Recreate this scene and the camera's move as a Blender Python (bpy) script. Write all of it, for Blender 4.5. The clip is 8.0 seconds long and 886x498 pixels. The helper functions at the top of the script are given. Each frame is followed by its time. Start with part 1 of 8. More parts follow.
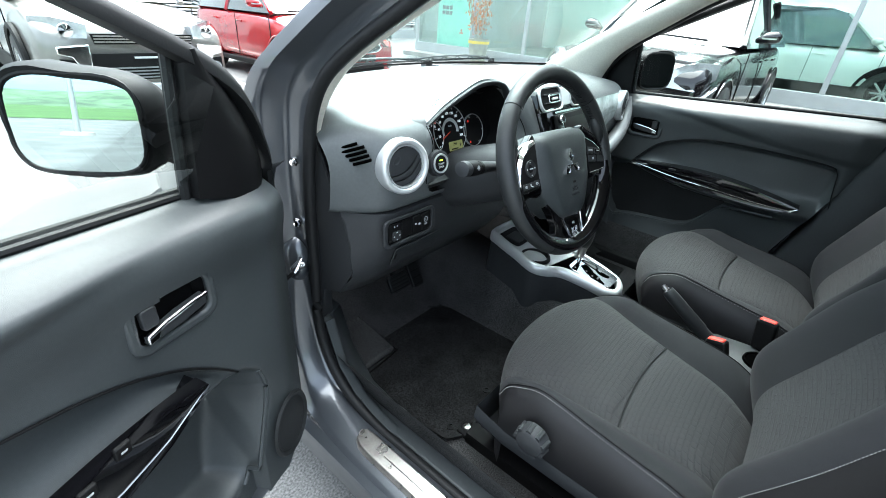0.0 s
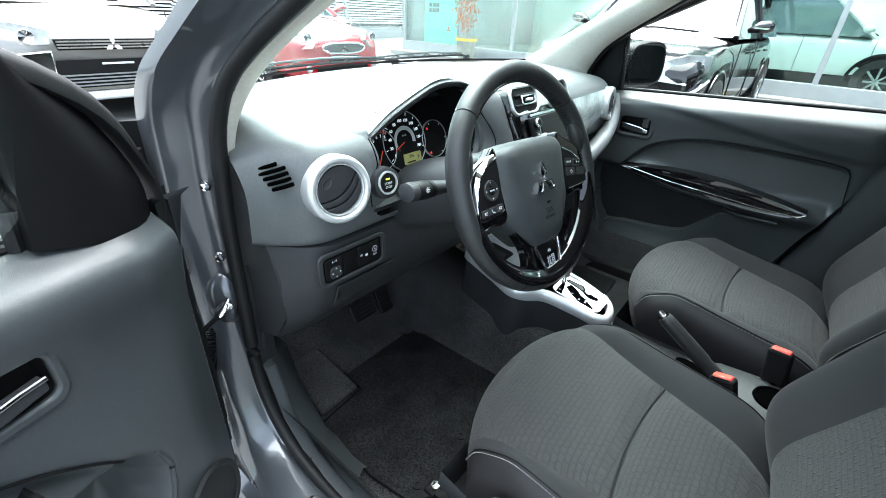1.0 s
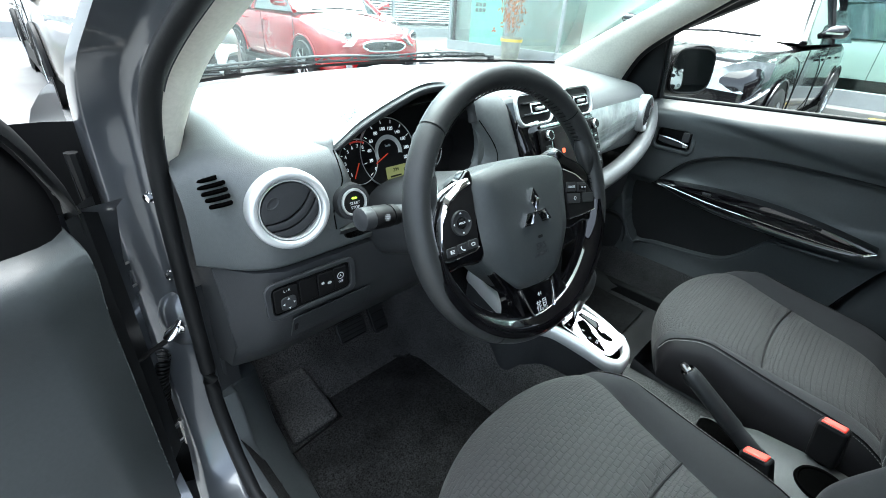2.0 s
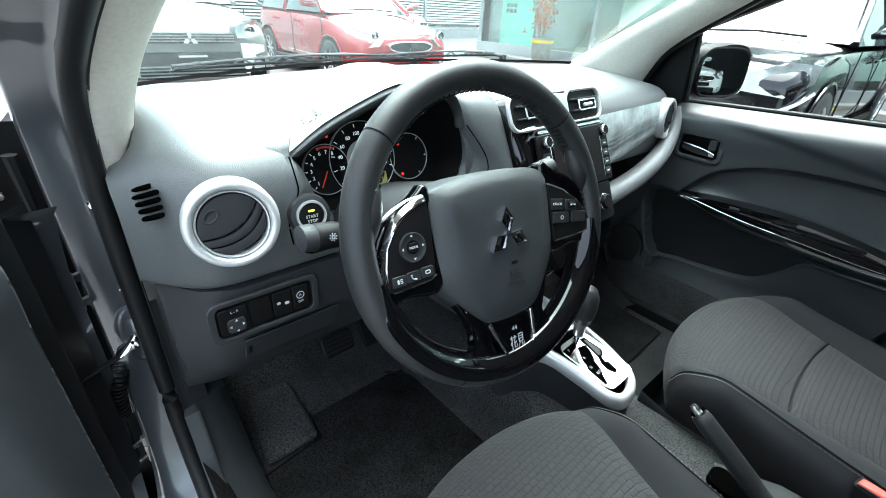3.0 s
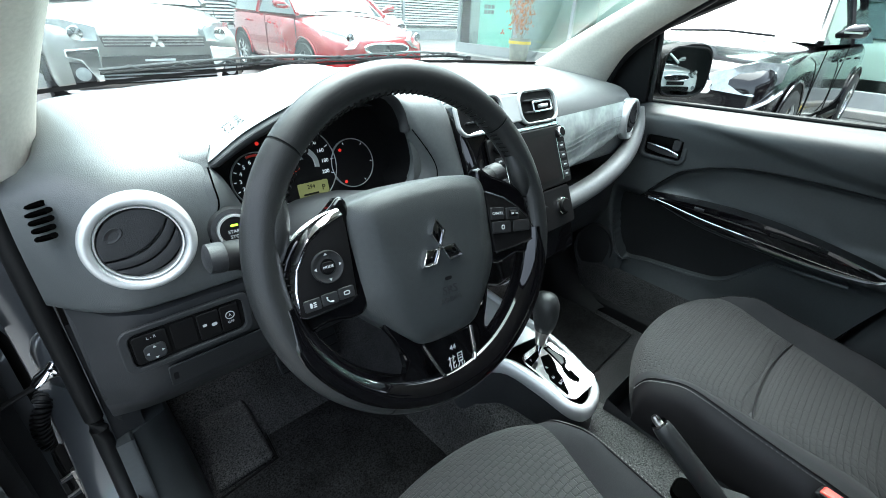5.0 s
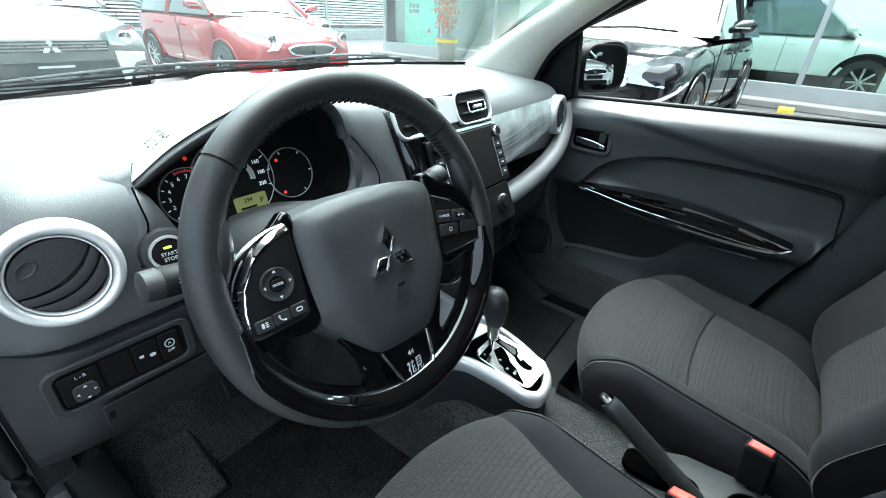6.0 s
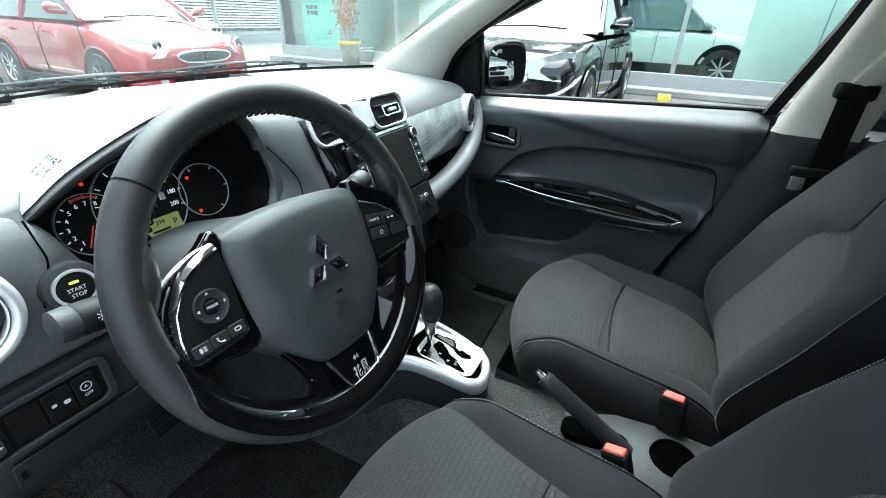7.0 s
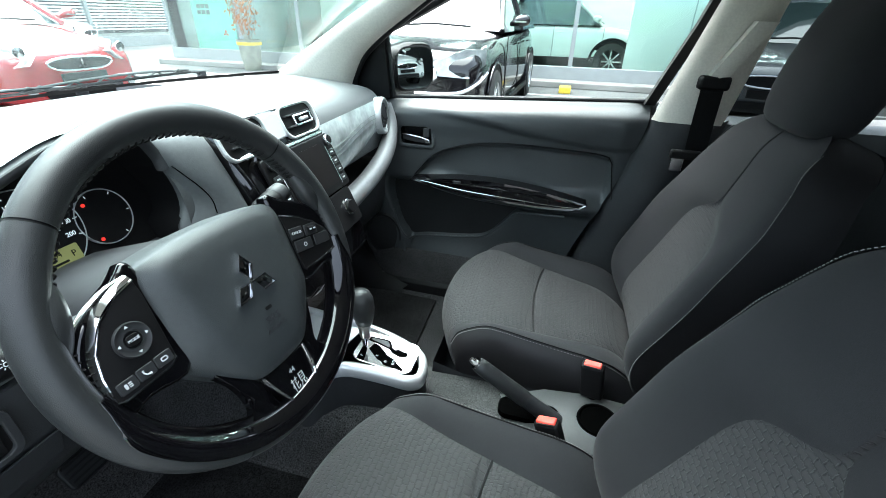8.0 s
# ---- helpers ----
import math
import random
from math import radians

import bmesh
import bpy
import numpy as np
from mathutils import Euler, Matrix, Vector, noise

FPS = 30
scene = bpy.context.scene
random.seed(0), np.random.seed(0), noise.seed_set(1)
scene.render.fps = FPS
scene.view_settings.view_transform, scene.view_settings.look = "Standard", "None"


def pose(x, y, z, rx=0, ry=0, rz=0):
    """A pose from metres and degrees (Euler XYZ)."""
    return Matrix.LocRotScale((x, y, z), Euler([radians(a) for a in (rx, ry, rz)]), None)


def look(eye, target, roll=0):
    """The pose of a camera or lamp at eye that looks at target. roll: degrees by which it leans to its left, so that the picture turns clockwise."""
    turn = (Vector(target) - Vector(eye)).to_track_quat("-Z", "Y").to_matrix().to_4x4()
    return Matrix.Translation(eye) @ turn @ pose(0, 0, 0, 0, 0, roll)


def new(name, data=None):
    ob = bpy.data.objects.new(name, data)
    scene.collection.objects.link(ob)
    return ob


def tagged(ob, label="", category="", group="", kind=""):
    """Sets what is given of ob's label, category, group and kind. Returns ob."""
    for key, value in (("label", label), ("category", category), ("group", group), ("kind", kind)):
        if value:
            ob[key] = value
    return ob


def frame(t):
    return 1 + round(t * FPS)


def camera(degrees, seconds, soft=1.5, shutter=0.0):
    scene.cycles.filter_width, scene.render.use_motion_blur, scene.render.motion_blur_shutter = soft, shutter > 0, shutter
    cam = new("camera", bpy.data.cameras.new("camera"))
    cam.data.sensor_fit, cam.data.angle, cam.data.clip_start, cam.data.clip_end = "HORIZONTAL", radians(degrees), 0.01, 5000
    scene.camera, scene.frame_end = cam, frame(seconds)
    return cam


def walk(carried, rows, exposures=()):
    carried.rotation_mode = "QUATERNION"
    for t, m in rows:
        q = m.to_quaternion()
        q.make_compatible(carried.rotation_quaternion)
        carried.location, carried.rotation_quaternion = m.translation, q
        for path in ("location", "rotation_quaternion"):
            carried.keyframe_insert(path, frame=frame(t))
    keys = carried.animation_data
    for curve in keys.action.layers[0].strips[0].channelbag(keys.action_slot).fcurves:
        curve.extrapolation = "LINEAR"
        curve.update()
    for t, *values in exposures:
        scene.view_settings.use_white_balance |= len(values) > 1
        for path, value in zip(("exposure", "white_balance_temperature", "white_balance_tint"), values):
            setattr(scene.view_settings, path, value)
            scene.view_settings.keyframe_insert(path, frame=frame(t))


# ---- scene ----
cam = camera(91.09, 8.0, soft=0.9)
PATH = [
    (0.0, (-1.197, -0.357, 1.154), (-0.167, 0.461, 0.432), 4.32),
    (0.5, (-1.108, -0.334, 1.149), (-0.065, 0.467, 0.427), 3.34),
    (1.0, (-1.011, -0.309, 1.140), (0.025, 0.497, 0.415), 3.03),
    (1.5, (-0.922, -0.301, 1.136), (0.078, 0.548, 0.408), 3.30),
    (3.0, (-0.727, -0.294, 1.124), (0.160, 0.669, 0.391), 3.47),
    (3.5, (-0.682, -0.302, 1.118), (0.198, 0.671, 0.389), 3.24),
    (4.0, (-0.653, -0.307, 1.117), (0.227, 0.665, 0.389), 3.23),
    (5.5, (-0.653, -0.303, 1.126), (0.329, 0.570, 0.402), 3.19),
    (6.0, (-0.659, -0.300, 1.129), (0.397, 0.486, 0.409), 2.89),
    (6.5, (-0.668, -0.304, 1.131), (0.461, 0.380, 0.419), 2.35),
    (7.0, (-0.678, -0.301, 1.137), (0.515, 0.268, 0.427), 2.12),
    (7.5, (-0.688, -0.303, 1.146), (0.554, 0.149, 0.436), 1.84),
    (8.0, (-0.696, -0.313, 1.155), (0.582, 0.024, 0.445), 1.51),
]
walk(cam, [(t, look(eye, target, roll)) for t, eye, target, roll in PATH], [(0, 3.08, 6000, 4), (1.2, 3.34, 6000, 4), (3, 3.14, 6000, 4), (6, 3.03, 6000, 4), (7, 3.03, 6000, 4), (8, 3.26, 6000, 4)])

# ---- light ----
world = bpy.data.worlds.new("world")
scene.world = world
world.use_nodes = True
wn = world.node_tree.nodes
wn.clear()
sky = wn.new("ShaderNodeTexSky")
sky.sky_type, sky.sun_disc = "NISHITA", False
sky.sun_elevation, sky.sun_rotation = radians(60), radians(45)
sky.air_density, sky.dust_density, sky.ozone_density = 1.0, 6.0, 2.0
bg = wn.new("ShaderNodeBackground")
bg.inputs["Strength"].default_value = 0.145
wo = wn.new("ShaderNodeOutputWorld")
soft_sky = wn.new("ShaderNodeHueSaturation")
soft_sky.inputs["Saturation"].default_value = 0.40
world.node_tree.links.new(sky.outputs[0], soft_sky.inputs["Color"])
world.node_tree.links.new(soft_sky.outputs[0], bg.inputs["Color"])
world.node_tree.links.new(bg.outputs[0], wo.inputs["Surface"])
sun_data = bpy.data.lights.new("sun", "SUN")
sun_data.energy, sun_data.angle, sun_data.color = 1.4, radians(85), (1.0, 0.97, 0.92)
sun = new("sun", sun_data)
sun.matrix_world = look((0.8, 2.2, 13), (0, 0, 0))


# ---- materials ----
def material(name, color, rough=0.5, metal=0.0, spec=0.5, coat=0.0, var=0.12, vscale=6.0, bump=0.0, bscale=400.0, bkind="noise", fine=0.06, fscale=180.0, sheen=0.0, rvar=0.0):
    """A plain surface with two scales of colour variation and a fine relief."""
    m = bpy.data.materials.new(name)
    m.use_nodes = True
    nt = m.node_tree
    n, l = nt.nodes, nt.links
    p = n["Principled BSDF"]
    p.inputs["Metallic"].default_value = metal
    p.inputs["Roughness"].default_value = rough
    p.inputs["Specular IOR Level"].default_value = spec
    p.inputs["Coat Weight"].default_value = coat
    p.inputs["Coat Roughness"].default_value = 0.04
    p.inputs["Sheen Weight"].default_value = sheen
    tc = n.new("ShaderNodeTexCoord")
    big = n.new("ShaderNodeTexNoise")
    big.inputs["Scale"].default_value = vscale
    big.inputs["Detail"].default_value = 3
    l.new(tc.outputs["Object"], big.inputs["Vector"])
    small = n.new("ShaderNodeTexNoise")
    small.inputs["Scale"].default_value = fscale
    l.new(tc.outputs["Object"], small.inputs["Vector"])

    def ranged(src, k):
        r = n.new("ShaderNodeMapRange")
        r.inputs["From Min"].default_value, r.inputs["From Max"].default_value = 0.3, 0.7
        r.inputs["To Min"].default_value, r.inputs["To Max"].default_value = 1 - k, 1 + k
        l.new(src.outputs["Fac"], r.inputs["Value"])
        return r
    a, b = ranged(big, var), ranged(small, fine)
    mul = n.new("ShaderNodeMath")
    mul.operation = "MULTIPLY"
    l.new(a.outputs[0], mul.inputs[0])
    l.new(b.outputs[0], mul.inputs[1])
    hsv = n.new("ShaderNodeHueSaturation")
    hsv.inputs["Color"].default_value = (*color, 1)
    l.new(mul.outputs[0], hsv.inputs["Value"])
    l.new(hsv.outputs["Color"], p.inputs["Base Color"])
    if rvar:
        rr = n.new("ShaderNodeMapRange")
        rr.inputs["To Min"].default_value, rr.inputs["To Max"].default_value = max(rough - rvar, 0.02), rough + rvar
        l.new(big.outputs["Fac"], rr.inputs["Value"])
        l.new(rr.outputs[0], p.inputs["Roughness"])
    if bump:
        if bkind == "leather":
            t = n.new("ShaderNodeTexVoronoi")
            t.feature = "DISTANCE_TO_EDGE"
            out = t.outputs["Distance"]
        else:
            t = n.new("ShaderNodeTexNoise")
            t.inputs["Detail"].default_value = 4
            out = t.outputs["Fac"]
        t.inputs["Scale"].default_value = bscale
        l.new(tc.outputs["Object"], t.inputs["Vector"])
        bp = n.new("ShaderNodeBump")
        bp.inputs["Strength"].default_value = bump
        bp.inputs["Distance"].default_value = 0.0006
        l.new(out, bp.inputs["Height"])
        l.new(bp.outputs[0], p.inputs["Normal"])
    return m


def woven(name, color, dark):
    """Seat cloth with rows of small raised blocks."""
    m = material(name, color, rough=0.9, spec=0.12, sheen=0.05, fscale=900, fine=0.25)
    n, l = m.node_tree.nodes, m.node_tree.links
    p = n["Principled BSDF"]
    tc = n.new("ShaderNodeTexCoord")
    wob = n.new("ShaderNodeTexNoise")
    wob.inputs["Scale"].default_value = 260
    l.new(tc.outputs["Object"], wob.inputs["Vector"])
    mp = n.new("ShaderNodeVectorMath")
    mp.operation = "MULTIPLY_ADD"
    mp.inputs[1].default_value = (0.0045, 0.0045, 0)
    l.new(wob.outputs["Color"], mp.inputs[0])
    l.new(tc.outputs["UV"], mp.inputs[2])
    br = n.new("ShaderNodeTexBrick")
    br.inputs["Scale"].default_value = 1.0
    br.inputs["Brick Width"].default_value = 0.0150
    br.inputs["Row Height"].default_value = 0.0088
    br.inputs["Mortar Size"].default_value = 0.0015
    br.inputs["Mortar Smooth"].default_value = 0.9
    br.offset = 0.5
    br.inputs["Color1"].default_value = (*color, 1)
    br.inputs["Color2"].default_value = (*[c * 0.88 for c in color], 1)
    br.inputs["Mortar"].default_value = (*dark, 1)
    l.new(mp.outputs[0], br.inputs["Vector"])
    wv = n.new("ShaderNodeTexNoise")
    wv.inputs["Scale"].default_value = 1400
    l.new(tc.outputs["Object"], wv.inputs["Vector"])
    mx = n.new("ShaderNodeMix")
    mx.data_type, mx.blend_type = "RGBA", "OVERLAY"
    mx.inputs[0].default_value = 0.35
    l.new(br.outputs["Color"], mx.inputs[6])
    l.new(wv.outputs["Color"], mx.inputs[7])
    hs = n.new("ShaderNodeHueSaturation")
    hs.inputs["Saturation"].default_value = 0.3
    l.new(mx.outputs[2], hs.inputs["Color"])
    l.new(hs.outputs[0], p.inputs["Base Color"])
    bp = n.new("ShaderNodeBump")
    bp.inputs["Strength"].default_value = 0.8
    bp.inputs["Distance"].default_value = 0.0014
    bp.invert = True
    l.new(br.outputs["Fac"], bp.inputs["Height"])
    l.new(bp.outputs[0], p.inputs["Normal"])
    return m


def pane(name, tint, gloss=1.0):
    """Thin car glass: clear and slightly green, with real reflections."""
    m = bpy.data.materials.new(name)
    m.use_nodes = True
    n, l = m.node_tree.nodes, m.node_tree.links
    n.clear()
    o = n.new("ShaderNodeOutputMaterial")
    t = n.new("ShaderNodeBsdfTransparent")
    t.inputs["Color"].default_value = (*tint, 1)
    g = n.new("ShaderNodeBsdfGlossy")
    g.inputs["Roughness"].default_value = 0.0
    f = n.new("ShaderNodeFresnel")
    f.inputs["IOR"].default_value = 1.45
    k = n.new("ShaderNodeMath")
    k.operation = "MULTIPLY"
    k.inputs[1].default_value = gloss
    l.new(f.outputs[0], k.inputs[0])
    x = n.new("ShaderNodeMixShader")
    l.new(k.outputs[0], x.inputs[0])
    l.new(t.outputs[0], x.inputs[1])
    l.new(g.outputs[0], x.inputs[2])
    l.new(x.outputs[0], o.inputs["Surface"])
    return m


def glow(name, color, strength):
    m = bpy.data.materials.new(name)
    m.use_nodes = True
    p = m.node_tree.nodes["Principled BSDF"]
    p.inputs["Base Color"].default_value = (*color, 1)
    p.inputs["Emission Color"].default_value = (*color, 1)
    p.inputs["Emission Strength"].default_value = strength
    return m


M_DASH = material("dash_plastic", (0.076, 0.083, 0.0845), rough=0.42, spec=0.38, bump=0.55, bscale=480, bkind="leather", var=0.1)
M_LOWER = material("lower_plastic", (0.0235, 0.0250, 0.0268), rough=0.5, spec=0.22, bump=0.5, bscale=700, var=0.15)
M_TRAY = material("console_plastic", (0.045, 0.047, 0.048), rough=0.5, spec=0.3, bump=0.4, bscale=700, var=0.1)
M_SPEAKER_AND_SHADE = material("speaker_mesh_and_shade", (0.012, 0.013, 0.0135), rough=0.55, spec=0.25, bump=1.0, bscale=520, var=0.2)
# near-black for shade inside openings, also for joints and the letter strip
M_SLOT = material("slot_shade_black", (0.001, 0.001, 0.001), rough=0.9, spec=0.0, var=0.1)
M_DOORP = material("door_plastic", (0.038, 0.0430, 0.0445), rough=0.38, spec=0.38, bump=0.3, bscale=700, bkind="leather", var=0.12)
M_LEATHER = material("wheel_leather", (0.016, 0.0175, 0.018), rough=0.4, spec=0.35, bump=0.35, bscale=800, bkind="leather", var=0.15)
M_PAD = material("airbag_cover", (0.030, 0.0345, 0.0355), rough=0.42, spec=0.38, bump=0.5, bscale=650, bkind="leather", var=0.06)
M_GLOSS = material("piano_black", (0.002, 0.002, 0.0025), rough=0.04, spec=0.45, coat=0.2, var=0.1, rvar=0.02)
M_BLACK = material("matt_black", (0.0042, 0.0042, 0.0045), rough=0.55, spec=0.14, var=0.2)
M_RUBBER = material("rubber_seal", (0.007, 0.0075, 0.008), rough=0.55, spec=0.25, var=0.25, bump=0.3, bscale=300)
M_SILVER = material("silver_paint", (0.54, 0.56, 0.56), rough=0.34, metal=0.5, var=0.04, fine=0.05, fscale=1500, coat=0.15)
M_CHROME = material("chrome", (0.85, 0.86, 0.87), rough=0.08, metal=1.0, var=0.05)
M_DARKCHROME = material("dark_chrome", (0.30, 0.31, 0.32), rough=0.12, metal=1.0, var=0.08)
M_DASHKEY = material("soft_key", (0.016, 0.017, 0.018), rough=0.45, spec=0.3, var=0.1)
M_STEEL = material("brushed_steel", (0.40, 0.385, 0.365), rough=0.3, metal=1.0, var=0.1, vscale=30, rvar=0.1)
M_TRIM = material("printed_trim", (0.50, 0.56, 0.55), rough=0.22, spec=0.5, coat=0.4, var=0.35, vscale=14, fine=0.12, fscale=60, metal=0.3)
M_BODY = material("grey_metallic_paint", (0.0676, 0.0741, 0.0832), rough=0.30, metal=0.5, coat=0.8, var=0.05, fine=0.12, fscale=2500)
M_BEIGE = material("headliner_cloth", (0.55, 0.53, 0.47), rough=0.85, var=0.06, bump=0.3, bscale=900)
M_CARPET = material("floor_carpet", (0.033, 0.033, 0.0335), rough=0.95, spec=0.05, var=0.3, fine=0.8, fscale=330, bump=1.0, bscale=600)
M_MAT = material("mat_carpet", (0.0125, 0.0125, 0.0127), rough=0.95, spec=0.05, var=0.4, vscale=9, fine=0.7, fscale=300, bump=0.9, bscale=700)
M_CLOTH = woven("woven_seat_cloth", (0.0300, 0.0300, 0.0328), (0.0205, 0.0206, 0.0228))
M_BOLSTER = material("bolster_cloth", (0.0158, 0.0160, 0.0174), rough=0.85, spec=0.12, sheen=0.04, bump=0.5, bscale=1100, var=0.1, fine=0.2, fscale=900)
M_VINYL = material("seat_side_vinyl", (0.0085, 0.0082, 0.009), rough=0.5, spec=0.35, bump=0.3, bscale=1000, bkind="leather", var=0.15)
M_THREAD = material("light_thread", (0.14, 0.14, 0.137), rough=0.8)
M_RED = material("red_button", (0.75, 0.05, 0.03), rough=0.35, var=0.05)
M_WHITE_MARK = material("white_marking", (0.45, 0.47, 0.48), rough=0.5, var=0.03)
M_GREY_MARK = material("grey_marking", (0.14, 0.15, 0.15), rough=0.5, var=0.05)
M_FAINT = material("faint_print", (0.30, 0.33, 0.33), rough=0.4, var=0.1)
M_GLASS = pane("windscreen_glass", (0.82, 0.96, 0.93), 0.22)
M_SIDEGLASS = pane("side_glass", (0.90, 0.97, 0.94), 0.4)
M_TINTGLASS = pane("tinted_glass", (0.16, 0.18, 0.18), 0.6)
M_SUVPAINT = material("bronze_silver_paint", (0.17, 0.165, 0.152), rough=0.3, metal=0.5, coat=0.8, var=0.05, fine=0.08, fscale=2500)
M_FOOT = material("footrest_carpet", (0.046, 0.046, 0.046), rough=0.95, spec=0.05, var=0.3, fine=0.8, fscale=330, bump=1.0, bscale=600)
M_MIRROR = material("mirror_silver", (0.55, 0.62, 0.63), rough=0.0, metal=1.0, var=0.0, fine=0.0)
M_ASPHALT = material("asphalt", (0.12, 0.12, 0.117), rough=0.9, var=0.25, vscale=0.8, fine=0.5, fscale=160, bump=1.0, bscale=220)
M_CONCRETE = material("paving", (0.26, 0.25, 0.235), rough=0.85, var=0.2, vscale=1.5, fine=0.2, fscale=90)
M_GRASS = material("meadow", (0.035, 0.085, 0.012), rough=0.9, var=0.35, vscale=0.05, fine=0.3, fscale=3)
M_WHITECAR = material("white_car_paint", (0.7, 0.71, 0.69), rough=0.25, coat=1.0, var=0.03)
M_REDCAR = material("red_car_paint", (0.30, 0.004, 0.008), rough=0.25, coat=1.0, var=0.06)
M_BLACKCAR = material("black_car_paint", (0.006, 0.005, 0.006), rough=0.12, coat=0.25, var=0.1)
M_TYRE = material("tyre_rubber", (0.02, 0.02, 0.02), rough=0.8, var=0.2)
M_ALLOY = material("alloy_wheel", (0.5, 0.51, 0.52), rough=0.25, metal=0.9, var=0.1)
M_LAMP = material("headlamp_lens", (0.32, 0.34, 0.345), rough=0.08, metal=0.35, coat=1.0, var=0.2, vscale=20)
M_CARGLASS = material("dark_car_glass", (0.02, 0.035, 0.035), rough=0.03, spec=0.9, coat=1.0, var=0.1)
M_FACADE = material("facade_metal", (0.30, 0.315, 0.32), rough=0.4, metal=0.2, var=0.06)
M_SHOPGLASS = pane("showroom_glass", (0.86, 0.96, 0.93), 1.0)
M_POSTER = material("poster_print", (0.35, 0.75, 0.62), rough=0.5, var=0.1)
M_LEAF = material("autumn_leaf", (0.35, 0.12, 0.03), rough=0.6, var=0.5, vscale=25)
M_POT = material("planter_pot", (0.25, 0.25, 0.2), rough=0.6, var=0.2)


# ---- building tools ----
def finish(ob, mat, smooth=40, bevel=0.0, subsurf=0):
    ob.data.materials.append(mat)
    for p in ob.data.polygons:
        p.use_smooth = smooth > 0
    if 0 < smooth < 180 and not subsurf:
        ob.data.set_sharp_from_angle(angle=radians(smooth))
    if bevel:
        b = ob.modifiers.new("bevel", "BEVEL")
        b.width, b.segments, b.limit_method, b.angle_limit = bevel, 2, "ANGLE", radians(35)
    if subsurf:
        s = ob.modifiers.new("subsurf", "SUBSURF")
        s.levels = s.render_levels = subsurf
    return ob


def part(name, bm, mat, parent=None, label="", smooth=40, bevel=0.0, subsurf=0):
    """Links a bmesh as one mesh object under a thing or a part."""
    bmesh.ops.recalc_face_normals(bm, faces=bm.faces)
    me = bpy.data.meshes.new(name)
    bm.to_mesh(me)
    bm.free()
    ob = new(name, me)
    finish(ob, mat, smooth, bevel, subsurf)
    if parent is not None:
        ob.parent = parent
        ob.matrix_parent_inverse = parent.matrix_basis.inverted()
    if label:
        tagged(ob, label)
    return ob


def thing(name, label, category, at=(0, 0, 0), group="", kind=""):
    e = new(name)
    e.empty_display_size = 0.05
    e.matrix_basis = Matrix.Translation(at)
    return tagged(e, label, category, group, kind)


def add_box(bm, lo, hi, m=None):
    r = bmesh.ops.create_cube(bm, size=1)
    c = [(a + b) / 2 for a, b in zip(lo, hi)]
    d = [b - a for a, b in zip(lo, hi)]
    bmesh.ops.transform(bm, matrix=(m or Matrix()) @ Matrix.Translation(c) @ Matrix.Diagonal((*d, 1)), verts=r["verts"])
    return bm


def box(lo, hi, m=None):
    return add_box(bmesh.new(), lo, hi, m)


def grid(rows, close_u=False, close_v=False, caps=False, bm=None):
    """Faces between rows of points. close_u joins each row's ends, close_v the first row and the last."""
    bm = bm or bmesh.new()
    vs = [[bm.verts.new(p) for p in r] for r in rows]
    nu, nv = len(vs[0]), len(vs)
    for j in range(nv if close_v else nv - 1):
        for i in range(nu if close_u else nu - 1):
            a, b = vs[j], vs[(j + 1) % nv]
            try:
                bm.faces.new((a[i], a[(i + 1) % nu], b[(i + 1) % nu], b[i]))
            except ValueError:
                pass
    if caps:
        bm.faces.new(vs[0])
        bm.faces.new(vs[-1][::-1])
    return bm


def uv_by(ob, fn):
    """Writes a UV map, in metres, from each corner's place."""
    uv = ob.data.uv_layers.new(name="uv")
    for lp in ob.data.loops:
        uv.data[lp.index].uv = fn(ob.data.vertices[lp.vertex_index].co)
    return ob


def frame_at(p, d, up=Vector((0, 0, 1))):
    d = d.normalized()
    s = d.cross(up)
    if s.length < 1e-4:
        s = d.cross(Vector((0, 1, 0)))
    s.normalize()
    return s, s.cross(d).normalized()


def spline(pts, n=8, closed=False):
    """A smooth line through points (Catmull-Rom)."""
    p = [Vector(q) for q in pts]
    out, k = [], len(p)
    for i in range(k if closed else k - 1):
        if closed:
            a, b, c, d = p[i - 1], p[i], p[(i + 1) % k], p[(i + 2) % k]
        else:
            b, c = p[i], p[i + 1]
            a = p[i - 1] if i else b * 2 - c
            d = p[i + 2] if i + 2 < k else c * 2 - b
        for j in range(n):
            t = j / n
            out.append(0.5 * (2 * b + (c - a) * t + (2 * a - 5 * b + 4 * c - d) * t * t + (3 * b - a - 3 * c + d) * t ** 3))
    if not closed:
        out.append(p[-1])
    return out


def tube(pts, r, sides=10, closed=False, caps=True, bm=None, flat=1.0, up=Vector((0, 0, 1))):
    """A round rod along points. r: one radius or one a point. flat: squash along the second axis."""
    pts = [Vector(p) for p in pts]
    k = len(pts)
    rows = []
    for i, p in enumerate(pts):
        d = (pts[(i + 1) % k] - pts[i - 1]) if closed else pts[min(i + 1, k - 1)] - pts[max(i - 1, 0)]
        s, u = frame_at(p, d, up)
        rr = r[i] if isinstance(r, (list, tuple)) else r
        rows.append([p + s * (rr * math.cos(a)) + u * (rr * flat * math.sin(a)) for a in [2 * math.pi * q / sides for q in range(sides)]])
    return grid(rows, close_u=True, close_v=closed, caps=caps and not closed, bm=bm)


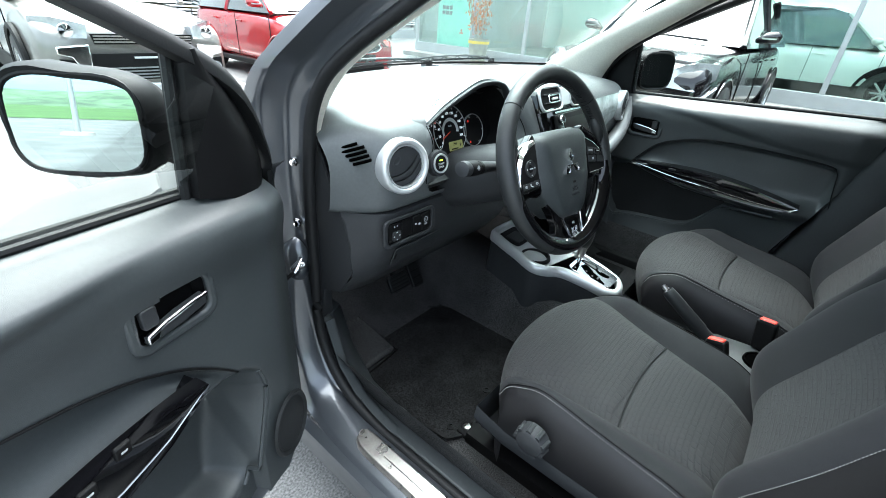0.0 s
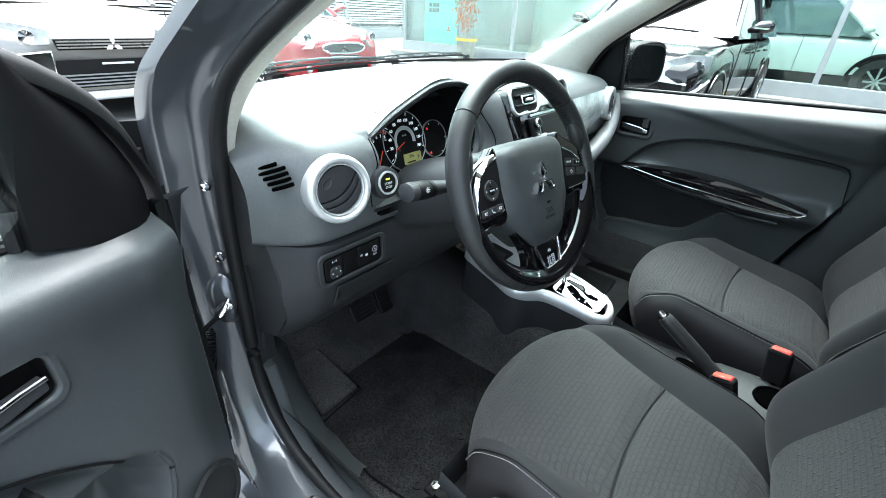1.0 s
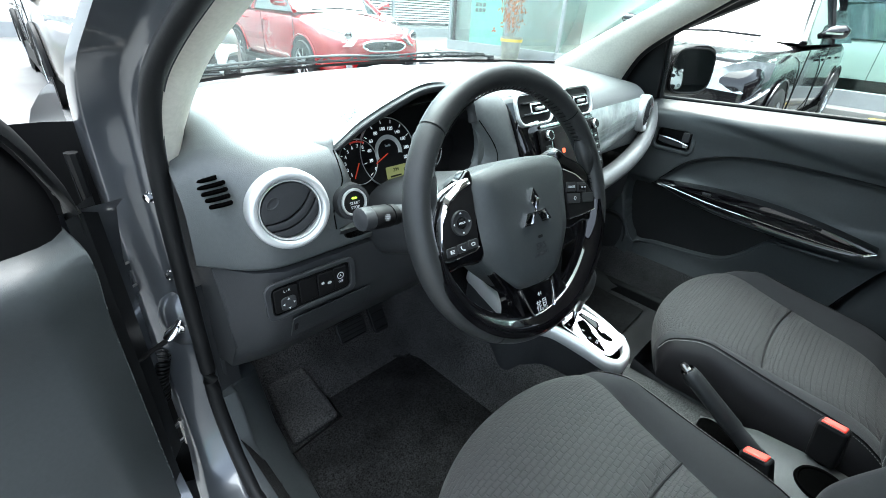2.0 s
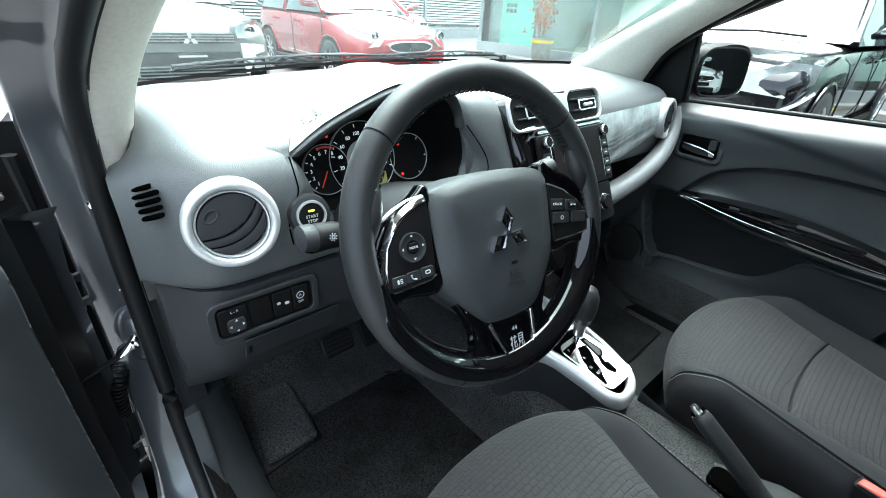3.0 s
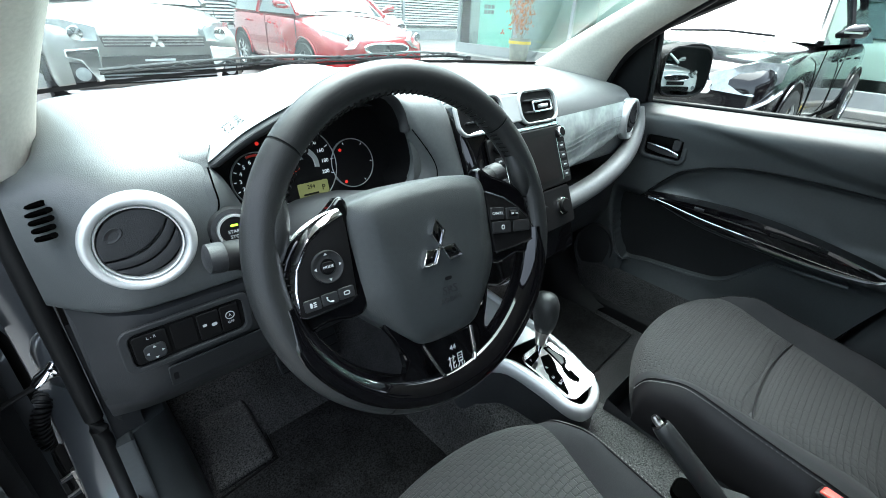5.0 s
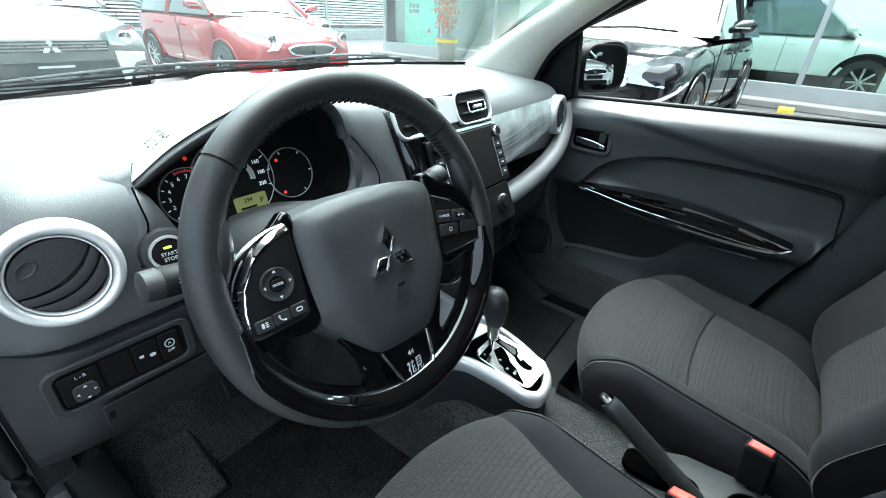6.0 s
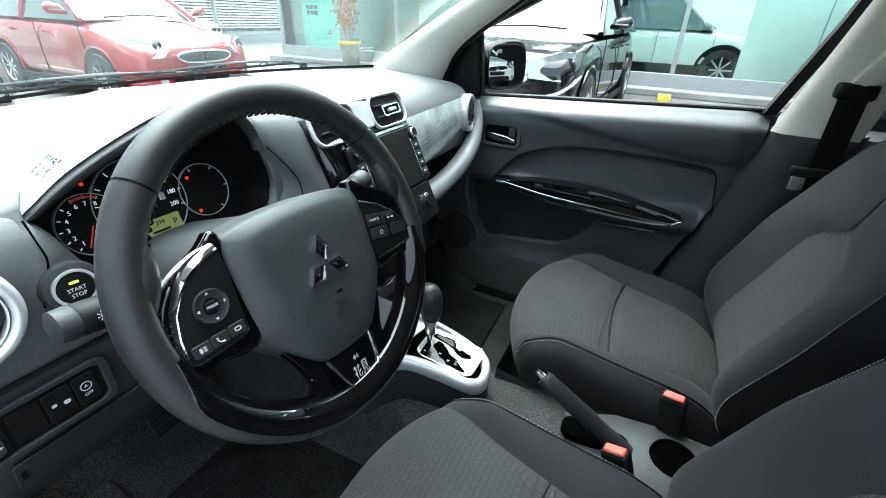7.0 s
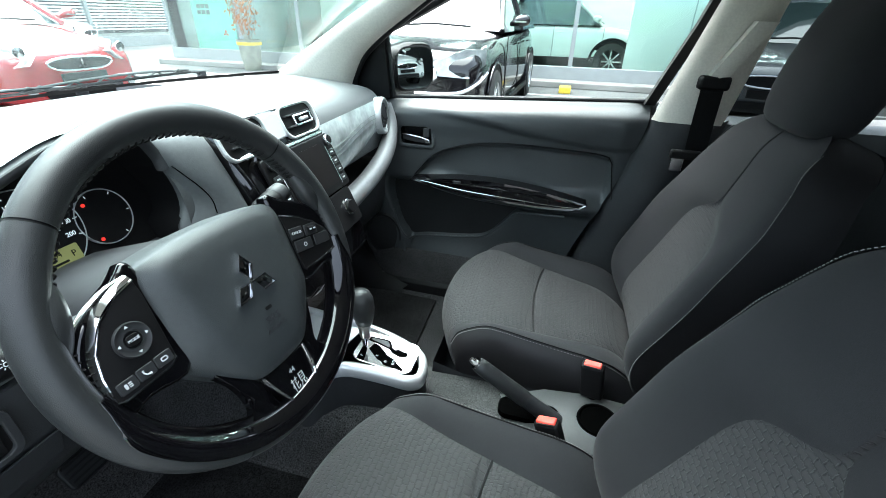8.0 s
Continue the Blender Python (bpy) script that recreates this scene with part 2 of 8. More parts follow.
def plate(outline, m, depth, bm=None, dome=0.0):
    """A flat outline of (u, v) points in the plane m, given thickness along m's z. dome lifts the middle."""
    bm = bm or bmesh.new()
    top = [bm.verts.new(m @ Vector((u, v, depth))) for u, v in outline]
    bot = [bm.verts.new(m @ Vector((u, v, 0))) for u, v in outline]
    k = len(top)
    if dome:
        cu, cv = sum(u for u, v in outline) / k, sum(v for u, v in outline) / k
        c = bm.verts.new(m @ Vector((cu, cv, depth + dome)))
        ring = [bm.verts.new(m @ Vector((cu + (u - cu) * 0.6, cv + (v - cv) * 0.6, depth + dome * 0.75))) for u, v in outline]
        for i in range(k):
            bm.faces.new((top[i], top[(i + 1) % k], ring[(i + 1) % k], ring[i]))
            bm.faces.new((ring[i], ring[(i + 1) % k], c))
    else:
        bm.faces.new(top)
    bm.faces.new(bot[::-1])
    for i in range(k):
        bm.faces.new((top[i], bot[i], bot[(i + 1) % k], top[(i + 1) % k]))
    return bm


def rounded(w, h, r, n=5, cx=0, cy=0):
    """The outline of a rounded rectangle."""
    pts = []
    for sx, sy, a0 in ((1, 1, 0), (-1, 1, 90), (-1, -1, 180), (1, -1, 270)):
        for i in range(n + 1):
            a = radians(a0 + 90 * i / n)
            pts.append((cx + sx * (w / 2 - r) + r * math.cos(a), cy + sy * (h / 2 - r) + r * math.sin(a)))
    return pts


def circle(r, n=32, cx=0, cy=0, sy=1.0):
    return [(cx + r * math.cos(2 * math.pi * i / n), cy + r * sy * math.sin(2 * math.pi * i / n)) for i in range(n)]


def revolve(profile, m, n=40, bm=None, a0=0.0, a1=360.0):
    """Turns (radius, height) points round m's z axis."""
    full = a1 - a0 >= 360
    rows = []
    for i in range(n if full else n + 1):
        a = radians(a0 + (a1 - a0) * i / n)
        rows.append([m @ Vector((r * math.cos(a), r * math.sin(a), z)) for r, z in profile])
    return grid(rows, close_v=full, bm=bm)


def frame_ring(outer, inner, m, depth, bm=None):
    """A flat frame between two outlines of as many points, with thickness."""
    rows = []
    for o, i in zip(outer, inner):
        rows.append([m @ Vector((*o, 0)), m @ Vector((*o, depth)), m @ Vector((*i, depth)), m @ Vector((*i, 0))])
    return grid(rows, close_u=True, close_v=True, bm=bm)


def plane_m(o, u, v):
    """A pose with its x along u, its y near v and its z out of the plane."""
    u = Vector(u).normalized()
    w = u.cross(Vector(v)).normalized()
    v = w.cross(u)
    m = Matrix((u, v, w)).transposed().to_4x4()
    m.translation = o
    return m


def words(name, text, size, m, mat, parent, depth=0.0004, align="CENTER"):
    """Writing in the built-in font, as a mesh."""
    cu = bpy.data.curves.new(name, "FONT")
    cu.body, cu.size, cu.extrude, cu.align_x, cu.align_y = text, size, depth, align, "CENTER"
    cu.resolution_u = 3
    tmp = bpy.data.objects.new(name, cu)
    scene.collection.objects.link(tmp)
    me = bpy.data.meshes.new_from_object(tmp.evaluated_get(bpy.context.evaluated_depsgraph_get()))
    bpy.data.objects.remove(tmp)
    ob = new(name, me)
    me.materials.clear()
    me.materials.append(mat)
    me.transform(m)
    if parent is not None:
        ob.parent = parent
        ob.matrix_parent_inverse = parent.matrix_basis.inverted()
    return ob


def lerp(a, b, t):
    return a + (b - a) * t


def interp(x, pts):
    """A value between (x, value) points, in order of x."""
    if x <= pts[0][0]:
        return pts[0][1]
    for (x0, v0), (x1, v1) in zip(pts, pts[1:]):
        if x <= x1:
            return lerp(v0, v1, (x - x0) / (x1 - x0))
    return pts[-1][1]


def ease(a, b, x):
    t = min(max((x - a) / (b - a), 0), 1)
    return t * t * (3 - 2 * t)


def brush_word(name, size, m, mat, parent, depth=0.0004):
    """Two characters (flower, view) from straight brush strokes, as the built-in font lacks them."""
    first = ((-1.0, 0.62, -0.12, 0.62), (-0.82, 0.82, -0.82, 0.42), (-0.32, 0.82, -0.32, 0.42), (-0.72, 0.38, -1.0, -0.1), (-0.80, 0.15, -0.80, -0.72), (-0.45, 0.36, -0.45, -0.55), (-0.45, -0.55, -0.14, -0.55), (-0.14, -0.55, -0.10, -0.3), (-0.14, 0.1, -0.45, -0.12))
    second = ((0.26, 0.82, 0.26, -0.1), (0.86, 0.82, 0.86, -0.1), (0.26, 0.82, 0.86, 0.82), (0.26, 0.52, 0.86, 0.52), (0.26, 0.22, 0.86, 0.22), (0.26, -0.1, 0.86, -0.1), (0.44, -0.1, 0.14, -0.68), (0.66, -0.1, 0.68, -0.62), (0.68, -0.62, 0.98, -0.6), (0.98, -0.6, 1.0, -0.36))
    bm = bmesh.new()
    for x0, y0, x1, y1 in first + second:
        a, b = Vector((x0, y0, 0)) * size, Vector((x1, y1, 0)) * size
        d = b - a
        mm = m @ Matrix.Translation((a + b) / 2) @ Matrix.Rotation(math.atan2(d.y, d.x), 4, "Z")
        add_box(bm, (-d.length / 2 - size * 0.05, -size * 0.045, 0), (d.length / 2 + size * 0.05, size * 0.045, depth), mm)
    return part(name, bm, mat, parent, smooth=0)


# ---- ground and distance ----
part("ground", grid([[(-2500, -2500, 0), (2500, -2500, 0)], [(-2500, 2500, 0), (2500, 2500, 0)]]), M_ASPHALT)
tagged(bpy.data.objects["ground"], "light grey weathered asphalt of a dealer's yard", "ground", kind="structure")

# ---- car shell ----
body = thing("car_body", "dark grey metallic small hatchback body with its door open", "car body")
SEAL = [(-0.70, -1.0, 0.235), (-0.70, -0.2, 0.235), (-0.70, 0.08, 0.235), (-0.703, 0.20, 0.245), (-0.705, 0.30, 0.28), (-0.706, 0.37, 0.35), (-0.706, 0.405, 0.45), (-0.705, 0.405, 0.60), (-0.705, 0.40, 0.78),
        (-0.703, 0.388, 0.90), (-0.700, 0.373, 0.97), (-0.694, 0.335, 1.035), (-0.68, 0.27, 1.09), (-0.66, 0.177, 1.15), (-0.635, 0.03, 1.24), (-0.615, -0.15, 1.315), (-0.605, -0.45, 1.37), (-0.60, -0.9, 1.385)]
FLANGE = [(-0.722, -1.0, 0.243), (-0.722, -0.2, 0.243), (-0.722, 0.08, 0.243), (-0.722, 0.22, 0.25), (-0.721, 0.345, 0.275), (-0.72, 0.40, 0.34), (-0.72, 0.43, 0.43), (-0.72, 0.455, 0.60), (-0.72, 0.462, 0.78),
          (-0.718, 0.455, 0.90), (-0.716, 0.442, 0.98), (-0.711, 0.395, 1.045), (-0.70, 0.336, 1.09), (-0.682, 0.24, 1.155), (-0.652, 0.085, 1.25), (-0.63, -0.12, 1.34), (-0.62, -0.45, 1.39), (-0.612, -0.9, 1.405)]
EDGE = [(-0.80, -1.0, 0.225), (-0.80, -0.2, 0.225), (-0.80, 0.08, 0.228), (-0.795, 0.24, 0.235), (-0.78, 0.36, 0.255), (-0.768, 0.405, 0.32), (-0.764, 0.445, 0.42), (-0.764, 0.485, 0.57), (-0.764, 0.482, 0.76),
        (-0.764, 0.472, 0.89), (-0.762, 0.46, 0.985), (-0.757, 0.42, 1.045), (-0.742, 0.35, 1.10), (-0.72, 0.25, 1.17), (-0.69, 0.085, 1.27), (-0.665, -0.13, 1.36), (-0.65, -0.45, 1.41), (-0.635, -0.9, 1.43)]


def mirrored(pts, s):
    return [(p[0] * -s, p[1], p[2]) for p in pts]


for side in (-1, 1):
    a, f, b = (spline(mirrored(c, side), 6) for c in (SEAL, FLANGE, EDGE))
    rows = []
    for p, i, q in zip(a, f, b):
        n = Vector((side * 0.006, 0.0, 0.004))
        rows.append([p + Vector((-side * 0.008, 0.0, -0.006)), p, p.lerp(i, 0.35) - n, p.lerp(i, 0.85) - n, i, i.lerp(q, 0.08) + n * 0.5, i.lerp(q, 0.5) + n * 0.6, i.lerp(q, 0.9) + n * 0.4, q, q + Vector((side * 0.004, 0.025, -0.004)), q + Vector((side * 0.006, 0.05, -0.006))])
    part("door_jamb", grid(rows), M_BODY, body, "painted door opening with a stepped flange", smooth=60)
    part("door_seal", tube([p + Vector((side * 0.006, 0, 0)) for p in a], 0.013, 10), M_RUBBER, body, "black rubber door seal")
    part("seal_cover", grid([[p + Vector((-side * 0.052, 0.02, -0.012)), p + Vector((-side * 0.03, 0.012, 0.004)), p + Vector((-side * 0.004, 0.004, 0.006))] for p in a if p.z < 0.72]), M_LOWER, body, "black trim along the seal", smooth=60)
    # outer skin ahead of the door, and the sill under it
    front = [[q + Vector((side * 0.006, 0.05, 0)), q + Vector((side * 0.05, 0.075, 0))] + [Vector((side * lerp(0.825, 0.70, ((y - 0.5) / 0.9) ** 2), y, q.z + (0.0 if q.z < 0.9 else (y - q.y) * -0.12))) for y in (0.6, 0.8, 1.0, 1.2, 1.4)]
             for q in spline(mirrored(EDGE[6:10], side), 5)]
    part("fender", grid(front), M_BODY, body, "grey metallic front wing")
    low = [[Vector((side * x, y, z)) for x, z in ((0.80, 0.225), (0.822, 0.213), (0.828, 0.16), (0.81, 0.13), (0.5, 0.13))] for y in (-1.9, -0.2, 0.16, 0.45, 0.9)]
    part("sill_skin", grid(low), M_BODY, body)
    # roof rail over the doors to the windscreen
    rail = [[q, q + Vector((-side * 0.01, 0.01, 0.02)), q + Vector((-side * 0.05, 0.012, 0.035))] for q in b[54:]]
    part("roof_rail", grid(rail), M_BODY, body)
    # outer face of the windscreen pillar
    pil = []
    for i, q in enumerate(b[54:90]):
        t = i / 35
        w = Vector((side * lerp(0.655, 0.585, t), lerp(0.62, -0.05, t), lerp(0.985, 1.36, t)))
        pil.append([q, q + Vector((-side * 0.004, 0.03, 0.015)), w.lerp(q, 0.45) + Vector((side * 0.008, 0.01, 0.01)), w])
    part("windscreen_pillar", grid(pil), M_BODY, body, "grey metallic windscreen pillar")
rows = []
for y, z, w in ((-0.03, 1.375, 0.60), (-0.15, 1.42, 0.62), (-0.5, 1.46, 0.63), (-1.0, 1.47, 0.63), (-1.6, 1.44, 0.60), (-2.0, 1.36, 0.56)):
    rows.append([(w * u, y - 0.04 * u * u, z - 0.05 * u * u) for u in (-1, -0.8, -0.5, 0, 0.5, 0.8, 1)])
part("roof", grid(rows), M_BODY, body)
rows = []
for y, z, w in ((-0.02, 1.345, 0.60), (-0.15, 1.385, 0.64), (-0.5, 1.415, 0.65), (-1.0, 1.42, 0.65), (-1.6, 1.39, 0.62), (-2.0, 1.32, 0.58)):
    rows.append([(w * u, y - 0.04 * u * u, z - 0.05 * u * u) for u in (-1, -0.8, -0.5, 0, 0.5, 0.8, 1)])
part("headliner", grid(rows), M_BEIGE, body, "light beige cloth headliner")
# bonnet seen over the dashboard and beside the pillar
rows = []
for y, z, w in ((0.86, 0.895, 0.66), (0.97, 0.878, 0.68), (1.2, 0.83, 0.68), (1.45, 0.76, 0.66), (1.62, 0.68, 0.60), (1.68, 0.52, 0.58)):
    rows.append([(w * u, y - 0.10 * u * u, z - 0.045 * abs(u) ** 3) for u in (-1, -0.85, -0.6, -0.3, 0, 0.3, 0.6, 0.85, 1)])
part("bonnet", grid(rows), M_BODY, body, "grey metallic bonnet")
rows = [[(0.66 * u, 0.80 - 0.20 * u * u + dy, z) for u in (-1, -0.85, -0.6, -0.3, 0, 0.3, 0.6, 0.85, 1)] for dy, z in ((0.0, 0.962), (0.02, 0.950), (0.07, 0.915), (0.14, 0.885))]
part("cowl", grid(rows), M_TRAY, body, "dark grey plastic cowl under the windscreen", smooth=50)
# floor pan, bulkhead and tail
part("floor_pan", grid([[(-0.72, -1.9, 0.185), (0.72, -1.9, 0.185)], [(-0.72, 0.62, 0.185), (0.72, 0.62, 0.185)], [(-0.72, 0.80, 0.50), (0.72, 0.80, 0.50)], [(-0.72, 0.80, 0.86), (0.72, 0.80, 0.86)]]), M_BLACK, body)
rows = [[(-0.66, -1.9, 0.2), (0.66, -1.9, 0.2)], [(-0.66, -2.0, 0.95), (0.66, -2.0, 0.95)]]
part("tailgate", grid(rows), M_LOWER, body)
part("rear_window", grid([[(-0.58, -2.0, 0.95), (0.58, -2.0, 0.95)], [(-0.5, -1.9, 1.36), (0.5, -1.9, 1.36)]]), M_CARGLASS, body)
# rear half of the near side, behind the door opening
rows = [[(-0.72, y, 0.3), (-0.74, y, 0.9), (-0.72, y, 0.94)] for y in (-0.62, -1.3, -1.95)]
part("rear_side_trim", grid(rows), M_LOWER, body)
rows = [[(-0.70, -0.70, 0.2), (-0.70, -0.58, 0.6), (-0.70, -0.60, 0.93), (-0.61, -0.72, 1.38)], [(-0.70, -0.86, 0.2), (-0.70, -0.80, 0.6), (-0.70, -0.78, 0.93), (-0.61, -0.82, 1.38)]]
part("centre_pillar", grid(rows), M_BEIGE, body)

# windscreen
def ws(u, t):
    """A place on the windscreen: u from side to side, t from base to roof."""
    x = u * lerp(0.655, 0.585, t)
    return Vector((x, lerp(0.80 - 0.20 * u * u, 0.0 - 0.05 * u * u, t), lerp(0.985, 1.365, t) + 0.012 * math.sin(math.pi * t)))


screen = tagged(part("windscreen", grid([[ws(u / 8, t / 6) for u in range(-8, 9)] for t in range(7)]), M_GLASS), "green-tinted windscreen glass", "windscreen", kind="structure")
screen.visible_shadow = False
part("frit_band", grid([[ws(u / 8, t) + Vector((0, -0.003, 0.001)) for u in range(-8, 9)] for t in (-0.03, -0.008)]), M_BLACK, body, "black edge of the windscreen")

# inner pillar trims
for side in (-1, 1):
    W = spline([(side * 0.635, 0.605, 0.975), (side * 0.605, 0.43, 1.075), (side * 0.575, 0.22, 1.19), (side * 0.55, -0.05, 1.335)], 10)
    D = spline([(side * 0.694, 0.392, 0.912), (side * 0.697, 0.370, 0.97), (side * 0.691, 0.333, 1.035), (side * 0.677, 0.268, 1.09), (side * 0.657, 0.175, 1.15), (side * 0.632, 0.03, 1.24), (side * 0.612, -0.16, 1.315)], 5)
    rows = [[d + Vector((side * 0.006, 0, 0)), d, d.lerp(w, 0.12) + Vector((-side * 0.010, -0.022, 0)), d.lerp(w, 0.5) + Vector((-side * 0.018, -0.045, 0)), d.lerp(w, 0.85) + Vector((-side * 0.010, -0.02, 0)), w, w + Vector((side * 0.02, 0.03, 0))] for w, d in zip(W, D)]
    part("pillar_trim", grid(rows), M_BEIGE, body, "light beige windscreen pillar trim", smooth=70)

# carpet: floor, footrest wall and tunnel
rows = []
for y, z in ((-1.7, 0.20), (-0.9, 0.20), (0.0, 0.20), (0.40, 0.205), (0.55, 0.235), (0.68, 0.36), (0.74, 0.55), (0.74, 0.75)):
    rows.append([(x, y, z + dz) for x, dz in ((-0.70, 0.16), (-0.672, 0.10), (-0.655, 0.01), (-0.62, 0.0), (-0.4, 0.0), (-0.19, 0.0), (-0.155, 0.02), (-0.13, 0.12), (-0.11, 0.16), (0, 0.18),
                                              (0.11, 0.16), (0.13, 0.12), (0.155, 0.02), (0.19, 0.0), (0.4, 0.0), (0.62, 0.0), (0.655, 0.01), (0.672, 0.1), (0.70, 0.16))])
tagged(part("floor", grid(rows), M_CARPET, smooth=60), "dark grey pile carpet over the car's floor", "floor", kind="structure")


# ---- dashboard ----
dash = thing("dashboard", "dark grey grained plastic dashboard with round air vents", "dashboard")


def brow(x):
    return lerp(0.975, 0.962, min(abs(x) / 0.66, 1) ** 2)


rows = []
for i in range(45):
    x = lerp(-0.70, 0.70, i / 44)
    u = x / 0.66
    base_y = 0.80 - 0.20 * u * u - (0.05 if abs(u) > 1 else 0)
    e = max(0, (abs(x) - 0.62) / 0.08)            # the ends roll away to the doors
    back = 0.10 * e ** 1.5
    dz = -0.03 * e ** 1.5
    f = ease(-0.08, 0.20, x)                      # passenger side: the face hangs lower and softer
    prof = [(base_y + 0.02, 0.962), (base_y - 0.03, 0.978), (0.52, brow(x) + 0.012), (0.42, brow(x) + 0.008), (0.335, brow(x) - 0.004), (0.285, lerp(0.953, 0.956, f)),
            (0.255, lerp(0.93, 0.935, f)), (0.243, 0.905), (0.238, 0.87), (0.24, 0.83), (0.246, 0.79), (0.248, 0.776), (0.27, 0.772)]
    inset = lambda y: math.copysign(min(abs(x), 0.645 + (abs(x) - 0.645) * lerp(1.0, 0.05, ease(0.385, 0.43, y + back))), x)
    rows.append([(inset(y), y + back * (1 if y < 0.45 else 0.2), z + dz * (1 if z > 0.9 else 0.3)) for y, z in prof])
pad = grid(rows)
# the dials sit in a hollow: the face is open in front of them
hollow = [f for f in pad.faces if -0.495 < f.calc_center_median().x < -0.195 and f.calc_center_median().y < 0.33 and 0.80 < f.calc_center_median().z < (0.950 if f.calc_center_median().x < -0.447 else 0.965)]
bmesh.ops.delete(pad, geom=hollow, context="FACES")
part("upper_pad", pad, M_DASH, dash, subsurf=1, smooth=180)
part("dial_ledge", grid([[(x, 0.246, 0.802), (x, 0.236, 0.815), (x, 0.25, 0.822), (x, 0.365, 0.832)] for x in (-0.515, -0.35, -0.185)]), M_LOWER, dash, smooth=50)
part("ledge_edge", tube([(-0.50, 0.252, 0.8245), (-0.20, 0.252, 0.8245)], 0.0015, 6), M_SILVER, dash)

# lower panel on the driver's side
rows = []
for i in range(15):
    x = lerp(-0.685, -0.14, i / 14)
    e = max(0, (-x - 0.62) / 0.07)
    prof = [(0.262, 0.772), (0.250, 0.7695), (0.245, 0.75), (0.243, 0.70), (0.25, 0.675), (0.275, 0.62), (0.33, 0.555), (0.40, 0.535), (0.56, 0.53)]
    rows.append([(x, y + lerp(0.02, 0.09, ease(0.58, 0.76, z)) * e ** 1.3, z) for y, z in prof])
part("lower_panel", grid(rows), M_LOWER, dash, "dark plastic knee panel", smooth=35)
# end cap beside the door opening
cap = [(0.60, 0.90), (0.40, 0.905), (0.382, 0.86), (0.350, 0.80), (0.322, 0.75), (0.305, 0.70), (0.300, 0.63), (0.345, 0.560), (0.41, 0.535), (0.42, 0.46), (0.62, 0.455)]
m = plane_m((-0.686, 0, 0), (0, 1, 0), (0, 0, 1))
part("end_cap", plate(cap, m, 0.006), M_LOWER, dash)

# decorated hood over the instruments
HOOD = [(-0.501, 0.264, 0.936), (-0.45, 0.26, 0.967), (-0.385, 0.257, 0.995), (-0.327, 0.257, 1.012), (-0.26, 0.257, 1.012), (-0.218, 0.257, 0.998), (-0.196, 0.257, 0.968), (-0.1925, 0.252, 0.9437)]
RECESS = [(-0.436, 0.262, 0.82), (-0.459, 0.262, 0.853), (-0.471, 0.262, 0.873), (-0.4806, 0.262, 0.898), (-0.490, 0.2625, 0.919), (-0.501, 0.264, 0.936)]
SURROUND = [(-0.5207, 0.2385, 0.8196), (-0.5235, 0.238, 0.850), (-0.5175, 0.238, 0.8715), (-0.505, 0.239, 0.8945), (-0.5045, 0.247, 0.919), (-0.5025, 0.263, 0.936)]
rows = []
crown = spline(HOOD, 6)
for dy, top_lift in ((0.0, 0.0), (0.012, 0.007), (0.06, 0.014), (0.14, 0.012), (0.24, -0.002), (0.33, -0.03)):
    row = []
    for i, p in enumerate(crown):
        spread = 1 + dy * 0.9
        lift = top_lift * min(1.0, 0.1 + i / 4)
        x = -0.335 + (p.x + 0.335) * spread
        z = lerp(p.z + lift, 0.955 + (p.z - 0.955) * 0.35 + lift, ease(0.03, 0.33, dy))
        row.append((x, p.y + dy, z))
    rows.append(row)
part("instrument_hood", grid(rows), M_DASH, dash, "hood over the dials with a pale printed top", smooth=180, subsurf=1)
# pale printed panel on the hood
rows = []
for i, p in enumerate(spline([(-0.500, 0.266, 0.940), (-0.45, 0.262, 0.970), (-0.385, 0.259, 0.998), (-0.327, 0.259, 1.015), (-0.27, 0.259, 1.016)], 5)):
    near = min(1.0, 0.25 + i / 6)
    rows.append([(p.x - 0.02 * k * near, p.y + dy, p.z + dz * near) for k, dy, dz in ((0, 0.002, 0.004), (0.2, 0.02, 0.013), (0.5, 0.07, 0.019), (0.8, 0.12, 0.018))])
part("hood_trim", grid(rows), M_TRIM, dash, "pale printed trim on the hood")
# brim, the plain band beside the dials, and the dark inside of the hood
rows = []
for p in crown:
    d = (Vector((-0.345, p.y, 0.90)) - p).normalized()
    rows.append([p + Vector((0, 0.004, 0.001)), p + Vector((0, -0.002, 0.0)), p + d * 0.003 + Vector((0, -0.003, 0)), p + d * 0.011 + Vector((0, 0.001, 0)), p + d * 0.012 + Vector((0, 0.010, 0))])
# the darker plastic paints in the shadow under the rim
part("hood_brim", grid(rows), M_LOWER, dash, "rim under the hood, darkened for its shadow", smooth=60)
rows = []
for a, b in zip(spline(SURROUND + [(-0.500, 0.273, 0.948), (-0.494, 0.289, 0.957)], 4), spline(RECESS + [(-0.498, 0.274, 0.948), (-0.486, 0.290, 0.957)], 4)):
    rows.append([a + Vector((-0.028, 0.010, 0)), a + Vector((-0.010, 0.003, 0)), a, a.lerp(b, 0.12) + Vector((0, -0.0015, 0)), a.lerp(b, 0.55) + Vector((0, -0.003, 0)), a.lerp(b, 0.9), b + Vector((0.002, 0.006, 0))])
part("dial_surround", grid(rows), M_DASH, dash, smooth=60)
part("surround_seam", tube([a + Vector((-0.001, 0.0005, 0)) for a in spline(SURROUND, 4)], 0.0012, 5), M_SLOT, dash)


def hollow_back(p):
    """Where the hollow's wall meets the dial plate's edge."""
    return Vector((lerp(p.x, -0.34, 0.06), 0.365, lerp(p.z, 0.89, 0.14)))


